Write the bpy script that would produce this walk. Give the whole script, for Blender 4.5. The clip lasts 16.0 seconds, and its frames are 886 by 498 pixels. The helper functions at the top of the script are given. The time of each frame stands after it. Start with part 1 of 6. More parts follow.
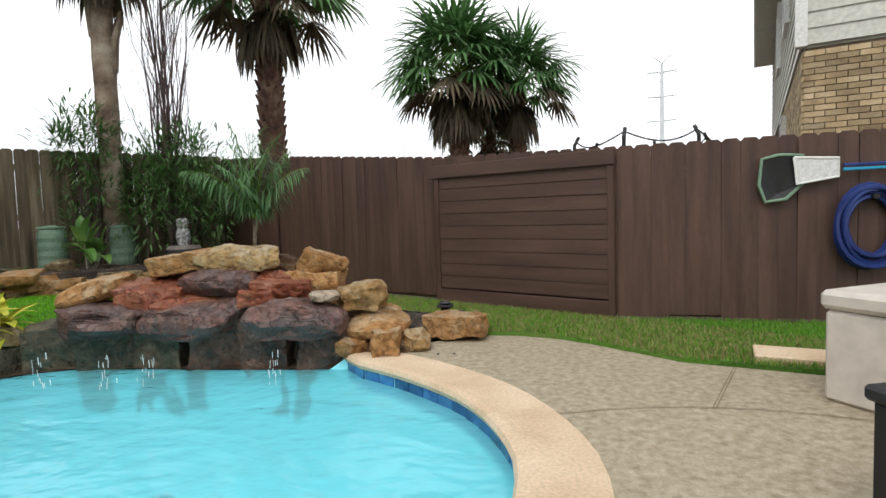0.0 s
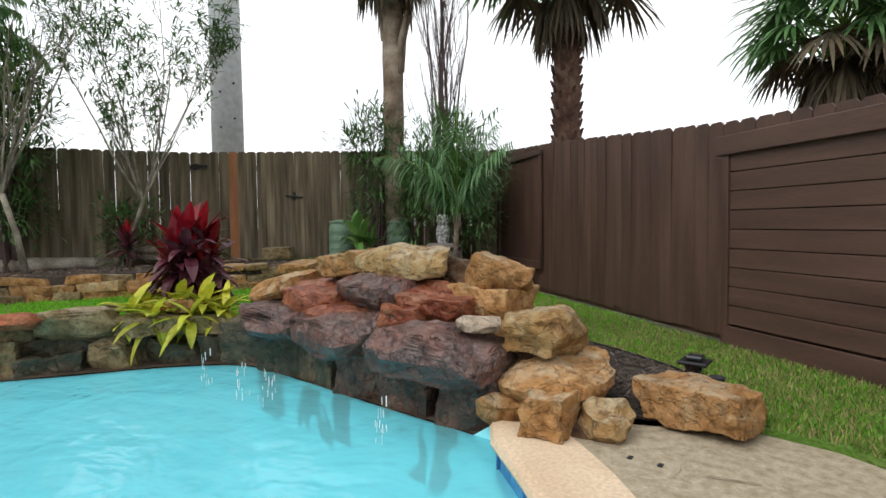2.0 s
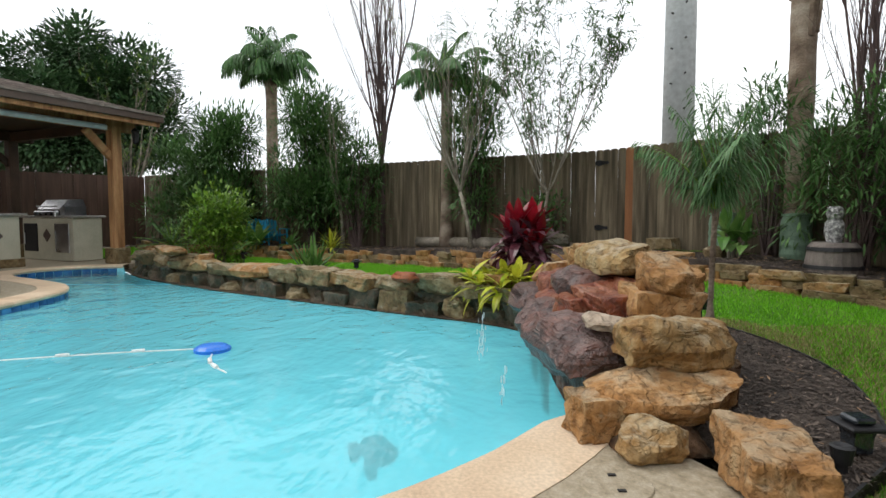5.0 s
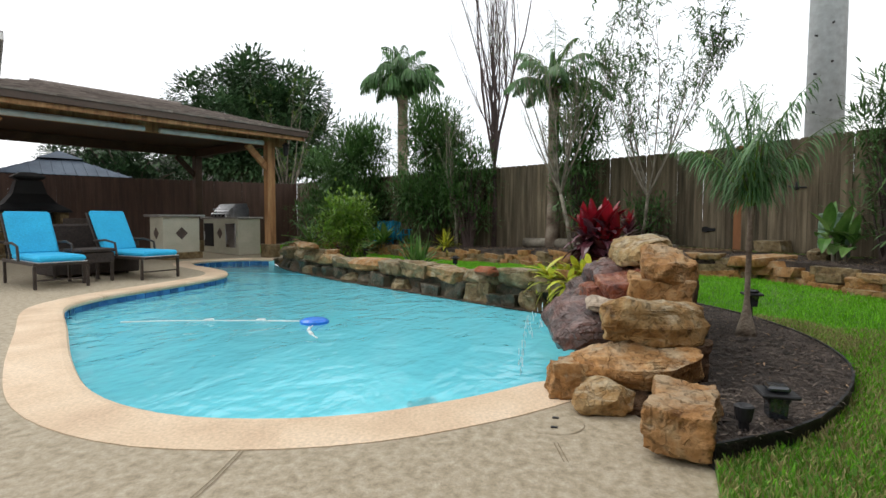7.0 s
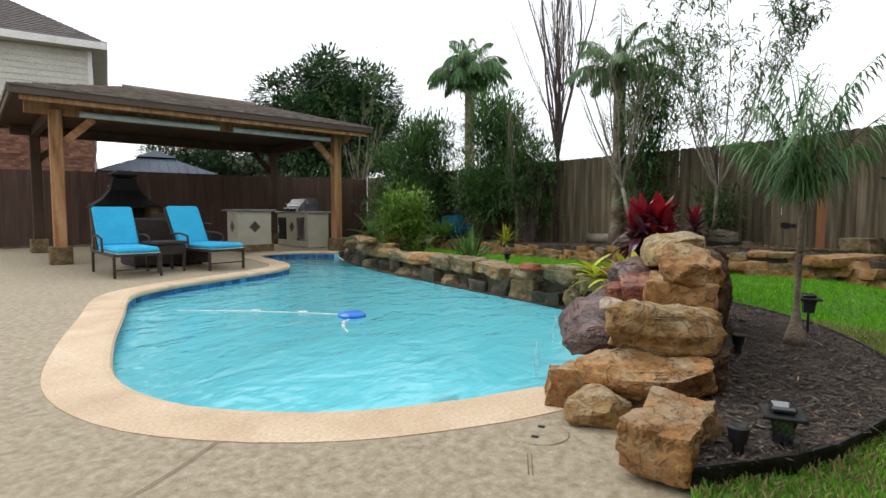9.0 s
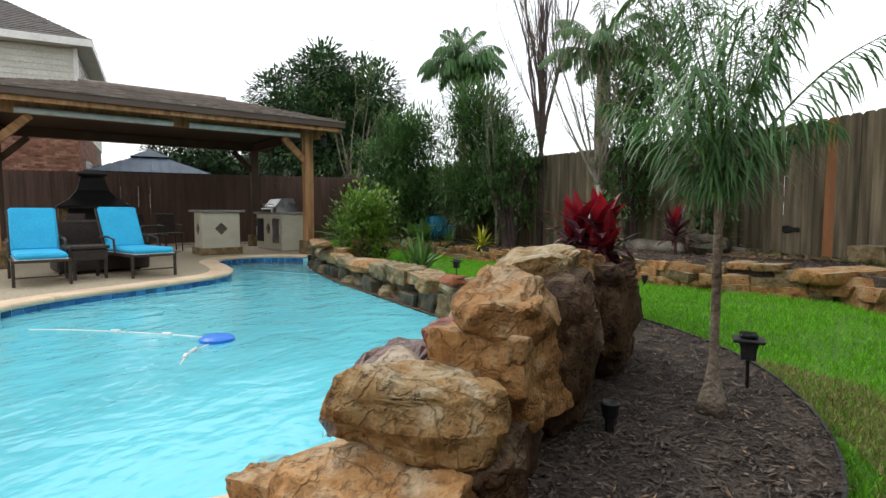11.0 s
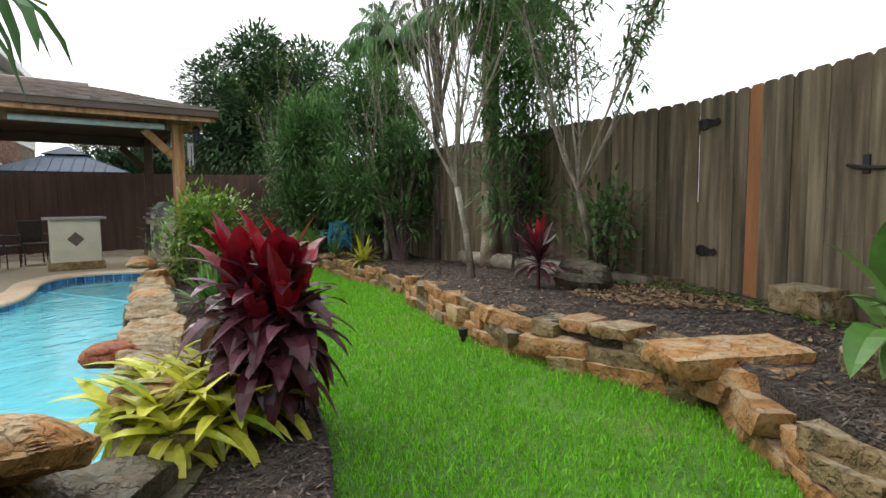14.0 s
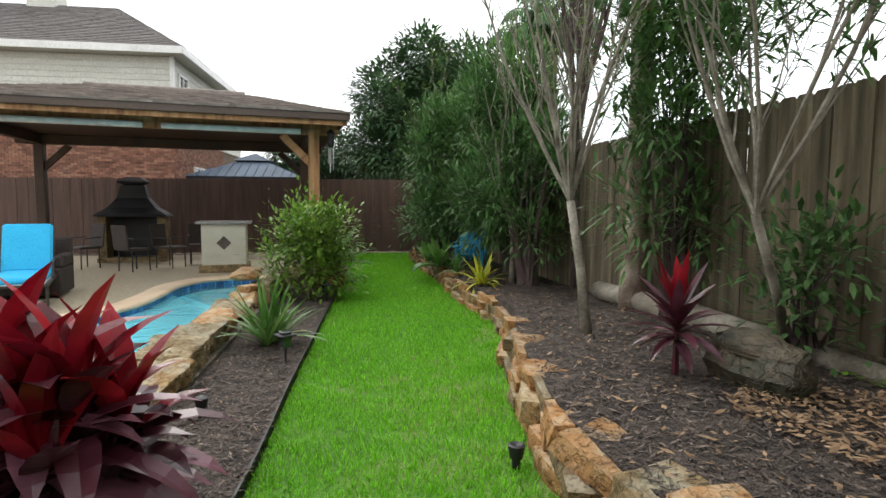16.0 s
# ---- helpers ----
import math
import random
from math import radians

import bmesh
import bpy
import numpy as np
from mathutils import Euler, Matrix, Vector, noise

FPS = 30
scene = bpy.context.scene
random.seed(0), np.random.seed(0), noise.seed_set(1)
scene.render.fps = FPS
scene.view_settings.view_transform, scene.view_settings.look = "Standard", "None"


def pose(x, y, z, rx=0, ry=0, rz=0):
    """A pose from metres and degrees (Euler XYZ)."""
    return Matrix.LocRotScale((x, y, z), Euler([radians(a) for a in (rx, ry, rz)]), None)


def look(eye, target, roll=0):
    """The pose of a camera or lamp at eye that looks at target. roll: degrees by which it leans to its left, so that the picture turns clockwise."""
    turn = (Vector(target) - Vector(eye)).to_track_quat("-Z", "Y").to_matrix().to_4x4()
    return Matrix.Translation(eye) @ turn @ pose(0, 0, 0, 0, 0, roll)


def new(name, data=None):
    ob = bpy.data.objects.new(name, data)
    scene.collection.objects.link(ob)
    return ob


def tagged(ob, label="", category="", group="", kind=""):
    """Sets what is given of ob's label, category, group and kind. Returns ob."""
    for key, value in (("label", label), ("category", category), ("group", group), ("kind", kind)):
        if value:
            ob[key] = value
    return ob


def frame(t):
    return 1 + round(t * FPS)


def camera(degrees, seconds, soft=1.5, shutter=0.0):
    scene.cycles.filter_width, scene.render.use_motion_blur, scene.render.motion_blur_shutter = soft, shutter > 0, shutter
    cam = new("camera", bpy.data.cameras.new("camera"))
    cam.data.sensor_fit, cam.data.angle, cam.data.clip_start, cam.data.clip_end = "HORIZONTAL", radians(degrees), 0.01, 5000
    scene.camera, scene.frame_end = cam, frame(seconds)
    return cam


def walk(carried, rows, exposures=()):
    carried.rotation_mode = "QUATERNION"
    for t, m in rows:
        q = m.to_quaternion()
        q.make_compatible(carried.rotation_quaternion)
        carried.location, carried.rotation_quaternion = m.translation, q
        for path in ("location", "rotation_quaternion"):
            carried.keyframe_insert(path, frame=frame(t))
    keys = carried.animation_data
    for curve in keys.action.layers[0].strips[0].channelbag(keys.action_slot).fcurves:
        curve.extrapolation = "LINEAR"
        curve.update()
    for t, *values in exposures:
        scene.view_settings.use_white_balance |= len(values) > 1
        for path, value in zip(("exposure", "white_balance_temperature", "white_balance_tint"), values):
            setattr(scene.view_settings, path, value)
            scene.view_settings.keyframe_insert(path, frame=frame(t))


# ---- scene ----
cam = camera(78.2, 16.0)
PATH = [
    (0, (0.093, 0.413, 1.033), (-0.004, 2.407, 0.908), -1.7),
    (0.5, (0.243, 0.939, 1.032), (-0.107, 2.904, 0.91), -1.7),
    (1, (0.358, 1.429, 1.011), (-0.275, 3.323, 0.895), -1.6),
    (1.5, (0.51, 1.836, 0.992), (-0.439, 3.594, 0.888), -1.3),
    (2, (0.606, 2.216, 0.965), (-0.637, 3.78, 0.874), -0.7),
    (2.5, (0.742, 2.562, 0.942), (-0.705, 3.94, 0.852), -0.5),
    (3, (0.966, 2.773, 0.961), (-0.7, 3.874, 0.854), -0.4),
    (3.5, (1.201, 3.004, 0.993), (-0.648, 3.756, 0.876), -0.2),
    (4, (1.456, 3.242, 1.007), (-0.493, 3.676, 0.884), -0.0),
    (4.5, (1.68, 3.477, 1.018), (-0.303, 3.701, 0.89), 0.1),
    (5, (1.877, 3.726, 1.01), (-0.119, 3.735, 0.883), -0.0),
    (7.5, (2.492, 4.638, 0.95), (0.581, 4.061, 0.835), 0.2),
    (8, (2.503, 4.744, 0.964), (0.615, 4.096, 0.841), 0.2),
    (10.5, (1.13, 5.391, 0.983), (-0.655, 4.5, 0.845), 0.1),
    (11, (0.693, 5.672, 1.001), (-1.09, 4.778, 0.864), 0.1),
    (11.5, (0.247, 5.928, 1.009), (-1.54, 5.039, 0.872), 0.2),
    (12, (-0.205, 6.196, 1.027), (-2.004, 5.333, 0.888), 0.0),
    (12.5, (-0.763, 6.415, 1.042), (-2.574, 5.577, 0.908), 0.1),
    (13, (-1.248, 6.546, 1.14), (-3.068, 5.731, 0.982), -0.3),
    (13.5, (-1.778, 6.64, 1.174), (-3.587, 5.803, 1.012), -0.5),
    (14, (-2.272, 6.741, 1.212), (-4.032, 5.804, 1.049), -0.5),
    (14.5, (-2.777, 6.709, 1.252), (-4.449, 5.624, 1.09), -0.5),
    (15, (-3.316, 6.617, 1.273), (-4.904, 5.411, 1.118), -0.3),
    (15.5, (-3.688, 6.547, 1.303), (-5.17, 5.212, 1.148), 0.1),
    (16, (-4.064, 6.485, 1.347), (-5.419, 5.022, 1.194), 0.4),
]
walk(cam, [(t, look(eye, target, roll)) for t, eye, target, roll in PATH],
     ((0.0, 0.0), (8.0, 0.0), (10.5, 0.08), (11.5, 0.2), (13.0, 0.4), (14.5, 0.5), (15.3, 0.6), (16.0, 0.55)))
from mathutils.geometry import tessellate_polygon

PI = math.pi
rng = random.Random(7)

# ---------- world, sun, exposure ----------
world = bpy.data.worlds.new("world")
scene.world = world
world.use_nodes = True
wt = world.node_tree
bg = wt.nodes["Background"]
sky = wt.nodes.new("ShaderNodeTexSky")
sky.sky_type = "NISHITA"
sky.sun_disc = False
sky.sun_elevation = radians(50)
sky.sun_rotation = radians(200)
sky.air_density, sky.dust_density, sky.ozone_density = 1.0, 4.0, 1.0
cover = wt.nodes.new("ShaderNodeMix")
cover.data_type = "RGBA"
cover.inputs[0].default_value = 0.9
wc = wt.nodes.new("ShaderNodeTexCoord")
wn = wt.nodes.new("ShaderNodeTexNoise")
wn.inputs["Scale"].default_value = 1.6
wn.inputs["Detail"].default_value = 4
wr = wt.nodes.new("ShaderNodeValToRGB")
wr.color_ramp.elements[0].position, wr.color_ramp.elements[0].color = 0.35, (0.86, 0.89, 0.93, 1)
wr.color_ramp.elements[1].position, wr.color_ramp.elements[1].color = 0.65, (1.0, 1.0, 1.0, 1)
wm = wt.nodes.new("ShaderNodeVectorMath")
wm.operation = "SCALE"
wm.inputs[3].default_value = 8.6
wt.links.new(wc.outputs["Generated"], wn.inputs["Vector"])
wt.links.new(wn.outputs["Fac"], wr.inputs["Fac"])
wt.links.new(wr.outputs["Color"], wm.inputs[0])
wt.links.new(sky.outputs["Color"], cover.inputs[6])
wt.links.new(wm.outputs["Vector"], cover.inputs[7])
wt.links.new(cover.outputs[2], bg.inputs["Color"])
bg.inputs["Strength"].default_value = 0.17
sun = new("sun", bpy.data.lights.new("sun", "SUN"))
sun.data.energy, sun.data.angle, sun.data.color = 1.1, radians(25), (1.0, 0.97, 0.92)
sun.matrix_world = pose(0, 0, 20, 40, 0, -20)


# ---------- materials ----------
def mat(name, cols, scale=3.0, fine=40.0, rough=0.8, bump=0.4, metal=0.0, stretch=(1, 1, 1), vary=0.25, per="object",
        wave=None, dist=0.02, spec=0.4, coat=0.0, rough_var=0.1, detail=6):
    """A procedural surface: coarse colour patches, fine grain, brightness by piece, bump."""
    m = bpy.data.materials.new(name)
    m.use_nodes = True
    nt = m.node_tree
    b = nt.nodes["Principled BSDF"]
    N, L = nt.nodes.new, nt.links.new
    tc, info = N("ShaderNodeTexCoord"), N("ShaderNodeObjectInfo")
    off = N("ShaderNodeVectorMath")
    off.operation = "MULTIPLY_ADD"
    off.inputs[1].default_value = stretch
    rnd = N("ShaderNodeMath")
    rnd.operation = "MULTIPLY"
    rnd.inputs[1].default_value = 40.0
    src = info.outputs["Random"]
    if per == "island":
        src = N("ShaderNodeNewGeometry").outputs["Random Per Island"]
    L(src, rnd.inputs[0])
    L(tc.outputs["Object"], off.inputs[0])
    L(rnd.outputs[0], off.inputs[2])
    n1, n2 = N("ShaderNodeTexNoise"), N("ShaderNodeTexNoise")
    n1.inputs["Scale"].default_value, n1.inputs["Detail"].default_value = scale, detail
    n2.inputs["Scale"].default_value, n2.inputs["Detail"].default_value = fine, 3
    L(off.outputs[0], n1.inputs["Vector"])
    L(off.outputs[0], n2.inputs["Vector"])
    ramp = N("ShaderNodeValToRGB")
    els = ramp.color_ramp.elements
    while len(els) < len(cols):
        els.new(0.5)
    for i, c in enumerate(cols):
        els[i].position = 0.3 + 0.4 * i / max(1, len(cols) - 1)
        els[i].color = (*c, 1)
    L(n1.outputs["Fac"], ramp.inputs["Fac"])
    hsv = N("ShaderNodeHueSaturation")
    val = N("ShaderNodeMath")
    val.operation = "MULTIPLY_ADD"
    val.inputs[1].default_value = 0.7
    val.inputs[2].default_value = 0.65
    L(n2.outputs["Fac"], val.inputs[0])
    v2 = N("ShaderNodeMath")
    v2.operation = "MULTIPLY_ADD"
    v2.inputs[1].default_value = 2 * vary
    L(src, v2.inputs[0])
    sub = N("ShaderNodeMath")
    sub.operation = "SUBTRACT"
    sub.inputs[1].default_value = vary
    L(val.outputs[0], sub.inputs[0])
    L(sub.outputs[0], v2.inputs[2])
    L(v2.outputs[0], hsv.inputs["Value"])
    L(ramp.outputs["Color"], hsv.inputs["Color"])
    L(hsv.outputs["Color"], b.inputs["Base Color"])
    b.inputs["Metallic"].default_value = metal
    b.inputs["Specular IOR Level"].default_value = spec
    b.inputs["Coat Weight"].default_value = coat
    rr = N("ShaderNodeMath")
    rr.operation = "MULTIPLY_ADD"
    rr.inputs[1].default_value, rr.inputs[2].default_value = rough_var * 2, rough - rough_var
    L(n1.outputs["Fac"], rr.inputs[0])
    L(rr.outputs[0], b.inputs["Roughness"])
    if bump:
        bp = N("ShaderNodeBump")
        bp.inputs["Strength"].default_value, bp.inputs["Distance"].default_value = bump, dist
        add = N("ShaderNodeMath")
        add.operation = "ADD"
        L(n1.outputs["Fac"], add.inputs[0])
        L(n2.outputs["Fac"], add.inputs[1])
        L(add.outputs[0], bp.inputs["Height"])
        L(bp.outputs[0], b.inputs["Normal"])
    return m


def leafy(name, cols, rough=0.45, trans=0.25, vary=0.35):
    m = mat(name, cols, 2.0, 25, rough, 0.15, vary=vary, per="island", dist=0.005)
    nt = m.node_tree
    b = nt.nodes["Principled BSDF"]
    out = nt.nodes["Material Output"]
    tr = nt.nodes.new("ShaderNodeBsdfTranslucent")
    mx = nt.nodes.new("ShaderNodeMixShader")
    mx.inputs[0].default_value = trans
    nt.links.new(b.inputs["Base Color"].links[0].from_socket, tr.inputs["Color"])
    nt.links.new(b.outputs[0], mx.inputs[1])
    nt.links.new(tr.outputs[0], mx.inputs[2])
    nt.links.new(mx.outputs[0], out.inputs[0])
    return m


M = {
    "deck": mat("deck_concrete", [(0.23, 0.19, 0.125), (0.30, 0.25, 0.17), (0.355, 0.30, 0.215), (0.40, 0.345, 0.255)], 22, 90, 0.75, 0.55, vary=0.05, dist=0.008),
    "coping": mat("coping_concrete", [(0.52, 0.37, 0.24), (0.61, 0.46, 0.31), (0.67, 0.53, 0.38)], 2.5, 60, 0.65, 0.1, vary=0.05, dist=0.005),
    "dirt": mat("soil", [(0.05, 0.035, 0.022), (0.10, 0.07, 0.045), (0.16, 0.12, 0.08)], 2.5, 50, 0.95, 0.9, dist=0.04),
    "mulch": mat("mulch", [(0.028, 0.021, 0.017), (0.075, 0.058, 0.047), (0.135, 0.105, 0.085)], 6, 70, 0.9, 1.0, dist=0.04),
    "chips": mat("mulch_chips", [(0.03, 0.022, 0.018), (0.08, 0.062, 0.05), (0.19, 0.15, 0.12)], 1.5, 30, 0.9, 0.2, vary=0.5, per="island"),
    "lawn": mat("lawn_soil", [(0.05, 0.13, 0.012), (0.08, 0.20, 0.018), (0.17, 0.20, 0.06)], 1.2, 50, 0.95, 0.8, dist=0.03, vary=0.1),
    "grass_dull": leafy("shaded_worn_grass", [(0.07, 0.21, 0.012), (0.12, 0.31, 0.02), (0.23, 0.34, 0.06)], 0.7, 0.3, 0.3),
    "grass": leafy("grass", [(0.11, 0.34, 0.010), (0.17, 0.48, 0.016), (0.25, 0.55, 0.04)], 0.65, 0.3, 0.3),
    "drygrass": leafy("dry_grass", [(0.12, 0.20, 0.03), (0.30, 0.27, 0.10), (0.40, 0.33, 0.17)], 0.7, 0.2, 0.3),
    "brownfence": mat("brown_painted_wood", [(0.052, 0.027, 0.019), (0.075, 0.040, 0.028), (0.10, 0.056, 0.040)], 2, 30, 0.6, 0.35, stretch=(6, 6, 0.5), vary=0.12, dist=0.006),
    "brownboard": mat("brown_painted_board", [(0.060, 0.032, 0.023), (0.078, 0.042, 0.030), (0.10, 0.056, 0.040)], 2, 30, 0.6, 0.3, stretch=(0.5, 5, 5), vary=0.06, dist=0.005),
    "greyfence": mat("weathered_wood", [(0.045, 0.037, 0.020), (0.12, 0.094, 0.058), (0.215, 0.175, 0.115)], 1.8, 40, 0.85, 0.6, stretch=(7, 7, 0.5), vary=0.24, dist=0.008),
    "orangewood": mat("new_cedar", [(0.22, 0.09, 0.035), (0.32, 0.14, 0.055)], 2, 30, 0.7, 0.4, stretch=(6, 6, 0.5), vary=0.1),
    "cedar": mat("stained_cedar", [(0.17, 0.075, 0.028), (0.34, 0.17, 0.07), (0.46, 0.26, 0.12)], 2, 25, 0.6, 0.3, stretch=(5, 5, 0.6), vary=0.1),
    "darkwood": mat("dark_brown_wood", [(0.04, 0.022, 0.014), (0.08, 0.045, 0.028)], 2, 25, 0.6, 0.3, vary=0.1),
    "shingle": mat("roof_shingle", [(0.12, 0.095, 0.08), (0.19, 0.155, 0.13), (0.26, 0.22, 0.19)], 6, 90, 0.9, 0.5, vary=0.3),
    "gutter": mat("brown_gutter_metal", [(0.07, 0.045, 0.035), (0.09, 0.06, 0.045)], 2, 40, 0.4, 0.05, vary=0.05),
    "mortar": mat("mortar", [(0.10, 0.07, 0.045), (0.22, 0.17, 0.12)], 4, 40, 0.9, 0.6, vary=0.1),
    "plaster": mat("pool_plaster", [(0.30, 0.78, 0.86), (0.40, 0.86, 0.92)], 0.8, 10, 0.7, 0.0, vary=0.0),
    "tile": mat("blue_pool_tile", [(0.012, 0.05, 0.16), (0.03, 0.12, 0.30), (0.05, 0.2, 0.40)], 5, 30, 0.15, 0.1, vary=0.35),
    "steelwhite": mat("galvanised_pole", [(0.56, 0.61, 0.62), (0.66, 0.70, 0.71)], 0.6, 8, 0.6, 0.05, vary=0.05),
    "black": mat("black_metal", [(0.008, 0.008, 0.009), (0.018, 0.018, 0.02)], 3, 30, 0.5, 0.1, vary=0.1),
    "stainless": mat("stainless_steel", [(0.42, 0.42, 0.43), (0.6, 0.6, 0.61)], 3, 30, 0.3, 0.02, metal=1.0, vary=0.05),
    "stucco": mat("cream_stucco", [(0.42, 0.40, 0.31), (0.52, 0.49, 0.39)], 3, 80, 0.85, 0.3, vary=0.03, dist=0.004),
    "counter": mat("grey_granite_top", [(0.20, 0.19, 0.18), (0.38, 0.36, 0.33)], 20, 90, 0.4, 0.05, vary=0.05),
    "slate": mat("slate_diamond", [(0.05, 0.035, 0.03), (0.11, 0.075, 0.06)], 8, 40, 0.5, 0.2),
    "blue": mat("turquoise_cushion", [(0.02, 0.38, 0.66), (0.03, 0.45, 0.74)], 3, 60, 0.8, 0.15, vary=0.04, dist=0.005),
    "bluechair": mat("blue_painted_wood", [(0.02, 0.26, 0.45), (0.03, 0.32, 0.52)], 3, 40, 0.5, 0.1, vary=0.05),
    "wicker": mat("dark_wicker", [(0.02, 0.014, 0.011), (0.05, 0.035, 0.028)], 30, 120, 0.6, 0.6, vary=0.1),
    "bronze": mat("bronze_frame", [(0.03, 0.022, 0.018), (0.055, 0.04, 0.032)], 4, 40, 0.45, 0.05, vary=0.05),
    "siding": mat("beige_siding", [(0.50, 0.50, 0.44), (0.58, 0.58, 0.52)], 1, 20, 0.6, 0.1, vary=0.04),
    "white": mat("white_paint", [(0.66, 0.66, 0.63), (0.76, 0.76, 0.74)], 2, 30, 0.5, 0.05, vary=0.03),
    "brick_tan": mat("tan_brick", [(0.22, 0.15, 0.08), (0.40, 0.30, 0.17), (0.48, 0.38, 0.25)], 3, 50, 0.85, 0.3, vary=0.3, per="island"),
    "brick_red": mat("red_brick", [(0.13, 0.06, 0.04), (0.24, 0.11, 0.07), (0.30, 0.18, 0.12)], 3, 50, 0.85, 0.3, vary=0.35, per="island"),
    "boxplastic": mat("taupe_resin", [(0.55, 0.50, 0.44), (0.58, 0.53, 0.47)], 1, 8, 0.45, 0.05, vary=0.02),
    "hose": mat("blue_hose", [(0.008, 0.018, 0.09), (0.015, 0.035, 0.16)], 4, 40, 0.4, 0.1),
    "bark_palm": mat("palm_bark", [(0.09, 0.06, 0.04), (0.22, 0.165, 0.12), (0.38, 0.32, 0.25)], 4, 40, 0.9, 0.8, vary=0.2, dist=0.03),
    "bark_dark": mat("brown_palm_boots", [(0.045, 0.022, 0.016), (0.12, 0.065, 0.045), (0.2, 0.13, 0.09)], 5, 40, 0.9, 0.8, vary=0.3, per="island"),
    "bark_grey": mat("grey_bark", [(0.09, 0.075, 0.055), (0.20, 0.175, 0.135), (0.34, 0.31, 0.25)], 5, 40, 0.85, 0.4, vary=0.15),
    "twig": mat("purple_grey_twigs", [(0.055, 0.035, 0.035), (0.12, 0.085, 0.075)], 5, 40, 0.85, 0.2, vary=0.2),
    "palmgreen": leafy("palm_frond", [(0.04, 0.11, 0.03), (0.08, 0.19, 0.055), (0.15, 0.26, 0.11)]),
    "palmbright": leafy("young_palm_frond", [(0.05, 0.13, 0.035), (0.09, 0.20, 0.07), (0.17, 0.28, 0.13)]),
    "litter": leafy("brown_leaf_litter", [(0.12, 0.07, 0.035), (0.24, 0.15, 0.08), (0.34, 0.24, 0.15)], 0.8, 0.1),
    "palmdead": leafy("dead_frond", [(0.07, 0.055, 0.035), (0.15, 0.12, 0.075)], 0.8, 0.1),
    "oleander": leafy("oleander_leaf", [(0.03, 0.08, 0.02), (0.07, 0.155, 0.04), (0.14, 0.25, 0.085)], 0.6),
    "oak": leafy("dark_evergreen_leaf", [(0.03, 0.075, 0.03), (0.06, 0.13, 0.05), (0.11, 0.18, 0.08)], 0.6, 0.1),
    "bush": leafy("light_green_leaf", [(0.06, 0.13, 0.015), (0.13, 0.24, 0.025), (0.22, 0.34, 0.05)]),
    "red": leafy("crimson_leaf", [(0.10, 0.004, 0.010), (0.26, 0.008, 0.018), (0.40, 0.02, 0.03)], 0.3, 0.25),
    "maroon": leafy("dark_burgundy_leaf", [(0.03, 0.010, 0.015), (0.09, 0.020, 0.030), (0.20, 0.09, 0.12)], 0.3, 0.12),
    "yellow": leafy("variegated_yellow_leaf", [(0.16, 0.27, 0.02), (0.48, 0.48, 0.04), (0.62, 0.60, 0.10)], 0.4, 0.25),
    "bigleaf": leafy("broad_green_leaf", [(0.04, 0.11, 0.02), (0.08, 0.19, 0.035), (0.2, 0.3, 0.09)]),
    "terracotta": mat("terracotta", [(0.20, 0.07, 0.03), (0.30, 0.11, 0.05)], 4, 40, 0.8, 0.2),
    "greenplastic": mat("sage_green_plastic", [(0.13, 0.22, 0.15), (0.19, 0.29, 0.20)], 4, 40, 0.6, 0.1),
    "greyresin": mat("grey_wood_barrel", [(0.10, 0.085, 0.075), (0.2, 0.17, 0.15)], 4, 40, 0.8, 0.3, stretch=(4, 4, 1)),
    "owlmat": mat("grey_white_owl", [(0.06, 0.06, 0.06), (0.25, 0.25, 0.25), (0.6, 0.6, 0.58)], 30, 60, 0.7, 0.4),
    "metalroof": mat("blue_grey_metal_roof", [(0.07, 0.09, 0.12), (0.12, 0.15, 0.19)], 1, 20, 0.75, 0.05, vary=0.05, spec=0.15),
    "housebrown": mat("grey_brown_shingles", [(0.10, 0.09, 0.085), (0.18, 0.165, 0.155)], 8, 60, 0.9, 0.4, vary=0.15),
    "floatblue": mat("blue_plastic", [(0.01, 0.12, 0.5), (0.015, 0.16, 0.6)], 3, 40, 0.3, 0.0),
    "net": mat("white_net", [(0.5, 0.5, 0.5), (0.65, 0.65, 0.65)], 30, 120, 0.8, 0.3),
    "foam": mat("falling_water", [(0.6, 0.68, 0.7), (0.8, 0.85, 0.86)], 20, 60, 0.2, 0.3, vary=0.2, per="island"),
}


def glass(name, tint):
    m = bpy.data.materials.new(name)
    m.use_nodes = True
    b = m.node_tree.nodes["Principled BSDF"]
    b.inputs["Base Color"].default_value = (*tint, 1)
    b.inputs["Roughness"].default_value = 0.05
    b.inputs["Metallic"].default_value = 0.0
    b.inputs["Specular IOR Level"].default_value = 1.0
    return m


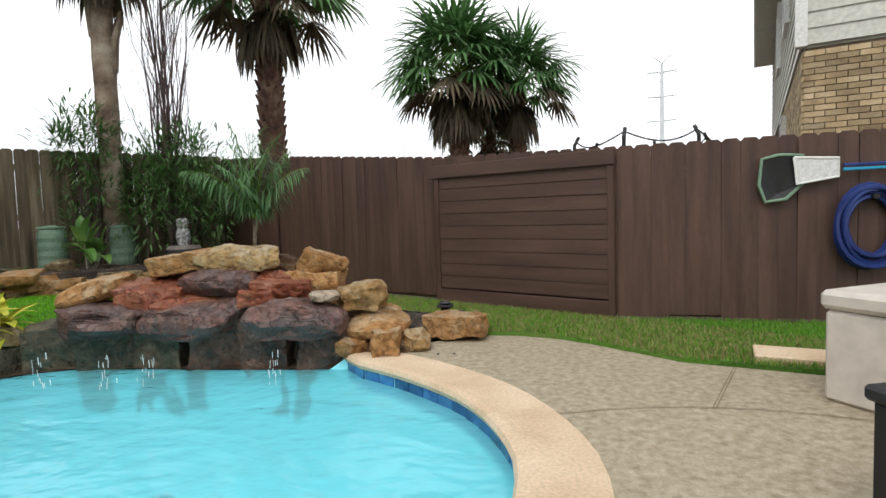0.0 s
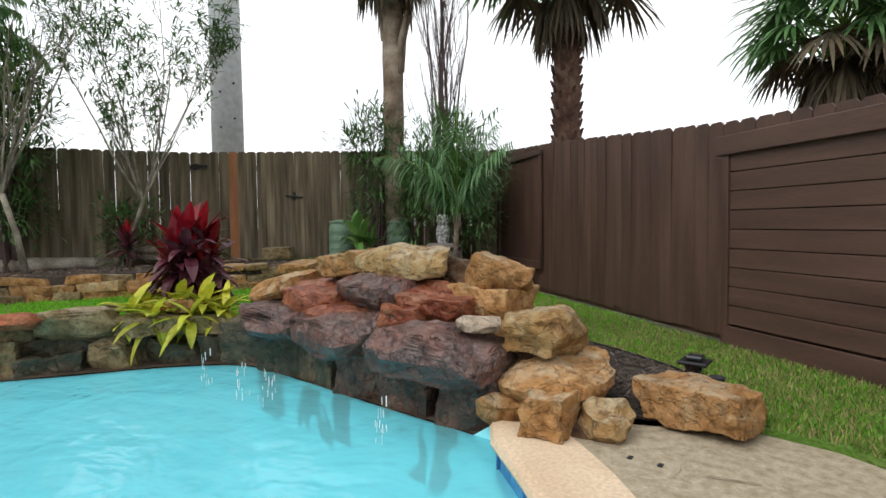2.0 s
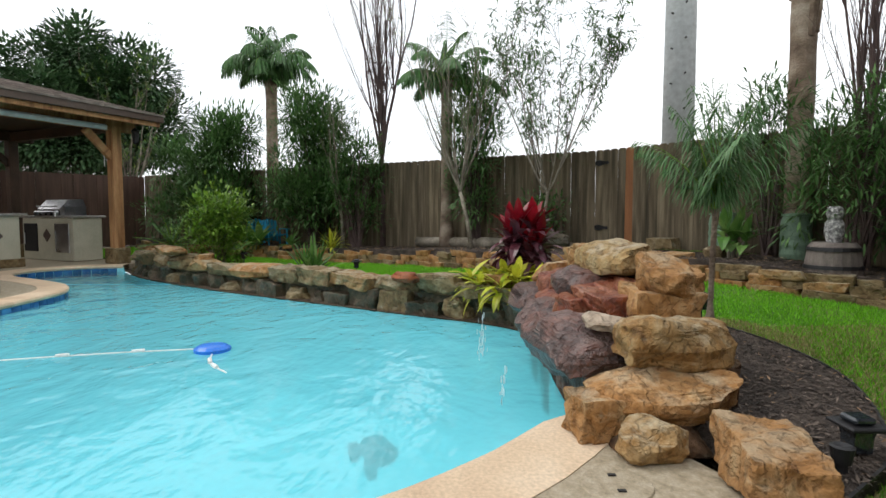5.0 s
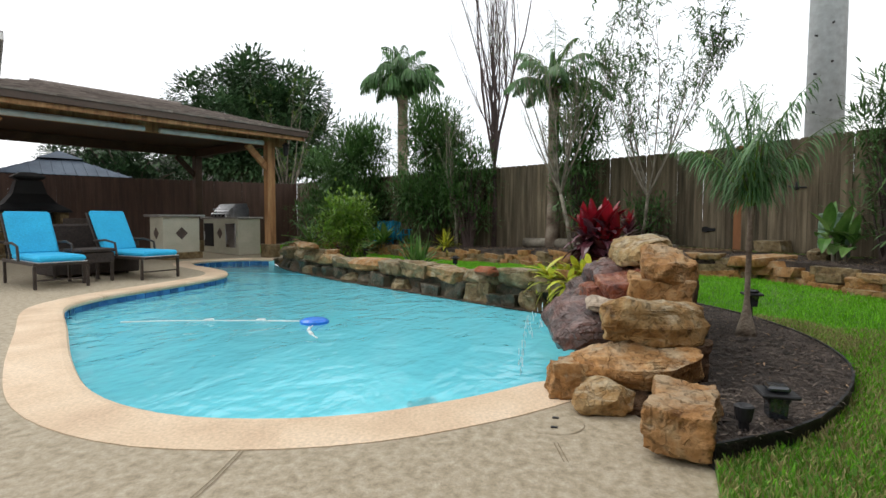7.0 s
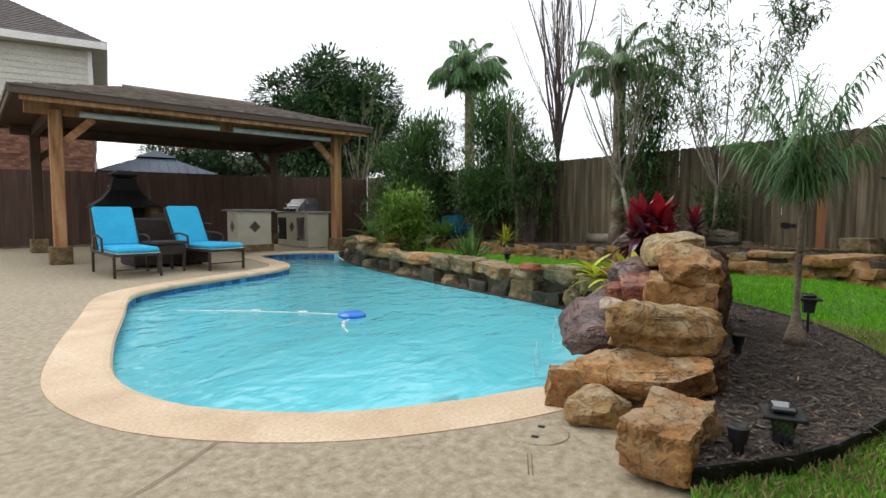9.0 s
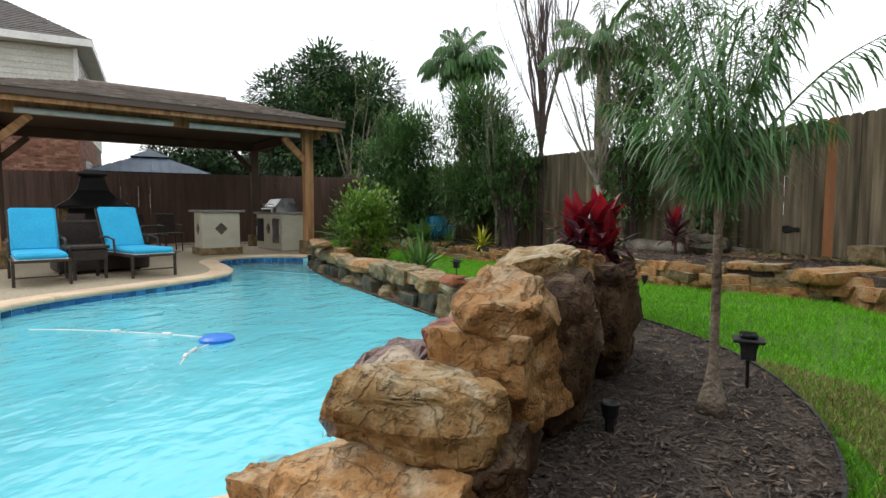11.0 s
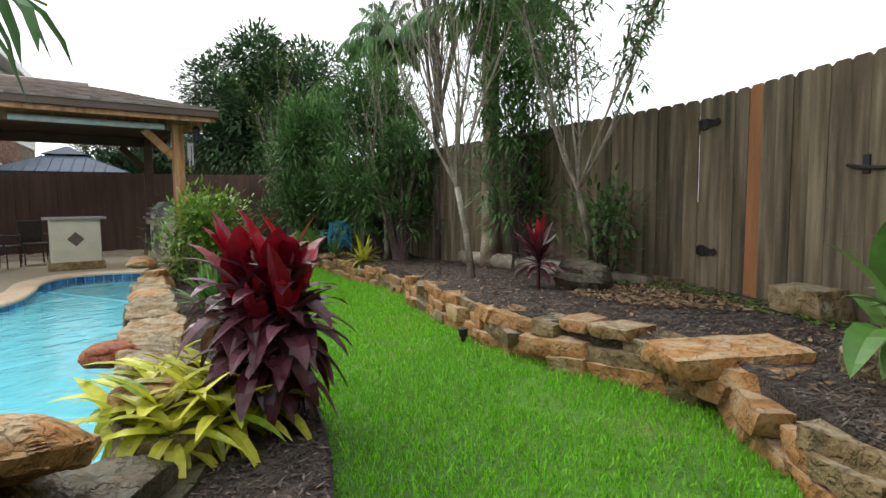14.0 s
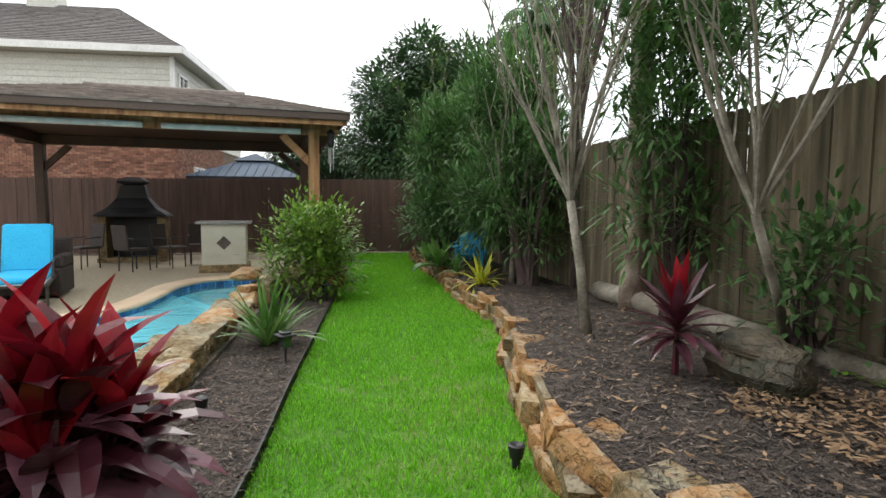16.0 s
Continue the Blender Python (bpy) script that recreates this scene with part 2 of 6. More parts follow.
def stone(name, cols, patch_tone, patch_amount=0.5, rough=0.82, gloss=0.35, scale=5.0, deep=0.28):
    """Weathered sandstone: mottled body colour, patches of a mostly paler tone, more on upward faces, pits and hairline
    cracks, bumped and darkened.
    """
    m = bpy.data.materials.new(name)
    m.use_nodes = True
    nt = m.node_tree
    b = nt.nodes["Principled BSDF"]
    N, L = nt.nodes.new, nt.links.new

    def math_(op, a, b_, c=None):
        n = N("ShaderNodeMath")
        n.operation = op
        for k, q in enumerate((a, b_) if c is None else (a, b_, c)):
            if isinstance(q, (int, float)):
                n.inputs[k].default_value = q
            else:
                L(q, n.inputs[k])
        return n.outputs[0]

    def nz(sc, det, vec, dist=0.0):
        n = N("ShaderNodeTexNoise")
        n.inputs["Scale"].default_value, n.inputs["Detail"].default_value, n.inputs["Distortion"].default_value = sc, det, dist
        L(vec, n.inputs["Vector"])
        return n.outputs["Fac"]

    tc, info, geo = N("ShaderNodeTexCoord"), N("ShaderNodeObjectInfo"), N("ShaderNodeNewGeometry")
    off = N("ShaderNodeVectorMath")
    off.operation = "ADD"
    L(tc.outputs["Object"], off.inputs[0])
    L(math_("MULTIPLY", info.outputs["Random"], 37.0), off.inputs[1])
    v = off.outputs[0]
    body, mid, fine = nz(scale, 8, v, 0.6), nz(scale * 3.4, 6, v), nz(85, 3, v)
    ramp = N("ShaderNodeValToRGB")
    els = ramp.color_ramp.elements
    while len(els) < len(cols):
        els.new(0.5)
    for i, c in enumerate(cols):
        els[i].position, els[i].color = 0.32 + 0.36 * i / (len(cols) - 1), (*c, 1)
    L(math_("MULTIPLY_ADD", mid, 0.35, math_("MULTIPLY", body, 0.65)), ramp.inputs["Fac"])
    vo = N("ShaderNodeTexVoronoi")
    vo.feature = "DISTANCE_TO_EDGE"
    vo.inputs["Scale"].default_value = 5.5
    wv = N("ShaderNodeVectorMath")
    wv.operation = "MULTIPLY_ADD"
    cn = N("ShaderNodeTexNoise")
    cn.inputs["Scale"].default_value, cn.inputs["Detail"].default_value = 6.0, 5
    L(v, cn.inputs["Vector"])
    L(cn.outputs["Color"], wv.inputs[0])
    wv.inputs[1].default_value = (0.35, 0.35, 0.35)
    L(v, wv.inputs[2])
    L(wv.outputs[0], vo.inputs["Vector"])
    crack = math_("MULTIPLY", math_("MINIMUM", math_("MULTIPLY", vo.outputs["Distance"], 22.0), 1.0), 1.0)
    pits = math_("MINIMUM", math_("MULTIPLY", math_("MAXIMUM", math_("SUBTRACT", nz(26, 4, v), 0.36), 0.0), 9.0), 1.0)
    # patch mask: noise, raised where the normal points up
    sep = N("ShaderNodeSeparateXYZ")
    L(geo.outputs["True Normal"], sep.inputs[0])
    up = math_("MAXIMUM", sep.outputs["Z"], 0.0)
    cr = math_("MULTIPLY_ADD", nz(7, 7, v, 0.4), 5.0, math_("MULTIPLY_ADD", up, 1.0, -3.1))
    cr = math_("MULTIPLY", math_("MINIMUM", math_("MAXIMUM", cr, 0.0), 1.0), patch_amount)
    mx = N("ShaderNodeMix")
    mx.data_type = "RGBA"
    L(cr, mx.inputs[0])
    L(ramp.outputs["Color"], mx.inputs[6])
    mx.inputs[7].default_value = (*patch_tone, 1)
    hsv = N("ShaderNodeHueSaturation")
    shade = math_("MULTIPLY", math_("MULTIPLY_ADD", crack, 0.18, 0.82), math_("MULTIPLY_ADD", pits, deep, 1 - deep))
    shade = math_("MULTIPLY", shade, math_("MULTIPLY_ADD", fine, 0.7, 0.66))
    shade = math_("MULTIPLY", shade, math_("MULTIPLY_ADD", info.outputs["Random"], 0.3, 0.86))
    L(shade, hsv.inputs["Value"])
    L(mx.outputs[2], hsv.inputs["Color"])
    L(hsv.outputs["Color"], b.inputs["Base Color"])
    L(math_("MULTIPLY_ADD", mid, 0.3, rough - 0.15), b.inputs["Roughness"])
    b.inputs["Specular IOR Level"].default_value = gloss
    bp_ = N("ShaderNodeBump")
    bp_.inputs["Strength"].default_value, bp_.inputs["Distance"].default_value = 0.9, 0.03
    hgt = math_("ADD", math_("ADD", mid, math_("MULTIPLY", fine, 0.22)), math_("MULTIPLY_ADD", crack, 0.22, math_("MULTIPLY", pits, 0.25)))
    L(hgt, bp_.inputs["Height"])
    L(bp_.outputs[0], b.inputs["Normal"])
    return m


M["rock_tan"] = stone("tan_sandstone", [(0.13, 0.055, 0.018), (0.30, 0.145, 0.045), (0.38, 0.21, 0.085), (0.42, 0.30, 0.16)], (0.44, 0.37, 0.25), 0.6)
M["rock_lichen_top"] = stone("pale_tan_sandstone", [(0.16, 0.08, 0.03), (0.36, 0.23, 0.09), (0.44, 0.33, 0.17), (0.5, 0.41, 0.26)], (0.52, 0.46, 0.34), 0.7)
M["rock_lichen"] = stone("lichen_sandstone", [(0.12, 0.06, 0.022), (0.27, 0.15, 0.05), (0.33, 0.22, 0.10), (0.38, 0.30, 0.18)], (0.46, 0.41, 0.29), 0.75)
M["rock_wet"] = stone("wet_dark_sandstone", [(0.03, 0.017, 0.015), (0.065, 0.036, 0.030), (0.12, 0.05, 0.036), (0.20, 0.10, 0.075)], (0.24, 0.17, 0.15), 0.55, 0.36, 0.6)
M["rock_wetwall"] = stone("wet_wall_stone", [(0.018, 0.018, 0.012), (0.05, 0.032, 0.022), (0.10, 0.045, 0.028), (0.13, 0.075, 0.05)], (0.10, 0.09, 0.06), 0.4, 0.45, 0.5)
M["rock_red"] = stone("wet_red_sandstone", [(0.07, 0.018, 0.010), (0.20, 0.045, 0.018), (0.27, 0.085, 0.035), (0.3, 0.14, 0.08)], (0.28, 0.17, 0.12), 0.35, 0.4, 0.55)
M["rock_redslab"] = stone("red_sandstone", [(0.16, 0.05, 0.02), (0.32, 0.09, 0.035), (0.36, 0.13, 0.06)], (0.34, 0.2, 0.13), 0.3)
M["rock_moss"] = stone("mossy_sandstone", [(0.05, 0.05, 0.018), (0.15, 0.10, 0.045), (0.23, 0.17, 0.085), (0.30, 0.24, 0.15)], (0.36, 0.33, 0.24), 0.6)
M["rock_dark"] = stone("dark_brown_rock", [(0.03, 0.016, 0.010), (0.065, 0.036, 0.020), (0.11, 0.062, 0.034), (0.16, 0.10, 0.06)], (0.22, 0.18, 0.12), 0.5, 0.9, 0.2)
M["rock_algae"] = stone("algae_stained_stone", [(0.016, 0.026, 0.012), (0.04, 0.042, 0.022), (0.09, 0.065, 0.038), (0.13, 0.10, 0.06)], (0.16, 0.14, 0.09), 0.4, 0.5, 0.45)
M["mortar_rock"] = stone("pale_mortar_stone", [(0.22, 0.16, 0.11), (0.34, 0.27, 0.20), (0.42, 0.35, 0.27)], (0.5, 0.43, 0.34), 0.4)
M["window"] = glass("window_glass", (0.02, 0.025, 0.03))
w = bpy.data.materials.new("pool_water")
w.use_nodes = True
nt = w.node_tree
nt.nodes.remove(nt.nodes["Principled BSDF"])
tr, gl, mx, fr = (nt.nodes.new("ShaderNode" + k) for k in ("BsdfTransparent", "BsdfGlossy", "MixShader", "Fresnel"))
tr.inputs["Color"].default_value = (0.60, 0.95, 0.97, 1)
gl.inputs["Roughness"].default_value = 0.03
tc, mp, nz, nz2, ad, bp = (nt.nodes.new("ShaderNode" + k) for k in ("TexCoord", "Mapping", "TexNoise", "TexNoise", "Math", "Bump"))
mp.inputs["Rotation"].default_value = (0, 0, 0.5)
mp.inputs["Scale"].default_value = (1.0, 1.5, 1.0)
nz.inputs["Scale"].default_value, nz.inputs["Detail"].default_value, nz.inputs["Distortion"].default_value = 1.6, 3, 0.6
nz2.inputs["Scale"].default_value, nz2.inputs["Detail"].default_value = 7.0, 2
ad.operation = "MULTIPLY_ADD"
ad.inputs[1].default_value = 0.25
bp.inputs["Strength"].default_value, bp.inputs["Distance"].default_value = 0.62, 0.055
fr.inputs["IOR"].default_value = 1.36
haze, hmx = nt.nodes.new("ShaderNodeBsdfDiffuse"), nt.nodes.new("ShaderNodeMixShader")
haze.inputs["Color"].default_value = (0.22, 0.74, 0.84, 1)
hmx.inputs[0].default_value = 0.55
nt.links.new(tr.outputs[0], hmx.inputs[1])
nt.links.new(haze.outputs[0], hmx.inputs[2])
for a, b_ in ((tc.outputs["Object"], mp.inputs[0]), (mp.outputs[0], nz.inputs[0]), (mp.outputs[0], nz2.inputs[0]), (nz2.outputs[0], ad.inputs[0]),
              (nz.outputs[0], ad.inputs[2]), (ad.outputs[0], bp.inputs["Height"]), (bp.outputs[0], gl.inputs["Normal"]), (bp.outputs[0], fr.inputs["Normal"]),
              (fr.outputs[0], mx.inputs[0]), (hmx.outputs[0], mx.inputs[1]), (gl.outputs[0], mx.inputs[2]), (mx.outputs[0], nt.nodes["Material Output"].inputs[0])):
    nt.links.new(a, b_)
M["water"] = w
w2 = w.copy()
w2.name = "shallow_pool_water"
w2.node_tree.nodes[hmx.name].inputs[0].default_value = 0.15
w2.node_tree.nodes[tr.name].inputs["Color"].default_value = (0.82, 0.97, 0.98, 1)
M["water_shallow"] = w2


# ---------- mesh helpers ----------
class Acc:
    """Collects vertices and faces for one mesh."""

    def __init__(self):
        self.v, self.f = [], []

    def add(self, vs, fs, m=None):
        n = len(self.v)
        self.v += [tuple(m @ Vector(p)) for p in vs] if m else [tuple(p) for p in vs]
        self.f += [tuple(n + i for i in f) for f in fs]
        return self

    def box(self, c, s, m=None, bev=0.0, rz=0.0):
        """A box with centre c and full size s, its edges cut by bev."""
        x, y, z = (a / 2 for a in s)
        b = min(bev, x * 0.9, y * 0.9, z * 0.9)
        mm = pose(*c, 0, 0, rz)
        mm = m @ mm if m else mm
        if b <= 0:
            vs = [(i * x, j * y, k * z) for i in (-1, 1) for j in (-1, 1) for k in (-1, 1)]
            fs = [(0, 1, 3, 2), (4, 6, 7, 5), (0, 4, 5, 1), (2, 3, 7, 6), (0, 2, 6, 4), (1, 5, 7, 3)]
            return self.add(vs, fs, mm)
        vs, fs, idx = [], [], {}
        for i in (-1, 1):
            for j in (-1, 1):
                for k in (-1, 1):
                    for a in range(3):
                        p = [i * (x - b), j * (y - b), k * (z - b)]
                        p[a] = (i * x, j * y, k * z)[a]
                        idx[i, j, k, a] = len(vs)
                        vs.append(p)
                    fs.append((idx[i, j, k, 0], idx[i, j, k, 1], idx[i, j, k, 2]) if i * j * k > 0 else (idx[i, j, k, 0], idx[i, j, k, 2], idx[i, j, k, 1]))
        for a in range(3):
            o = [q for q in range(3) if q != a]
            for s_ in (-1, 1):
                key = []
                for p, q in ((-1, -1), (1, -1), (1, 1), (-1, 1)):
                    t = [0, 0, 0]
                    t[a], t[o[0]], t[o[1]] = s_, p, q
                    key.append(idx[t[0], t[1], t[2], a])
                fs.append(tuple(key) if (s_ > 0) == (a != 1) else tuple(reversed(key)))
            for p in (-1, 1):
                for q in (-1, 1):
                    e = []
                    for s_ in (-1, 1):
                        t = [0, 0, 0]
                        t[a], t[o[0]], t[o[1]] = s_, p, q
                        e.append((idx[t[0], t[1], t[2], o[0]], idx[t[0], t[1], t[2], o[1]]))
                    fs.append((e[0][0], e[1][0], e[1][1], e[0][1]))
        return self.add(vs, fs, mm)

    def tube(self, pts, radii, sides=8, cap=True):
        """A tube through pts."""
        pts = [Vector(p) for p in pts]
        if not hasattr(radii, "__len__"):
            radii = [radii] * len(pts)
        n = len(self.v)
        ref = Vector((0.31, 0.95, 0.05)).normalized()
        for i, p in enumerate(pts):
            d = (pts[min(i + 1, len(pts) - 1)] - pts[max(i - 1, 0)]).normalized()
            if abs(d.dot(ref)) > 0.98:
                ref = Vector((1, 0.02, 0))
            a = d.cross(ref).normalized()
            b = d.cross(a)
            for k in range(sides):
                t = 2 * PI * k / sides
                self.v.append(tuple(p + (a * math.cos(t) + b * math.sin(t)) * radii[i]))
        for i in range(len(pts) - 1):
            for k in range(sides):
                k2 = (k + 1) % sides
                self.f.append((n + i * sides + k, n + i * sides + k2, n + (i + 1) * sides + k2, n + (i + 1) * sides + k))
        if cap:
            self.f.append(tuple(n + k for k in reversed(range(sides))))
            self.f.append(tuple(n + (len(pts) - 1) * sides + k for k in range(sides)))
        return self

    def leaf(self, p, d, length, width, droop=0.3, segs=3, fold=0.15, tip=0.0, side=None):
        """A pointed leaf from p along d that bends down."""
        p, d = Vector(p), Vector(d).normalized()
        s = side or d.cross(Vector((0, 0, 1)))
        s = s.normalized() if s.length > 0.01 else Vector((1, 0, 0))
        n = len(self.v)
        step = length / segs
        for i in range(segs + 1):
            t = i / segs
            wd = width * 0.5 * (math.sin(PI * min(1, 0.12 + t * 0.9)) ** 0.8 if i < segs else tip)
            up = s.cross(d).normalized()
            self.v += [tuple(p - s * wd + up * fold * wd), tuple(p), tuple(p + s * wd + up * fold * wd)]
            d = (d + Vector((0, 0, -droop / segs))).normalized()
            p = p + d * step
        for i in range(segs):
            a = n + i * 3
            self.f += [(a, a + 1, a + 4, a + 3), (a + 1, a + 2, a + 5, a + 4)]
        return self

    def prism(self, outline, z0, z1):
        """A flat polygon, extruded from z0 to z1."""
        n = len(self.v)
        k = len(outline)
        self.v += [(x, y, z0) for x, y in outline] + [(x, y, z1) for x, y in outline]
        for i in range(k):
            j = (i + 1) % k
            self.f.append((n + i, n + j, n + k + j, n + k + i))
        for t in tessellate_polygon([[Vector((x, y, 0)) for x, y in outline]]):
            self.f.append(tuple(n + k + i for i in t))
        return self


def mesh_of(name, acc, material, smooth=False):
    me = bpy.data.meshes.new(name)
    me.from_pydata(acc.v, [], acc.f)
    if smooth:
        me.polygons.foreach_set("use_smooth", [True] * len(me.polygons))
    me.materials.append(M[material] if isinstance(material, str) else material)
    return me


def part(name, acc, material, parent=None, label="", at=None, kind="", smooth=False, category="", group=""):
    me = acc if isinstance(acc, bpy.types.Mesh) else mesh_of(name, acc, material, smooth)
    ob = new(name, me)
    if parent:
        ob.parent = parent
    if at is not None:
        ob.matrix_basis = at
    return tagged(ob, label, category, group, kind)


def rise(x, y):
    """How much the ground climbs from the bed edging towards the stone wall and the gate."""
    across = np.clip(((x + 2) * -0.675 + (y - 6.1) * 0.738 - 0.75) / 1.5, 0, 1)
    on = (x + 2) * -0.738 + (y - 6.1) * -0.675
    fade = np.clip((on + 1.0) / 2.0, 0, 1) * np.clip((8.0 - on) / 4.0, 0, 1)
    return 0.15 * across ** 2 * (3 - 2 * across) * fade


def thing(name, at, label, category, group="", kind=""):
    e = new(name)
    e.matrix_basis = pose(0, 0, float(rise(at[0][3], at[1][3]))) @ at
    e.empty_display_size = 0.1
    return tagged(e, label, category, group, kind)


def smooth_line(pts, step=0.15):
    """A Catmull-Rom line through pts, in even steps."""
    out = []
    P = [Vector((*p, 0)) if len(p) == 2 else Vector(p) for p in pts]
    P = [P[0] * 2 - P[1]] + P + [P[-1] * 2 - P[-2]]
    for i in range(1, len(P) - 2):
        k = max(1, int((P[i + 1] - P[i]).length / step))
        for j in range(k):
            t = j / k
            a, b, c, d = P[i - 1:i + 3]
            q = 0.5 * (2 * b + (c - a) * t + (2 * a - 5 * b + 4 * c - d) * t * t + (3 * b - a - 3 * c + d) * t ** 3)
            out.append((q.x, q.y))
    out.append((P[-2].x, P[-2].y))
    return out


def along(line, s):
    """The place and heading s metres along a line."""
    for i in range(len(line) - 1):
        a, b = Vector(line[i]), Vector(line[i + 1])
        d = (b - a).length
        if s <= d or i == len(line) - 2:
            q = a + (b - a) * (s / max(d, 1e-6))
            return q.x, q.y, math.degrees(math.atan2(b.y - a.y, b.x - a.x))
        s -= d


def length_of(line):
    return sum((Vector(line[i + 1]) - Vector(line[i])).length for i in range(len(line) - 1))


def offset(line, d):
    out = []
    for i, p in enumerate(line):
        a, b = Vector(line[max(i - 1, 0)]), Vector(line[min(i + 1, len(line) - 1)])
        t = (b - a).normalized()
        out.append((p[0] - t.y * d, p[1] + t.x * d))
    return out


def inside(x, y, poly):
    r = False
    for i in range(len(poly)):
        x1, y1 = poly[i]
        x2, y2 = poly[i - 1]
        if (y1 > y) != (y2 > y) and x < (x2 - x1) * (y - y1) / (y2 - y1) + x1:
            r = not r
    return r


# ---------- plan ----------
WATER_Z = -0.12
POOL_DECK = smooth_line([(-0.85, 4.46), (-0.7, 4.24), (-0.38, 3.97), (0.02, 3.5), (0.23, 3.0), (0.28, 2.5), (0.1, 1.9), (-0.42, 1.15), (-1.25, 0.15), (-2.05, -0.8),
                         (-2.6, -1.1), (-3.2, -1.2), (-4.2, -1.2), (-5.3, -1.3), (-5.95, -1.7), (-6.5, -2.45), (-7.0, -3.25), (-7.6, -3.7), (-8.2, -3.65), (-8.72, -3.2), (-8.9, -2.55)])
ROCK_LINE = smooth_line([(-8.9, -2.55), (-7.7, -1.5), (-6.3, 0.2), (-5.55, 1.3), (-4.75, 2.5), (-4.1, 3.5), (-3.65, 4.2), (-3.2, 4.55), (-2.6, 4.56), (-1.8, 4.5), (-0.85, 4.46)])
POOL = POOL_DECK + ROCK_LINE[1:-1]
EDGING = smooth_line([(0.22, 5.0), (-0.2, 5.5), (-1.05, 5.98), (-1.9, 6.12), (-2.8, 5.98), (-3.6, 5.6), (-4.35, 4.95), (-5.08, 4.05), (-5.86, 2.95), (-6.7, 1.8), (-8.6, -0.8), (-10.0, -2.8)], 0.2)
WALL = smooth_line([(-3.0, 8.7), (-3.6, 7.9), (-4.2, 7.3), (-4.7, 6.98), (-5.15, 6.78), (-5.45, 6.35), (-5.68, 5.75), (-6.05, 5.15), (-6.6, 4.55), (-7.35, 3.8), (-8.25, 3.0), (-8.8, 2.25),
                    (-9.4, 1.2), (-10.4, -0.3), (-12.0, -2.8), (-13.4, -4.8)], 0.2)
FENCE_A = [(-4.05, 9.5), (1.45, 5.5), (3.3, 5.05), (9.0, 4.3)]
FENCE_B = [(-4.05, 9.5), (-7.72, 6.5), (-9.7, 3.3), (-14.5, -5.1)]
FENCE_C = [(-14.5, -5.1), (-0.5, -15.1)]
DECK_EDGE = [(0.22, 5.0), (0.5, 4.96), (0.82, 4.8), (1.04, 4.6), (1.5, 4.08), (2.2, 3.75), (3.2, 3.3), (6.0, 1.4)]


def sheet(name, outline, z, material, label, kind="structure", rough=0.0):
    a = Acc()
    a.prism(outline, z - 0.1, z)
    me = mesh_of(name, a, material)
    if rough:
        bm = bmesh.new()
        bm.from_mesh(me)
        for k in range(24):
            for co, no in (((-9.5 + 0.4 * k, 0, 0), (1, 0, 0)), ((0, 0.2 + 0.4 * k, 0), (0, 1, 0))):
                bmesh.ops.bisect_plane(bm, geom=bm.verts[:] + bm.edges[:] + bm.faces[:], plane_co=co, plane_no=no)
        for v in bm.verts:
            v.co.z += float(rise(v.co.x, v.co.y))
        bm.to_mesh(me)
        bm.free()
    return part(name, me, None, None, label, kind=kind)


# ground sheet with the pool cut out
a = Acc()
outer = [(-300, -300), (300, -300), (300, 300), (-300, 300)]
tri = tessellate_polygon([[Vector((x, y, 0)) for x, y in outer], [Vector((x, y, 0)) for x, y in POOL]])
a.v = [(x, y, -0.11) for x, y in outer + POOL]
a.f = [tuple(t) for t in tri]
part("ground", a, "dirt", None, "brown soil ground under and beyond the yard", kind="structure")
deck_poly = offset(POOL_DECK, 0.33)
deck_poly = deck_poly + [(-9.5, -2.6), (-10.0, -2.8), (-12.0, -6.5), (-11.6, -7.1), (-2.9, -13.3), (6.0, -13.3)] + DECK_EDGE[::-1]
sheet("pavement", deck_poly, 0.0, "deck", "tan textured concrete pool deck")
lawn_poly = EDGING[::-1] + DECK_EDGE[1:] + [(8.0, 1.9), (8.0, 4.6), (3.2, 5.05), (1.45, 5.45), (-3.0, 8.7)] + WALL[1:] + [(-14.2, -5.3), (-11.8, -6.9)]
sheet("lawn", lawn_poly, 0.03, "lawn", "bright green grass strip between bed edging and stone wall", rough=1)
bed_poly = WALL + [(-14.45, -5.05)] + FENCE_B[::-1][1:]
sheet("planting_bed", bed_poly, 0.3, "mulch", "raised mulch bed behind the stacked stone wall", rough=1)
isl_poly = EDGING + offset(ROCK_LINE, 0.25)[:-2]
sheet("mulch_bed", isl_poly, 0.09, "mulch", "dark mulch bed between pool rocks and lawn")
# basin, water
a = Acc()
n = len(POOL)
a.v = [(x, y, -0.02 if i < len(POOL_DECK) else WATER_Z - 0.01) for i, (x, y) in enumerate(POOL)] + [(x, y, -1.35) for x, y in POOL]
a.f = [(i, (i + 1) % n, n + (i + 1) % n, n + i) for i in range(n)] + [tuple(n + i for i in t) for t in tessellate_polygon([[Vector((x, y, 0)) for x, y in POOL]])]
part("pool_basin", a, "plaster", None, "pale aqua plastered swimming pool basin", kind="structure")
SHELF = [p for p in POOL if p[0] < -6.9]
a = Acc()
a.prism(SHELF, -1.3, -0.27)
part("tanning_shelf", a, "plaster", None, "pale shallow shelf at the end of the pool", kind="structure")
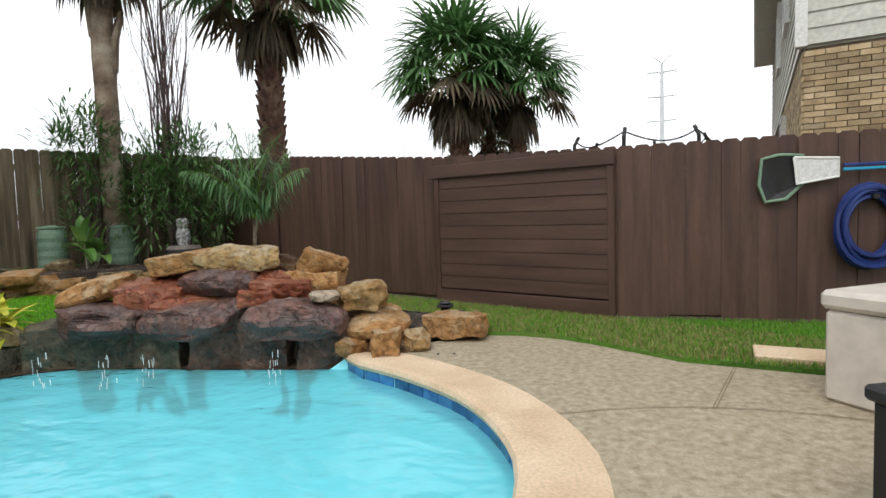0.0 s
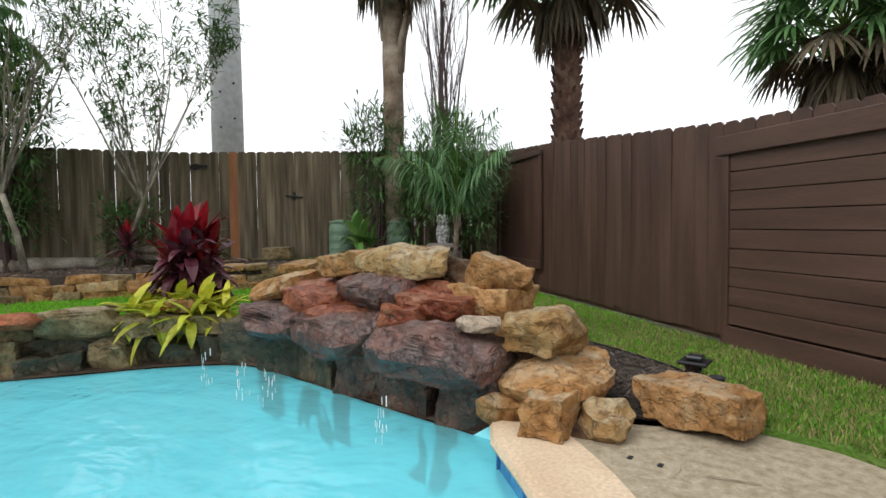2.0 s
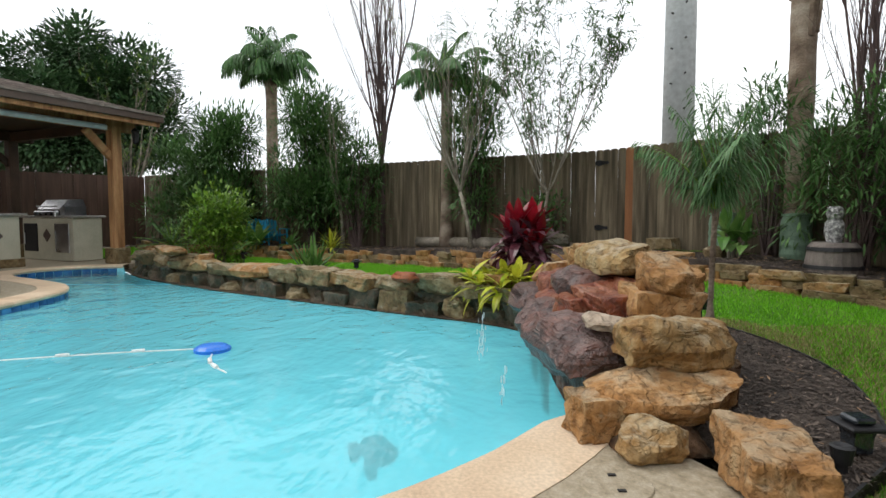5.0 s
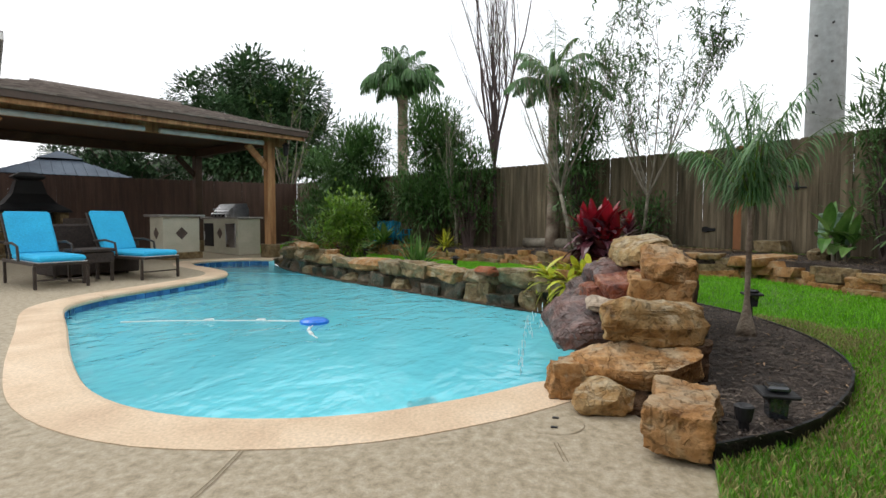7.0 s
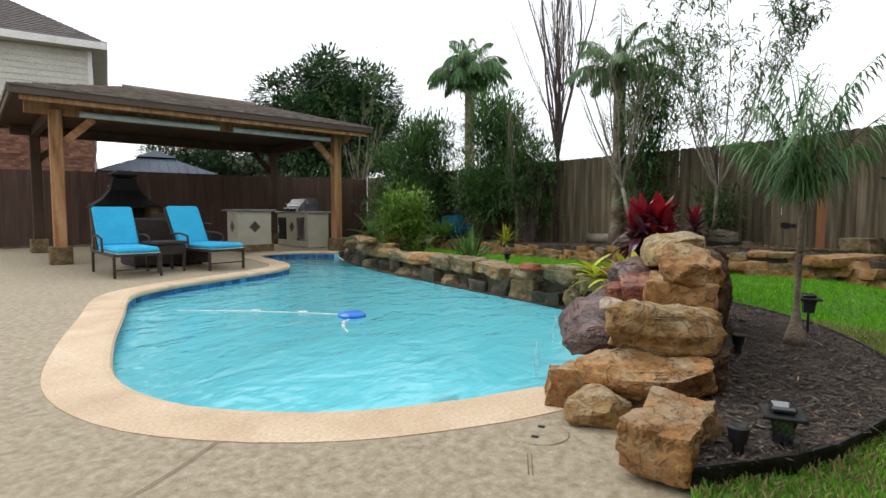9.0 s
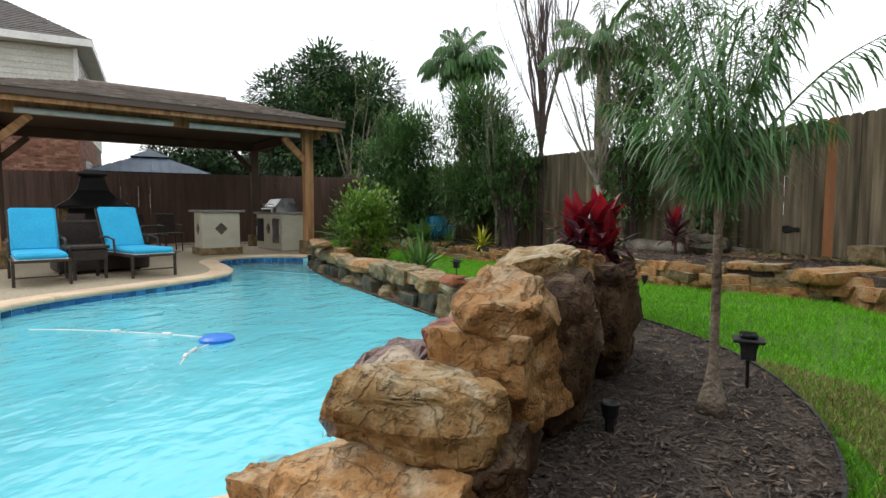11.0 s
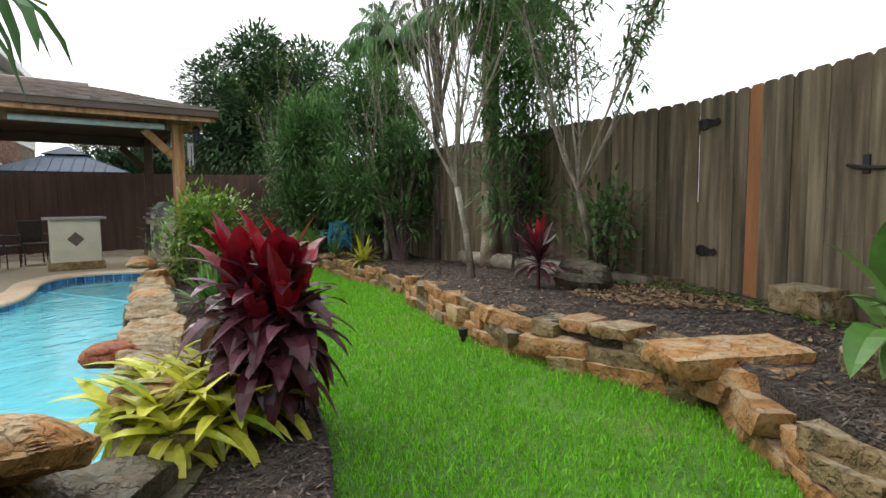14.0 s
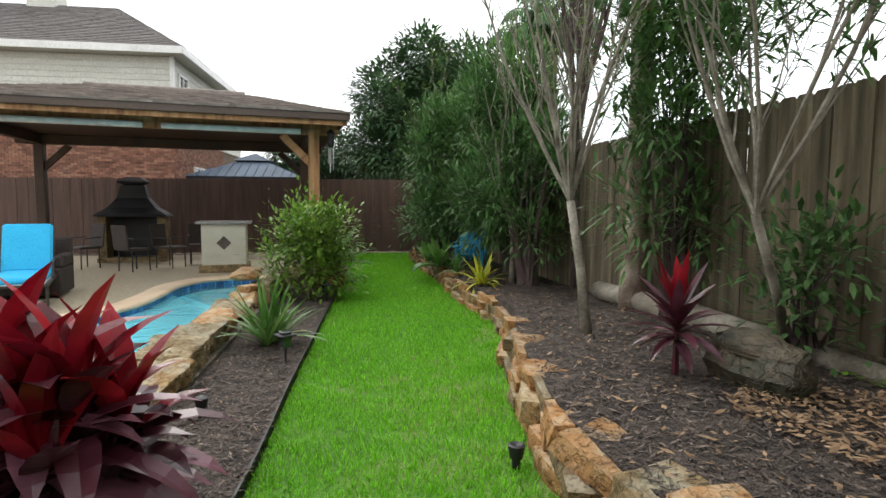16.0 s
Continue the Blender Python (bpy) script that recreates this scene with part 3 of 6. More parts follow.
for outline, m_, nm in (([p for p in POOL if p[0] >= -6.9], "water", "water"), (SHELF, "water_shallow", "shallow_water")):
    a = Acc()
    a.v = [(x, y, WATER_Z) for x, y in outline]
    a.f = [tuple(t) for t in tessellate_polygon([[Vector((x, y, 0)) for x, y in outline]])]
    a.f = [t if (Vector(a.v[t[1]]) - Vector(a.v[t[0]])).cross(Vector(a.v[t[2]]) - Vector(a.v[t[0]])).z > 0 else t[::-1] for t in a.f]
    wob = part(nm, a, m_, None, "rippled turquoise pool water" if nm == "water" else "clear pale water over the shallow shelf", kind="structure")
    wob.visible_shadow = False


# ---------- fences ----------
def picket_mesh(h, w=0.1435, t=0.017, mt="greyfence"):
    a = Acc()
    c = 0.028
    o = [(-w / 2, 0), (w / 2, 0), (w / 2, h - c), (w / 2 - c, h), (-w / 2 + c, h), (-w / 2, h - c)]
    a.v = [(x, -t / 2, z) for x, z in o] + [(x, t / 2, z) for x, z in o]
    a.f = [tuple(range(6)), tuple(range(11, 5, -1))] + [(i, i + 6, (i + 1) % 6 + 6, (i + 1) % 6) for i in range(6)]
    return mesh_of("picket", a, mt)


def fence(name, line, z0, z1, mt, label, skip=(), pitch=0.144, rails_off=-0.03, raise_at=None, special=(), tops=None, lean=1.0):
    f = thing(name, pose(0, 0, 0), label, "fence")
    meshes = {}
    L = length_of(line)
    s, k = 0.08, 0
    r = random.Random(len(line) + int(L * 10))
    while s < L - 0.05:
        x, y, h = along(line, s)
        zb = z0 + (z1[0] - z0) * 0
        top = float(np.interp(s, [p[0] for p in tops], [p[1] for p in tops])) if tops else z1[0] + (z1[1] - z1[0]) * s / L
        bot = zb if not raise_at else raise_at[0] + (raise_at[1] - raise_at[0]) * s / L
        m_ = mt
        if k in special:
            m_ = "orangewood"
        hh = round((top - bot + r.uniform(-0.012, 0.012)) * 50) / 50
        if not any(p <= s <= q for p, q in skip):
            if (hh, m_) not in meshes:
                meshes[hh, m_] = picket_mesh(hh, mt=m_)
            part("picket", meshes[hh, m_], None, f, "new orange cedar picket" if m_ == "orangewood" else "", at=pose(x, y, top - hh, r.uniform(-0.4, 0.4), r.uniform(-0.25, 0.25) * lean, h))
        s += pitch + r.choice([0, 0, 0, 0, 0.001, 0.001, 0.006]) * min(1.0, lean * 2)
        k += 1
    for i in range(len(line) - 1):
        p, q = Vector(line[i]), Vector(line[i + 1])
        d = q - p
        for zz in (0.25, 1.0, 1.7):
            a = Acc()
            a.box((0, 0, 0), (d.length - 0.02, 0.04, 0.09), bev=0.004)
            m_ = (p + q) / 2 + Vector((-d.y, d.x)).normalized() * rails_off
            zc = min(z1) - 2.0 + zz + 0.05
            part("rail", a, mt, f, at=pose(m_.x, m_.y, max(zc, z0 + 0.1), 0, 0, math.degrees(math.atan2(d.y, d.x))))
    return f


fa = fence("brown_fence", FENCE_A, 0.0, (2.08, 1.72), "brownfence", "brown painted dog-eared picket fence behind the pool deck", rails_off=0.035, raise_at=(0.12, 0.0), tops=((0, 2.08), (2, 1.95), (4.7, 1.70), (6.8, 1.61), (13, 1.65)), lean=0.35)
fb = fence("weathered_fence", FENCE_B, 0.3, (2.12, 2.15), "greyfence", "weathered grey-brown picket fence behind the raised bed", rails_off=-0.035, raise_at=(0.2, 0.2), special=(28,), lean=0.5)
fc = fence("dark_fence", FENCE_C, 0.2, (2.12, 2.0), "brownfence", "dark brown picket fence behind the covered patio", rails_off=-0.035, raise_at=(0.1, 0.0), lean=0.1, pitch=0.1437)
# horizontal board panel on the brown fence
HA = math.degrees(math.atan2(-4.0, 5.5))


def fence_panel(s0, s1, z0, z1, boards, name, label):
    x0, y0, h = along(FENCE_A, s0)
    p = thing(name, pose(x0, y0, z0, 0, 0, h), label, "fence panel")
    L, H = s1 - s0, z1 - z0
    if boards:
        bh = (H - 0.28) / boards
        for i in range(boards):
            a = Acc()
            a.box((L / 2, -0.042, 0.17 + bh * (i + 0.5)), (L - 0.1, 0.02, bh - 0.006), bev=0.003)
            part("board", a, "brownboard", p)
        a = Acc()
        a.box((L / 2, -0.05, 0.07), (L - 0.06, 0.03, 0.17), bev=0.004)
        part("kick_board", a, "brownboard", p)
        a = Acc()
        a.box((L / 2 - 0.02, -0.06, H - 0.055), (L + 0.08, 0.06, 0.14), bev=0.005)
        part("cap_board", a, "brownboard", p)
        for x in (0.02, L - 0.02):
            a = Acc()
            a.box((x, -0.05, H / 2 - 0.06), (0.06, 0.04, H - 0.13), bev=0.004)
            part("side_trim", a, "brownfence", p)
    else:
        a = Acc()
        a.box((L / 2, -0.02, H / 2), (L - 0.08, 0.012, H - 0.1))
        part("plywood_sheet", a, "brownfence", p)
        for x, z, sx, sz in ((L / 2, H - 0.04, L, 0.06), (L / 2, 0.05, L, 0.1), (0.03, H / 2, 0.06, H - 0.16), (L - 0.03, H / 2, 0.06, H - 0.16)):
            a = Acc()
            a.box((x, -0.045, z), (sx, 0.04, sz), bev=0.004)
            part("trim_board", a, "brownfence", p)
    return p


fence_panel(4.7, 6.79, 0.03, 1.57, 9, "board_panel", "brown horizontal board panel fixed on the picket fence")
fence_panel(0.1, 1.6, 0.35, 1.9, 0, "recessed_panel", "brown framed plywood panel near the fence corner")


# gate hinges
def hinge(x, y, z, h, label):
    t = tagged(new("gate_hinge"), label)
    t.parent = fb
    t.matrix_basis = pose(x, y, z, 0, 0, h)
    a = Acc()
    a.box((0, -0.02, 0), (0.07, 0.02, 0.10), bev=0.01)
    part("barrel", a, "black", t)
    for s in (-1, 1):
        a = Acc()
        o = [(0.03 * s, -0.045), (0.03 * s, 0.045), (0.12 * s, 0.02), (0.17 * s, 0.03), (0.2 * s, 0.0), (0.17 * s, -0.03), (0.12 * s, -0.02)]
        m_ = pose(0, -0.014, 0, 90, 0, 0)
        b = Acc()
        b.prism(o, -0.004, 0.004)
        a.add(b.v, b.f, m_)
        part("strap", a, "black", t)
    return t


hx, hy, hh = along(FENCE_B, length_of(FENCE_B[:2]) - 0.02)
for z in (1.9, 0.78):
    hinge(hx + 0.03, hy - 0.03, z, hh, "black iron strap hinge on the weathered gate")


# ---------- rocks ----------
def rock_mesh(name, material, seed, size, block=0.45, rough=0.1, sub=4, layers=0.0):
    """A broken boulder (sub 3 to 5) or a split flat stone (sub 2), at its real size."""
    bm = bmesh.new()
    r = random.Random(seed)
    o = Vector((r.uniform(-50, 50), r.uniform(-50, 50), r.uniform(-50, 50)))
    sz = Vector(size)
    slab = sub in (2, 6)
    if slab:
        bmesh.ops.create_cube(bm, size=2.0)
        bmesh.ops.subdivide_edges(bm, edges=bm.edges[:], cuts=4 if sub == 2 else 22, use_grid_fill=True)
        jit = {(i, j, k): Vector((r.uniform(-0.22, 0.1), r.uniform(-0.2, 0.1), r.uniform(-0.14, 0.06))) for i in (-1, 1) for j in (-1, 1) for k in (-1, 1)}
    else:
        bmesh.ops.create_icosphere(bm, subdivisions=sub, radius=1.0)
    planes = [(Vector((r.gauss(0, 1), r.gauss(0, 1), r.gauss(0, 0.8))).normalized(), r.uniform(0.7, 0.95)) for _ in range(9)]
    for v in bm.verts:
        c = v.co.copy()
        if slab:
            q = c.copy()
            for (i, j, k), d in jit.items():
                w_ = (1 + i * c.x) * (1 + j * c.y) * (1 + k * c.z) / 8
                q += Vector((i * d.x, j * d.y, k * d.z)) * w_
            edge = sorted(abs(t) for t in c)
            if edge[1] > 0.99:
                q *= 0.965 if sub == 2 else 0.98
            nd = c.normalized()
            m = Vector((q.x * sz.x, q.y * sz.y, q.z * sz.z)) * 0.5
            if sub == 6:
                m += nd * (0.03 * noise.fractal(m * 5 + o, 0.85, 2.1, 5) - 0.012 * abs(noise.noise(m * 9 + o)))
            m += nd * (0.014 * noise.fractal(m * 9 + o, 0.8, 2.1, 3) + 0.012 * noise.noise(m * 5 + o))
        else:
            q = Vector([math.copysign(abs(k) ** block, k) for k in c])
            q *= 1 / max(1.0, q.length) ** 0.4
            q *= 1 + rough * 1.4 * noise.noise(c * 1.3 + o)
            for pn, pd in planes:
                e = q.dot(pn) - pd
                if e > 0:
                    q -= pn * e * 0.9
            m = Vector((q.x * sz.x, q.y * sz.y, q.z * sz.z)) * 0.5
            nd = Vector((c.x / sz.x, c.y / sz.y, c.z / sz.z)).normalized()
            amp = min(1.0, 2.2 * min(sz))
            m += nd * amp * (0.055 * noise.fractal(m * 4.5 + o, 0.85, 2.1, 5 if sub > 3 else 3) - 0.03 * abs(noise.noise(m * 8 + o * 2)))
            if layers:
                st = noise.noise(Vector((m.x * 1.2, m.y * 1.2, m.z * 16)) + o)
                m += Vector((nd.x, nd.y, 0)) * layers * 0.25 * (st if st > 0 else st * 1.8) * amp
        v.co = m
    lo = [min(v.co[k] for v in bm.verts) for k in range(3)]
    hi = [max(v.co[k] for v in bm.verts) for k in range(3)]
    for v in bm.verts:
        v.co = [((v.co[k] - lo[k]) / (hi[k] - lo[k]) - 0.5) * sz[k] for k in range(3)]
    me = bpy.data.meshes.new(name)
    bm.to_mesh(me)
    bm.free()
    me.materials.append(M[material])
    me.polygons.foreach_set("use_smooth", [True] * len(me.polygons))
    me.set_sharp_from_angle(angle=0.55)
    return me


def rock(parent, c, size, rot, material, seed, name="boulder", block=0.45, rough=0.1, sub=4, layers=0.12, label=""):
    ob = part(name, rock_mesh(name, material, seed, size, block, rough, sub, layers), None, parent, label)
    ob.matrix_basis = pose(*c, *rot)
    return ob


fall = thing("rock_waterfall", pose(0, 0, 0), "wet red and tan boulder waterfall stacked above the pool", "rock waterfall")
FALL = [
    # lower wet wall
    ((-3.3, 4.75, -0.1), (0.55, 0.5, 0.74), (0, 0, 24), "rock_algae", 6),
    ((-2.86, 4.78, -0.1), (0.5, 0.5, 0.76), (0, 0, 5), "rock_algae", 1),
    ((-2.4, 4.77, -0.1), (0.46, 0.5, 0.8), (0, 0, -4), "rock_algae", 2),
    ((-1.95, 4.74, -0.1), (0.5, 0.5, 0.78), (0, 0, 6), "rock_wetwall", 3),
    ((-1.5, 4.72, -0.1), (0.42, 0.5, 0.78), (0, 0, -3), "rock_wetwall", 4),
    ((-1.08, 4.7, -0.1), (0.46, 0.5, 0.8), (0, 0, 4), "rock_wetwall", 5),
    # ledges
    ((-2.84, 4.6, 0.26), (0.88, 0.6, 0.33), (3, 2, 8), "rock_wet", 7),
    ((-2.08, 4.55, 0.28), (0.9, 0.6, 0.32), (4, -3, -4), "rock_wet", 8),
    ((-1.24, 4.5, 0.28), (0.8, 0.5, 0.29), (3, 2, 12), "rock_wet", 9),
    # middle tier
    ((-2.48, 4.78, 0.46), (0.62, 0.5, 0.22), (8, 0, 5), "rock_red", 10),
    ((-1.93, 4.7, 0.53), (0.64, 0.42, 0.26), (6, 0, -4), "rock_wet", 11),
    ((-1.44, 4.8, 0.49), (0.55, 0.4, 0.18), (6, 3, 8), "rock_red", 12),
    ((-1.6, 4.62, 0.43), (0.3, 0.28, 0.15), (8, 0, 20), "rock_red", 13),
    ((-2.1, 4.68, 0.4), (0.7, 0.45, 0.14), (5, 0, 0), "rock_red", 28),
    ((-1.05, 4.62, 0.43), (0.24, 0.2, 0.09), (0, 0, 10), "mortar_rock", 14),
    ((-1.9, 4.92, 0.4), (1.7, 0.36, 0.5), (0, 0, 0), "rock_red", 31),
    # top
    ((-3.03, 4.8, 0.48), (0.62, 0.46, 0.22), (0, -16, 12), "rock_tan", 15),
    ((-2.35, 4.92, 0.69), (0.5, 0.4, 0.19), (0, -8, 0), "rock_tan", 16),
    ((-1.84, 4.9, 0.725), (0.72, 0.42, 0.22), (5, 2, 3), "rock_lichen_top", 17),
    ((-1.2, 5.0, 0.6), (0.5, 0.36, 0.36), (0, 14, 6), "rock_tan", 18),
    ((-1.22, 4.97, 0.42), (0.52, 0.4, 0.4), (0, 0, -5), "rock_tan", 30),
    # back mass
    ((-2.45, 5.1, 0.36), (0.9, 0.42, 0.76), (0, 0, -4), "rock_dark", 19),
    ((-1.75, 5.07, 0.36), (0.98, 0.36, 0.8), (-4, 6, 3), "rock_dark", 20),
    ((-1.18, 4.93, 0.3), (0.56, 0.4, 0.5), (0, 0, 0), "rock_dark", 32),
    # right shoulder
    ((-0.83, 4.86, 0.4), (0.5, 0.58, 0.29), (0, 4, 8), "rock_lichen", 21),
    ((-0.92, 4.9, 0.12), (0.6, 0.6, 0.5), (0, 0, 0), "rock_dark", 26),
    ((-0.68, 4.78, 0.18), (0.58, 0.68, 0.24), (3, 4, 4), "rock_tan", 22),
    ((-0.55, 4.42, 0.1), (0.25, 0.22, 0.21), (0, 0, 10), "rock_tan", 23),
    ((-0.35, 4.6, 0.075), (0.26, 0.3, 0.165), (0, 4, 14), "rock_lichen", 24),
    ((-0.82, 4.5, 0.02), (0.24, 0.28, 0.22), (0, 0, 0), "rock_tan", 25),
    ((-0.6, 4.75, 0.0), (0.6, 0.6, 0.2), (0, 0, 0), "rock_dark", 29),
]
for c, s, rt, m_, sd in FALL:
    rock(fall, c, s, rt, m_, sd, sub=6 if sd in (1, 2, 3, 4, 5, 6, 12, 13, 10, 16, 30, 23) else 5, block=0.45, rough=0.1 if sd not in (19, 20) else 0.04, layers=0.12 if sd not in (19, 20) else 0.03)
b1 = thing("end_boulder", pose(-0.03, 4.92, 0), "orange-tan boulder on the deck beside the mulch bed", "boulder")
rock(b1, (0, 0, 0.115), (0.52, 0.32, 0.22), (0, 0, -13), "rock_tan", 33, name="stone", sub=6)

# pool rock wall
rw = thing("pool_rock_wall", pose(0, 0, 0), "mossy boulders mortared along the pool's far side", "rock wall")
L = length_of(ROCK_LINE)
off_in = offset(ROCK_LINE, 0.2)
r = random.Random(5)
for z, zs, wd, inset, w0, w1 in ((-0.1, 0.4, 0.5, 0.3, 0.32, 0.55), (0.2, 0.24, 0.46, 0.27, 0.45, 0.95)):
    s = 0.1
    line = offset(ROCK_LINE, inset)
    while s < L - 2.75:
        w_ = r.uniform(w0, w1)
        x, y, h = along(line, s + w_ / 2)
        mt = r.choice(["rock_algae", "rock_algae", "rock_moss"]) if z < 0 else r.choice(["rock_moss", "rock_moss", "rock_moss", "rock_lichen", "rock_tan"])
        zk = r.uniform(0.8, 1.25)
        rock(rw, (x, y, z + (zk - 1) * zs * 0.4), (w_ * 1.08, wd * r.uniform(0.9, 1.1), zs * zk), (r.uniform(-4, 4), r.uniform(-4, 4), h + r.uniform(-7, 7)), mt, r.randrange(9999), sub=6 if s > L - 7 and r.random() < 0.5 else (4 if s > L - 7 else 3), block=0.36)
        if z > 0 and r.random() < 0.35:
            rock(rw, (x + r.uniform(-0.1, 0.1), y + 0.02, z + 0.13), (r.uniform(0.26, 0.42), 0.3, 0.11), (r.uniform(-6, 6), 0, h + r.uniform(-25, 25)), r.choice(["rock_lichen", "rock_tan"]), r.randrange(9999), sub=3, block=0.36)
        s += w_ * 0.97
rock(rw, (-4.25, 3.32, 0.3), (0.42, 0.34, 0.13), (0, 0, 50), "rock_redslab", 61, block=0.25, rough=0.05, label="red sandstone slab")
rock(rw, (-7.1, -0.7, 0.42), (0.55, 0.4, 0.14), (0, 5, 50), "rock_tan", 62, block=0.3)
a = Acc()
ln = offset(ROCK_LINE, 0.36)
for i in range(len(ln) - 1):
    p, q = ln[i], ln[i + 1]
    d = Vector(q) - Vector(p)
    a.box(((p[0] + q[0]) / 2, (p[1] + q[1]) / 2, -0.5), (d.length + 0.02, 0.3, 1.25), rz=math.degrees(math.atan2(d.y, d.x)))
part("mortar_core", a, "rock_algae", rw)

# stacked stone wall
sw = thing("stacked_stone_wall", pose(0, 0, 0), "low dry-stacked tan sandstone wall holding the raised bed", "stone wall")
L = length_of(WALL)
for course, (z, th) in enumerate(((0.06, 0.12), (0.16, 0.11), (0.245, 0.1), (0.31, 0.08))):
    s = 0.05 * course
    line = offset(WALL, -0.02 - 0.02 * course)
    while s < L - 0.3:
        w_ = r.uniform(0.2, 0.52)
        if course < 2 or r.random() < (0.7, 0.15)[course - 2]:
            x, y, h = along(line, s + w_ / 2)
            mt = r.choice(["rock_tan", "rock_tan", "rock_moss", "rock_moss", "rock_lichen"])
            rock(sw, (x, y, z + float(rise(x, y)) + r.uniform(-0.012, 0.012)), (w_ * 1.08, r.uniform(0.22, 0.34), th * r.uniform(1.0, 1.25)), (r.uniform(-3, 3), r.uniform(-5, 5), h + r.uniform(-12, 12)), mt, r.randrange(9999), "stone", sub=2)
        s += w_
rock(sw, (-5.33, 6.72, 0.28 + rise(-5.33, 6.72)), (0.72, 0.44, 0.13), (0, 3, -66), "rock_tan", 90, "stone", sub=2)



# mulch edging strip
def strip(line, z0, z1, th, name, material, label):
    o = offset(line, th)
    a = Acc()
    n_ = len(line)
    a.v = [(*p, z0) for p in line] + [(*p, z1 + float(rise(*p))) for p in line] + [(*p, z1 + float(rise(*p))) for p in o] + [(*p, z0) for p in o]
    for i in range(n_ - 1):
        for k in range(3):
            a.f.append((k * n_ + i, k * n_ + i + 1, (k + 1) * n_ + i + 1, (k + 1) * n_ + i))
    a.f += [(0, n_, 2 * n_, 3 * n_), (n_ - 1, 4 * n_ - 1, 3 * n_ - 1, 2 * n_ - 1)]
    return part(name, a, material, None, label, kind="structure")


strip(offset(WALL, -0.1), -0.02, 0.298, -0.05, "bed_edge", "dirt", "soil edge behind the stacked wall")
strip(EDGING, -0.02, 0.102, 0.012, "bed_edging", "black", "black steel edging strip round the mulch bed")

# ---------- pool coping and tiles ----------
cop = tagged(new("pool_coping"), "tan rounded concrete coping round the pool", "", "", "structure")
dl = POOL_DECK
per = 9
i = 0
while i < len(dl) - 1:
    j = min(i + per, len(dl) - 1)
    seg_i, out_i = dl[i:j + 1], offset(dl, 0.36)[i:j + 1]
    a = Acc()
    prof = [(0.33, -0.06), (0.33, 0.004), (0.02, 0.012), (-0.02, 0.004), (-0.035, -0.02), (-0.02, -0.05), (0.02, -0.055)]
    full = [offset(dl, pr[0])[i:j + 1] for pr in prof]
    k = len(seg_i)
    for row, pr in zip(full, prof):
        a.v += [(x, y, pr[1]) for x, y in row]
    np_ = len(prof)
    for q in range(np_):
        for t in range(k - 1):
            a.f.append((q * k + t, ((q + 1) % np_) * k + t, ((q + 1) % np_) * k + t + 1, q * k + t + 1))
    part("coping_stone", a, "coping", cop)
    i = j
tiles = tagged(new("waterline_tiles"), "dark blue glazed waterline tiles under the coping", "", "", "structure")
a = Acc()
a.box((0, 0, 0), (0.147, 0.012, 0.147), bev=0.003)
tm = mesh_of("tile", a, "tile")
L = length_of(dl)
s = 0.08
line = offset(dl, -0.004)
while s < L - 0.08:
    x, y, h = along(line, s)
    part("tile", tm, None, tiles, at=pose(x, y, -0.13, 0, 0, h))
    s += 0.152
# ---------- covered patio ----------
PU = -25.6
pav = thing("covered_patio", pose(-9.41, -2.95, 0, 0, 0, PU), "cedar-post patio cover with a brown shingled hip roof", "pavilion")
W, D = 5.76, 3.7
# front row in cedar; back posts, side beams and soffit in darker brown wood
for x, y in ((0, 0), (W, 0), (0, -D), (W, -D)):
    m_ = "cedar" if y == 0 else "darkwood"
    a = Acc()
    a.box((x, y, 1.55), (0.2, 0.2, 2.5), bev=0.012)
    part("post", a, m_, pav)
    a = Acc()
    a.box((x, y, 0.16), (0.34, 0.34, 0.32), bev=0.01)
    part("stone_pedestal", a, "rock_moss", pav)
    for s in ((1,) if x == 0 else (-1,)):
        a = Acc()
        a.box((0, 0, 0), (0.75, 0.1, 0.14), bev=0.01)
        part("brace", a, m_, pav, at=pose(x + s * 0.32, y, 2.42, 0, -45 * s if s > 0 else 45, 0))
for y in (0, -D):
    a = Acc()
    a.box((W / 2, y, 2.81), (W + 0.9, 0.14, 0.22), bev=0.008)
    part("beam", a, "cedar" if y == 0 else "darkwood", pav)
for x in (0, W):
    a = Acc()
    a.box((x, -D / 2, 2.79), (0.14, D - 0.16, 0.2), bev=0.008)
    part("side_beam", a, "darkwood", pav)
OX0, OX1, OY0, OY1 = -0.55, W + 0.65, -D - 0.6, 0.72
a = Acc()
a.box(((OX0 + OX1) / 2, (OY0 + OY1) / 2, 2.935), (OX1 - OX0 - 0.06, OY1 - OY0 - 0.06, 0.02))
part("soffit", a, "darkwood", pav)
for c, s in ((((OX0 + OX1) / 2, OY1, 2.97), (OX1 - OX0 + 0.1, 0.05, 0.15)), (((OX0 + OX1) / 2, OY0, 2.97), (OX1 - OX0 + 0.1, 0.05, 0.15)),
             ((OX0, (OY0 + OY1) / 2, 2.97), (0.05, OY1 - OY0 - 0.06, 0.15)), ((OX1, (OY0 + OY1) / 2, 2.97), (0.05, OY1 - OY0 - 0.06, 0.15))):
    a = Acc()
    a.box(c, s, bev=0.01)
    part("gutter", a, "gutter", pav)
a = Acc()
a.box((W / 2, OY1 - 0.06, 2.855), (W + 1.1, 0.03, 0.09), bev=0.004)
part("fascia_board", a, "cedar", pav)
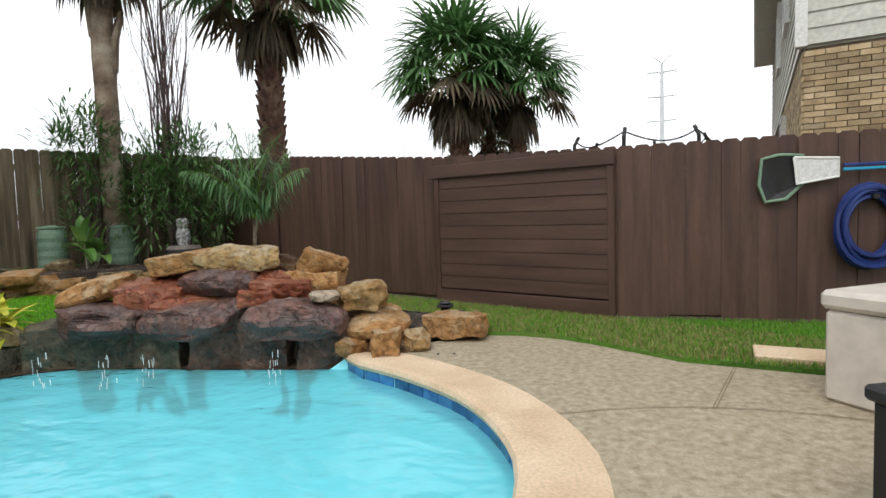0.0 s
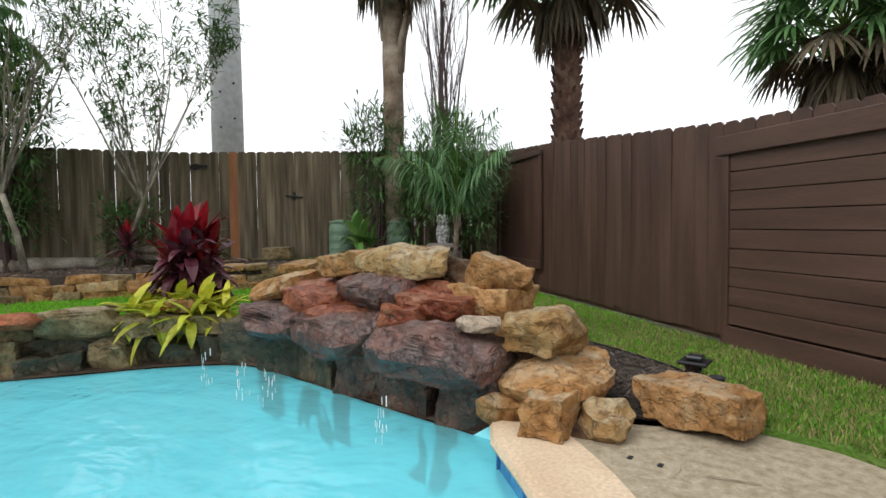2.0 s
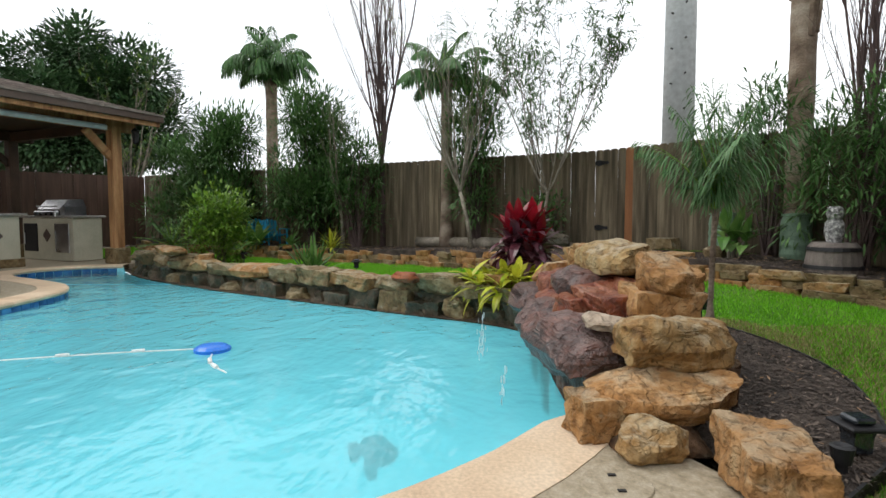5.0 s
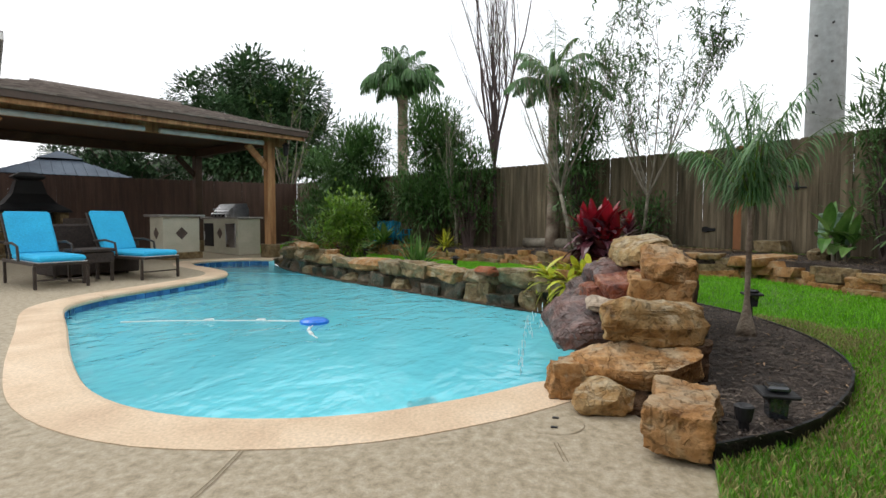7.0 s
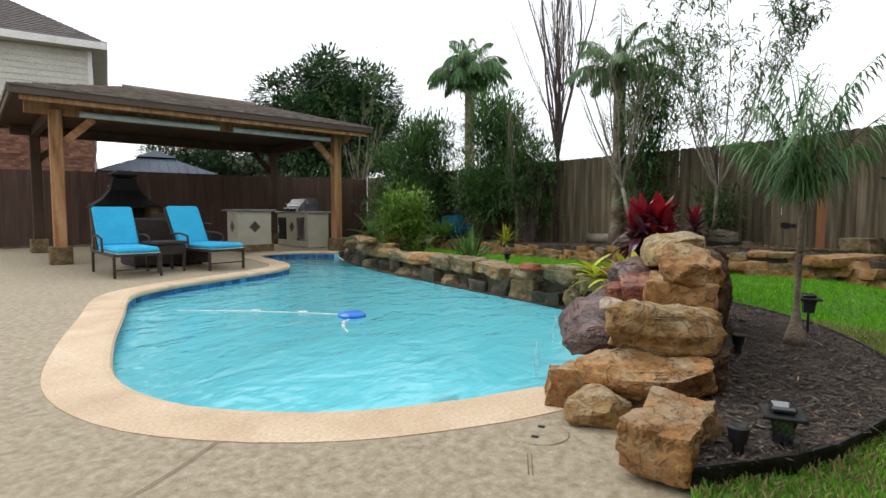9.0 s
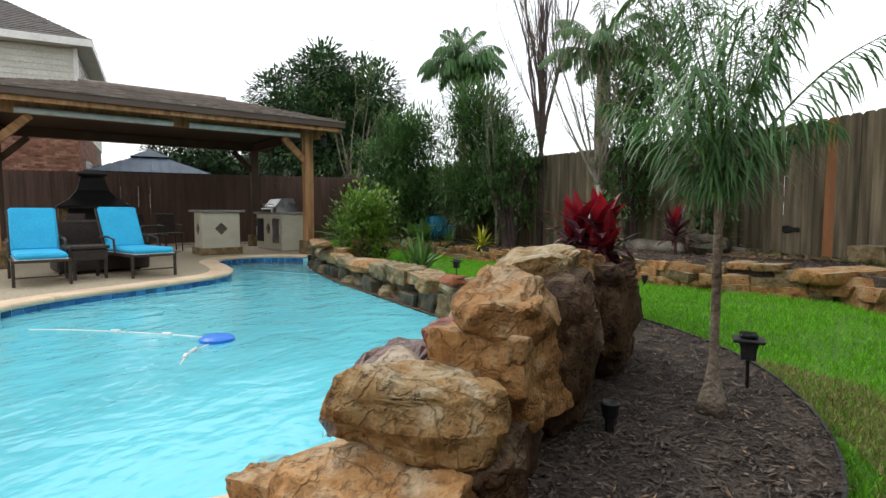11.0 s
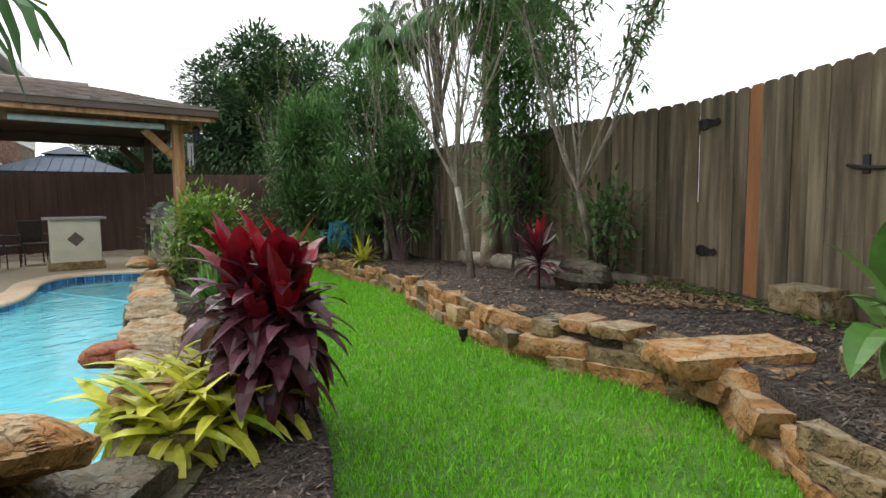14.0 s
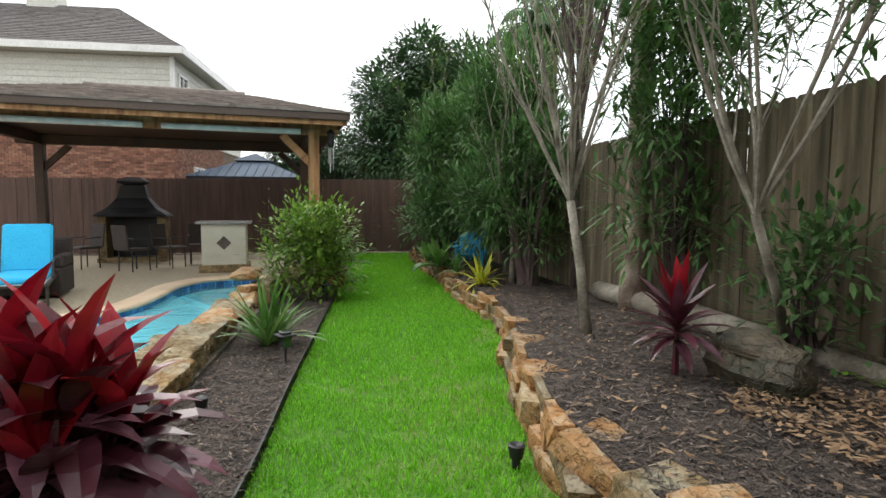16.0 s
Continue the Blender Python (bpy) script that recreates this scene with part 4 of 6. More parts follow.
for x0, x1 in ((0.25, 2.6), (2.9, 5.4)):
    a = Acc()
    a.tube([(x0, 0.14, 2.74), (x1, 0.14, 2.74)], 0.055, 10)
    part("rolled_shade", a, "steelwhite", pav, "grey rolled-up sun shade")
RZ, RY = 3.7, (OY0 + OY1) / 2
RX0, RX1 = OX0 + 1.85, OX1 - 2.1


def slope(acc, p0, p1, r0, r1, rows):
    """Overlapping shingle courses on the slope from the eave p0-p1 to the ridge r0-r1."""
    p0, p1, r0, r1 = map(Vector, (p0, p1, r0, r1))
    nrm = (p1 - p0).cross(r0 - p0).normalized()
    if nrm.z < 0:
        nrm = -nrm
    rr_ = random.Random(int(p0.x * 10 + rows))
    for i in range(rows):
        t0, t1 = i / rows, min(1, (i + 1.25) / rows)
        a0, a1, b0, b1 = p0.lerp(r0, t0), p1.lerp(r1, t0), p0.lerp(r0, t1), p1.lerp(r1, t1)
        n_ = max(1, int((a1 - a0).length / 0.32))
        e = rr_.uniform(0, 0.4)
        for k in range(n_):
            u0, u1 = k / n_, (k + 1) / n_
            h = 0.03 + rr_.uniform(0, 0.012)
            q = [a0.lerp(a1, u0) + nrm * h, a0.lerp(a1, u1) + nrm * h, b0.lerp(b1, u1) + nrm * 0.004, b0.lerp(b1, u0) + nrm * 0.004]
            w_ = [a0.lerp(a1, u0), a0.lerp(a1, u1)]
            acc.add(q + w_, [(0, 1, 2, 3), (0, 4, 5, 1)])
    acc.add([p0, p1, r1, r0], [(0, 1, 2, 3)])


a = Acc()
E0, E1, E2, E3 = (OX0 - 0.05, OY1 + 0.05, 3.02), (OX1 + 0.05, OY1 + 0.05, 3.02), (OX1 + 0.05, OY0 - 0.05, 3.02), (OX0 - 0.05, OY0 - 0.05, 3.02)
slope(a, E0, E1, (RX0, RY, RZ), (RX1, RY, RZ), 17)
slope(a, E2, E3, (RX1, RY, RZ), (RX0, RY, RZ), 17)
slope(a, E3, E0, (RX0, RY, RZ), (RX0, RY, RZ), 17)
slope(a, E1, E2, (RX1, RY, RZ), (RX1, RY, RZ), 17)
M["shingle"] = mat("roof_shingle_tabs", [(0.15, 0.125, 0.11), (0.235, 0.20, 0.175), (0.32, 0.28, 0.25)], 4, 90, 0.9, 0.5, vary=0.22, per="island")
part("roof", a, "shingle", pav, "brown laminated asphalt shingle roof")
a = Acc()
a.tube([(RX0, RY, RZ + 0.03), (RX1, RY, RZ + 0.03)], 0.05, 6)
part("ridge_cap", a, "shingle", pav)


def local(x, y, z=0, rz=0):
    return pose(-9.41, -2.95, 0, 0, 0, PU) @ pose(x, y, z, 0, 0, rz)


# kitchen island and grill counter
def diamond(par, m_):
    a = Acc()
    a.box((0, 0, 0), (0.2, 0.012, 0.2), bev=0.003)
    part("slate_diamond", a, "slate", par, "dark slate diamond inlay", at=m_ @ pose(0, 0, 0, 0, 45, 0))


isl = thing("bar_island", local(1.72, -1.3), "cream stucco bar island with a grey stone top", "kitchen island")
a = Acc(); a.box((0, 0, 0.53), (0.84, 0.7, 0.9), bev=0.01); part("body", a, "stucco", isl)
a = Acc(); a.box((0, 0, 0.08), (0.94, 0.8, 0.16), bev=0.01); part("plinth", a, "rock_moss", isl)
a = Acc(); a.box((0, 0, 1.005), (1.04, 0.88, 0.05), bev=0.01); part("top", a, "counter", isl)
diamond(isl, pose(0.0, 0.354, 0.6)); 
for m_ in (pose(0.424, 0, 0.6, 0, 0, 90), ):
    diamond(isl, m_)
kc = thing("grill_counter", local(-0.1, -2.05), "cream stucco kitchen counter under the patio cover", "kitchen counter")
a = Acc(); a.box((0, 0, 0.47), (0.62, 1.85, 0.92), bev=0.01); part("body", a, "stucco", kc)
a = Acc(); a.box((0, 0, 0.96), (0.74, 1.97, 0.05), bev=0.01); part("top", a, "counter", kc)
for y, w_ in ((0.55, 0.5), (-0.6, 0.5)):
    d_ = Acc(); d_.box((0.322, y, 0.5), (0.02, w_, 0.62), bev=0.006)
    dd = part("door", d_, "stainless" if y > 0 else "black", kc, "stainless access door" if y > 0 else "dark glass fridge door")
    h_ = Acc(); h_.tube([(0.352, y - w_ / 2 + 0.06, 0.35), (0.352, y - w_ / 2 + 0.06, 0.65)], 0.01, 6)
    part("handle", h_, "stainless", dd)
diamond(kc, pose(0.325, 0.0, 0.55, 0, 0, 90))
gr = thing("gas_grill", local(-0.1, -2.0, 0.985), "stainless built-in gas grill with a closed hood", "grill")
a = Acc()
o = [(-0.27, 0), (0.27, 0), (0.3, 0.14), (0.12, 0.34), (-0.2, 0.36), (-0.27, 0.2)]
b = Acc(); b.prism(o, -0.4, 0.4); a.add(b.v, b.f, pose(0, 0, 0, 90, 0, 0))
part("hood", a, "stainless", gr)
a = Acc(); a.box((0.34, 0, 0.03), (0.1, 0.8, 0.14), bev=0.02); cp = part("control_panel", a, "stainless", gr)
for i in range(4):
    a = Acc(); a.tube([(0.39, -0.3 + 0.2 * i, 0.03), (0.42, -0.3 + 0.2 * i, 0.03)], 0.025, 10); part("knob", a, "black", cp)
a = Acc(); a.tube([(0.3, -0.33, 0.19), (0.35, -0.33, 0.2), (0.35, 0.33, 0.2), (0.3, 0.33, 0.19)], 0.014, 8); part("handle", a, "stainless", gr)

# outdoor fireplace
fp = thing("outdoor_fireplace", local(3.94, -3.9) @ Matrix.Diagonal((0.92, 0.92, 0.93, 1)), "black steel pagoda-shaped outdoor fireplace", "fireplace")
for nm, prof in (("hood", [(0.85, 1.16), (0.8, 1.22), (0.55, 1.38), (0.36, 1.62), (0.27, 1.95)]), ("chimney_cap", [(0.2, 1.95), (0.34, 2.02), (0.34, 2.06), (0.16, 2.16)])):
    a = Acc()
    for h_, z in prof:
        a.v += [(-h_, -h_ * 0.6, z), (h_, -h_ * 0.6, z), (h_, h_ * 0.6, z), (-h_, h_ * 0.6, z)]
    for i in range(len(prof) - 1):
        for k in range(4):
            a.f.append((i * 4 + k, i * 4 + (k + 1) % 4, i * 4 + 4 + (k + 1) % 4, i * 4 + 4 + k))
    a.f += [(3, 2, 1, 0), tuple(len(a.v) - 4 + k for k in range(4))]
    part(nm, a, "black", fp)
for x in (-0.68, 0.68):
    a = Acc(); a.box((x, 0, 0.62), (0.2, 0.7, 1.08), bev=0.01); part("side_pillar", a, "rock_moss", fp)
a = Acc(); a.box((0, -0.3, 0.62), (1.16, 0.08, 1.06), bev=0.01); part("back_panel", a, "black", fp)
a = Acc(); a.box((0, 0, 0.06), (1.6, 0.8, 0.12), bev=0.01); part("hearth", a, "rock_moss", fp)


# ---------- furniture ----------
def chaise(m_, tilt, label):
    t = thing("chaise_lounge", m_, label, "chaise lounge", "blue chaise lounges")
    # foot at y=0, head toward -y
    for s in (-1, 1):
        a = Acc(); a.box((s * 0.31, -0.72, 0.335), (0.035, 1.4, 0.045), bev=0.006); part("side_rail", a, "bronze", t)
        for y in (-0.05, -1.35):
            a = Acc(); a.box((s * 0.31, y, 0.155), (0.038, 0.038, 0.31), bev=0.006); part("leg", a, "bronze", t)
        a = Acc(); a.tube([(s * 0.33, -0.62, 0.35), (s * 0.33, -0.66, 0.56), (s * 0.33, -0.9, 0.6), (s * 0.33, -1.2, 0.58)], 0.018, 6); part("armrest", a, "bronze", t)
    a = Acc(); a.box((0, -0.03, 0.335), (0.6, 0.035, 0.045), bev=0.006); part("foot_rail", a, "bronze", t)
    a = Acc(); a.box((0, -0.05, 0.12), (0.6, 0.02, 0.02), bev=0.004); part("stretcher", a, "bronze", t)
    for i in range(9):
        a = Acc(); a.box((0, -0.14 - i * 0.13, 0.35), (0.58, 0.05, 0.012)); part("slat", a, "bronze", t)
    a = Acc()
    a.box((0, -0.55, 0.4), (0.58, 1.1, 0.085), bev=0.03)
    seat = part("seat_cushion", a, "blue", t)
    a = Acc(); a.box((0, -0.55, 0.357), (0.585, 1.105, 0.008)); part("piping", a, "white", seat, "pale cushion piping")
    b = pose(0, -1.1, 0.38, tilt, 0, 0)
    a = Acc(); a.box((0, -0.37, 0.06), (0.58, 0.74, 0.085), b, bev=0.03); part("back_cushion", a, "blue", t)
    a = Acc(); a.box((0, -0.36, 0.0), (0.62, 0.76, 0.03), b, bev=0.006); part("backrest_frame", a, "bronze", t)
    return t


chaise(pose(-3.36, -2.3, 0, 0, 0, -23), -58, "bronze chaise lounge with turquoise cushions by the pool")
chaise(pose(-4.72, -1.92, 0, 0, 0, -12), -62, "bronze chaise lounge with turquoise cushions near the shallow end")
sf = thing("wicker_loveseat", pose(-4.85, -3.5, 0, 0, 0, -20), "dark brown wicker loveseat behind the loungers", "loveseat")
a = Acc(); a.box((0, 0, 0.24), (1.3, 0.75, 0.4), bev=0.03); part("base", a, "wicker", sf)
a = Acc(); a.box((0, -0.33, 0.62), (1.3, 0.12, 0.46), bev=0.03); part("backrest", a, "wicker", sf)
for s in (-1, 1):
    a = Acc(); a.box((s * 0.6, 0.04, 0.53), (0.12, 0.62, 0.18), bev=0.03); part("armrest", a, "wicker", sf)
tb = thing("wicker_side_table", pose(-4.15, -2.7, 0, 0, 0, -15), "dark wicker side table between the loungers", "side table")
a = Acc(); a.box((0, 0, 0.47), (0.5, 0.5, 0.05), bev=0.01); part("top", a, "wicker", tb)
a = Acc(); a.box((0, 0, 0.36), (0.46, 0.46, 0.16), bev=0.01); part("apron", a, "wicker", tb)
for x in (-0.2, 0.2):
    for y in (-0.2, 0.2):
        a = Acc(); a.box((x, y, 0.14), (0.04, 0.04, 0.28), bev=0.004); part("leg", a, "bronze", tb)


def patio_chair(m_):
    t = thing("patio_chair", m_, "dark metal patio dining chair under the cover", "chair", "patio dining chairs")
    a = Acc(); a.box((0, 0, 0.44), (0.46, 0.46, 0.05), bev=0.015); part("seat", a, "wicker", t)
    a = Acc(); a.box((0, -0.23, 0.72), (0.44, 0.035, 0.5), pose(0, 0, 0, 6, 0, 0), bev=0.012); part("backrest", a, "wicker", t)
    for x in (-0.2, 0.2):
        for y in (-0.2, 0.2):
            a = Acc(); a.tube([(x, y, 0), (x * 0.95, y * 0.95, 0.42)], 0.014, 6); part("leg", a, "black", t)
        a = Acc(); a.tube([(x * 1.15, 0.18, 0.44), (x * 1.2, 0.15, 0.64), (x * 1.15, -0.22, 0.66)], 0.013, 6); part("armrest", a, "black", t)
    return t


for x, y, h in ((2.9, -2.2, 60), (3.5, -1.7, 140), (2.4, -2.9, 10), (4.6, -2.4, -40)):
    patio_chair(local(x, y, 0, h))


def adirondack(m_):
    t = thing("adirondack_chair", m_, "small blue adirondack chair in the raised bed", "chair", "blue adirondack chairs")
    for i in range(5):
        a = Acc(); a.box(((i - 2) * 0.085, -0.2, 0.42 - abs(i - 2) * 0.02), (0.075, 0.018, 0.52), pose(0, 0, 0, 15, 0, 0), bev=0.01); part("back_slat", a, "bluechair", t)
        a = Acc(); a.box((0, -0.14 + i * 0.085, 0.2 + i * 0.012), (0.42, 0.075, 0.016)); part("seat_slat", a, "bluechair", t)
    for s in (-1, 1):
        a = Acc(); a.box((s * 0.24, 0.02, 0.37), (0.09, 0.45, 0.018), bev=0.005); part("armrest", a, "bluechair", t)
        a = Acc(); a.box((s * 0.22, 0.2, 0.18), (0.02, 0.06, 0.36)); part("front_leg", a, "bluechair", t)
        a = Acc(); a.box((s * 0.22, -0.2, 0.18), (0.02, 0.06, 0.36)); part("back_leg", a, "bluechair", t)
    return t


adirondack(pose(-11.6, -0.85, 0.3, 0, 0, -75))
adirondack(pose(-10.85, -0.15, 0.3, 0, 0, -50))

# storage box
sb = thing("storage_box", pose(1.93, 3.33, 0, 0, 0, -66), "taupe resin deck storage box on the pool deck", "storage box")
a = Acc(); a.box((0.6, 0.36, 0.24), (1.2, 0.7, 0.48), bev=0.02); part("body", a, "boxplastic", sb)
a = Acc(); a.box((0.6, 0.36, 0.535), (1.24, 0.74, 0.1), bev=0.025); part("lid", a, "boxplastic", sb)
a = Acc(); a.box((0.6, 0.36, 0.02), (1.17, 0.67, 0.03)); part("base_rim", a, "black", sb)
pv = thing("stepping_stone", pose(2.2, 4.0, 0.045, 0, 0, -25), "flat tan paving slab on the grass", "paving slab")
a = Acc(); a.box((0, 0, 0), (0.5, 0.3, 0.06), bev=0.01); part("slab", a, "coping", pv)


ct = thing("patio_side_table", pose(1.65, 1.9, 0, 0, 0, 12), "black resin side table on the pool deck", "side table")
a = Acc(); a.box((0, 0, 0.45), (0.6, 0.6, 0.05), bev=0.012); part("top", a, "black", ct)
a = Acc(); a.box((0, 0, 0.2), (0.5, 0.5, 0.03), bev=0.008); part("shelf", a, "black", ct)
for x in (-0.25, 0.25):
    for y in (-0.25, 0.25):
        a = Acc(); a.box((x, y, 0.212), (0.06, 0.06, 0.425), bev=0.008); part("leg", a, "black", ct)
# pole nets and hose on the fence
def fpt(px, z, off=0.06):
    x, y, h = along(FENCE_A, px)
    return Vector((x - math.sin(radians(h)) * -off, y - math.cos(radians(h)) * off, z))


SF = 6.8
nt_ = thing("leaf_rake", pose(0, 0, 0), "green-framed pool leaf rake hung on the brown fence", "pool rake")
pts = [fpt(SF + 1.3, 1.45), fpt(SF + 1.17, 1.42), fpt(SF + 1.15, 1.2), fpt(SF + 1.2, 1.06), fpt(SF + 1.35, 1.08), fpt(SF + 1.47, 1.2), fpt(SF + 1.47, 1.44), fpt(SF + 1.3, 1.45)]
a = Acc(); a.tube(pts, 0.014, 6); part("frame", a, "greenplastic", nt_)
a = Acc()
c_ = sum(pts[:-1], Vector()) / 7
a.v = [tuple(p) for p in pts[:-1]] + [tuple(c_ + Vector((0.0, 0.03, -0.14)))]
a.f = [(i, (i + 1) % 7, 7) for i in range(7)]
part("net_bag", a, "black", nt_)
n2 = thing("skimmer_net", pose(0, 0, 0), "white flat skimmer net on blue telescopic poles", "skimmer net")
q = [fpt(SF + 1.4, 1.42, 0.09), fpt(SF + 1.42, 1.2, 0.09), fpt(SF + 1.72, 1.25, 0.09), fpt(SF + 1.72, 1.4, 0.09)]
a = Acc(); a.v = [tuple(p) for p in q]; a.f = [(0, 1, 2, 3)]; part("mesh_panel", a, "net", n2)
a = Acc(); a.tube(q + [q[0]], 0.01, 6); part("frame", a, "white", n2)
for dz, mm_, nm in ((0.0, "hose", "telescopic_pole"), (-0.035, "bluechair", "lower_pole")):
    a = Acc(); a.tube([fpt(SF + 1.75, 1.34 + dz, 0.09), fpt(SF + 3.4, 1.36 + dz, 0.09)], 0.013, 6); part(nm, a, mm_, n2)
hs = thing("coiled_hose", pose(0, 0, 0), "coiled blue vacuum hose hung on the brown fence", "hose")
a = Acc()
c0 = SF + 1.95
pts = []
for i in range(150):
    t = i / 149 * 2 * PI * 6
    rr_ = 0.25 + 0.045 * math.sin(t * 0.37)
    pts.append(fpt(c0 + rr_ * math.cos(t) * 0.85, 0.84 + rr_ * math.sin(t) * 1.15, 0.08 + 0.05 * math.sin(t * 0.9)))
a.tube(pts, 0.022, 6)
part("hose_coil", a, "hose", hs)
a = Acc(); a.box(fpt(c0, 1.08, 0.05), (0.06, 0.16, 0.05), bev=0.01); part("hook", a, "black", hs)

# ---------- pool things ----------
fl = thing("chlorine_float", pose(-2.6, 1.83, WATER_Z), "blue plastic chlorine float on the water", "pool float")
a = Acc()
pr = [(0.0, -0.03), (0.1, -0.03), (0.145, 0.0), (0.145, 0.025), (0.11, 0.045), (0.05, 0.05), (0.0, 0.05)]
for rr_, z in pr:
    a.v += [(rr_ * math.cos(k * PI / 10), rr_ * math.sin(k * PI / 10), z) for k in range(20)]
for i in range(len(pr) - 1):
    for k in range(20):
        a.f.append((i * 20 + k, i * 20 + (k + 1) % 20, i * 20 + 20 + (k + 1) % 20, i * 20 + 20 + k))
part("disc", a, "floatblue", fl)
ho = thing("cleaner_hose", pose(0, 0, 0), "thin white cleaner hose floating on the pool", "hose")
for nm, pts in (("hose", [(-2.5, 1.87), (-2.2, 1.98), (-1.95, 2.2)]), ("hose", [(-2.65, 1.72), (-2.52, 1.1), (-2.3, 0.35), (-2.1, -0.1)])):
    sm = smooth_line(pts, 0.08)
    a = Acc(); a.tube([(x, y, WATER_Z + 0.002) for x, y in sm], 0.006, 6); hp = part(nm, a, "white", ho)
    for k in (len(sm) // 4, len(sm) // 2):
        a = Acc(); a.tube([(*sm[k], WATER_Z + 0.01), (*sm[k + 1], WATER_Z + 0.005)], 0.016, 8); part("float_collar", a, "white", hp)
rb = thing("pool_cleaner", pose(-1.75, 3.3, -0.6, 0, 0, 30), "dark pool cleaner under the water", "pool cleaner")
a = Acc(); a.box((0, 0, 0), (0.3, 0.22, 0.14), bev=0.05); part("body", a, "black", rb)
for x in (-0.15, 0.15):
    a = Acc(); a.tube([(x, -0.14, -0.04), (x, -0.1, -0.04)], 0.07, 12); part("wheel", a, "black", rb)
sk = thing("skimmer_cover", pose(-0.1, 4.385, 0.006), "round tan skimmer lid set in the deck", "skimmer lid")
a = Acc()
a.v = [(0.13 * math.cos(k * PI / 14), 0.13 * math.sin(k * PI / 14), 0) for k in range(28)]
a.v += [(0.14 * math.cos(k * PI / 14), 0.14 * math.sin(k * PI / 14), -0.01) for k in range(28)]
a.f = [tuple(range(28))] + [(k, k + 28, (k + 1) % 28 + 28, (k + 1) % 28) for k in range(28)]
part("lid", a, "deck", sk)
for s in (-1, 1):
    a = Acc(); a.box((0.06 * s, 0.0, 0.003), (0.018, 0.03, 0.004)); part("finger_hole", a, "black", sk)
# deck joints
jt = tagged(new("deck_joint"), "thin grooved joints in the concrete deck", kind="structure")
M["groove"] = mat("joint_filler", [(0.16, 0.12, 0.07), (0.22, 0.17, 0.10)], 5, 60, 0.9, 0.1, vary=0.05)
for pts in ([(0.53, 3.16), (0.9, 3.23), (1.33, 3.22), (1.8, 3.1), (2.6, 2.7)], [(1.33, 3.22), (1.8, 3.98)], [(0.12, 4.4), (0.3, 4.45)], [(-0.8, 0.0), (0.6, -0.6), (2.5, -0.9)], [(-1.6, -0.9), (-0.9, -2.4), (-0.2, -4.5)]):
    ln = smooth_line(pts, 0.1)
    for dd in (-0.008, 0.008):
        o1, o2 = offset(ln, dd - 0.002), offset(ln, dd + 0.002)
        a = Acc()
        n_ = len(ln)
        a.v = [(*p, 0.0035) for p in o1] + [(*p, 0.0035) for p in o2]
        a.f = [(i, i + 1, n_ + i + 1, n_ + i) for i in range(n_ - 1)]
        part("groove", a, "groove", jt)
# ---------- plants ----------
def frond(acc_stem, acc_leaf, p, d, length, n, leaf_len, leaf_w, droop, r, leaf_droop=1.0, r0=0.016):
    """A feather frond: an arching rib with leaflets on both sides."""
    p, d = Vector(p), Vector(d).normalized()
    segs = 12
    pts = [p.copy()]
    dirs = [d.copy()]
    for i in range(segs):
        d = (d + Vector((0, 0, -droop / segs * (0.5 + i / segs)))).normalized()
        p = p + d * (length / segs)
        pts.append(p.copy())
        dirs.append(d.copy())
    acc_stem.tube(pts, [r0 * (1 - 0.85 * i / segs) for i in range(segs + 1)], 5, cap=False)
    for i in range(n):
        t = 0.14 + 0.86 * i / n
        k = min(int(t * segs), segs - 1)
        q = pts[k].lerp(pts[k + 1], t * segs - k)
        dd = dirs[k]
        side = dd.cross(Vector((0, 0, 1)))
        side = side.normalized() if side.length > 0.05 else Vector((1, 0, 0))
        up = side.cross(dd)
        for s in (-1, 1):
            ld = (side * s * (0.8 + r.uniform(-0.1, 0.2)) + dd * (0.55 + 0.5 * t) + up * r.uniform(-0.15, 0.35))
            L_ = leaf_len * math.sin(PI * (0.15 + 0.8 * t)) * r.uniform(0.8, 1.1)
            acc_leaf.leaf(q, ld, L_, leaf_w, leaf_droop * r.uniform(0.7, 1.3), 3, 0.1)


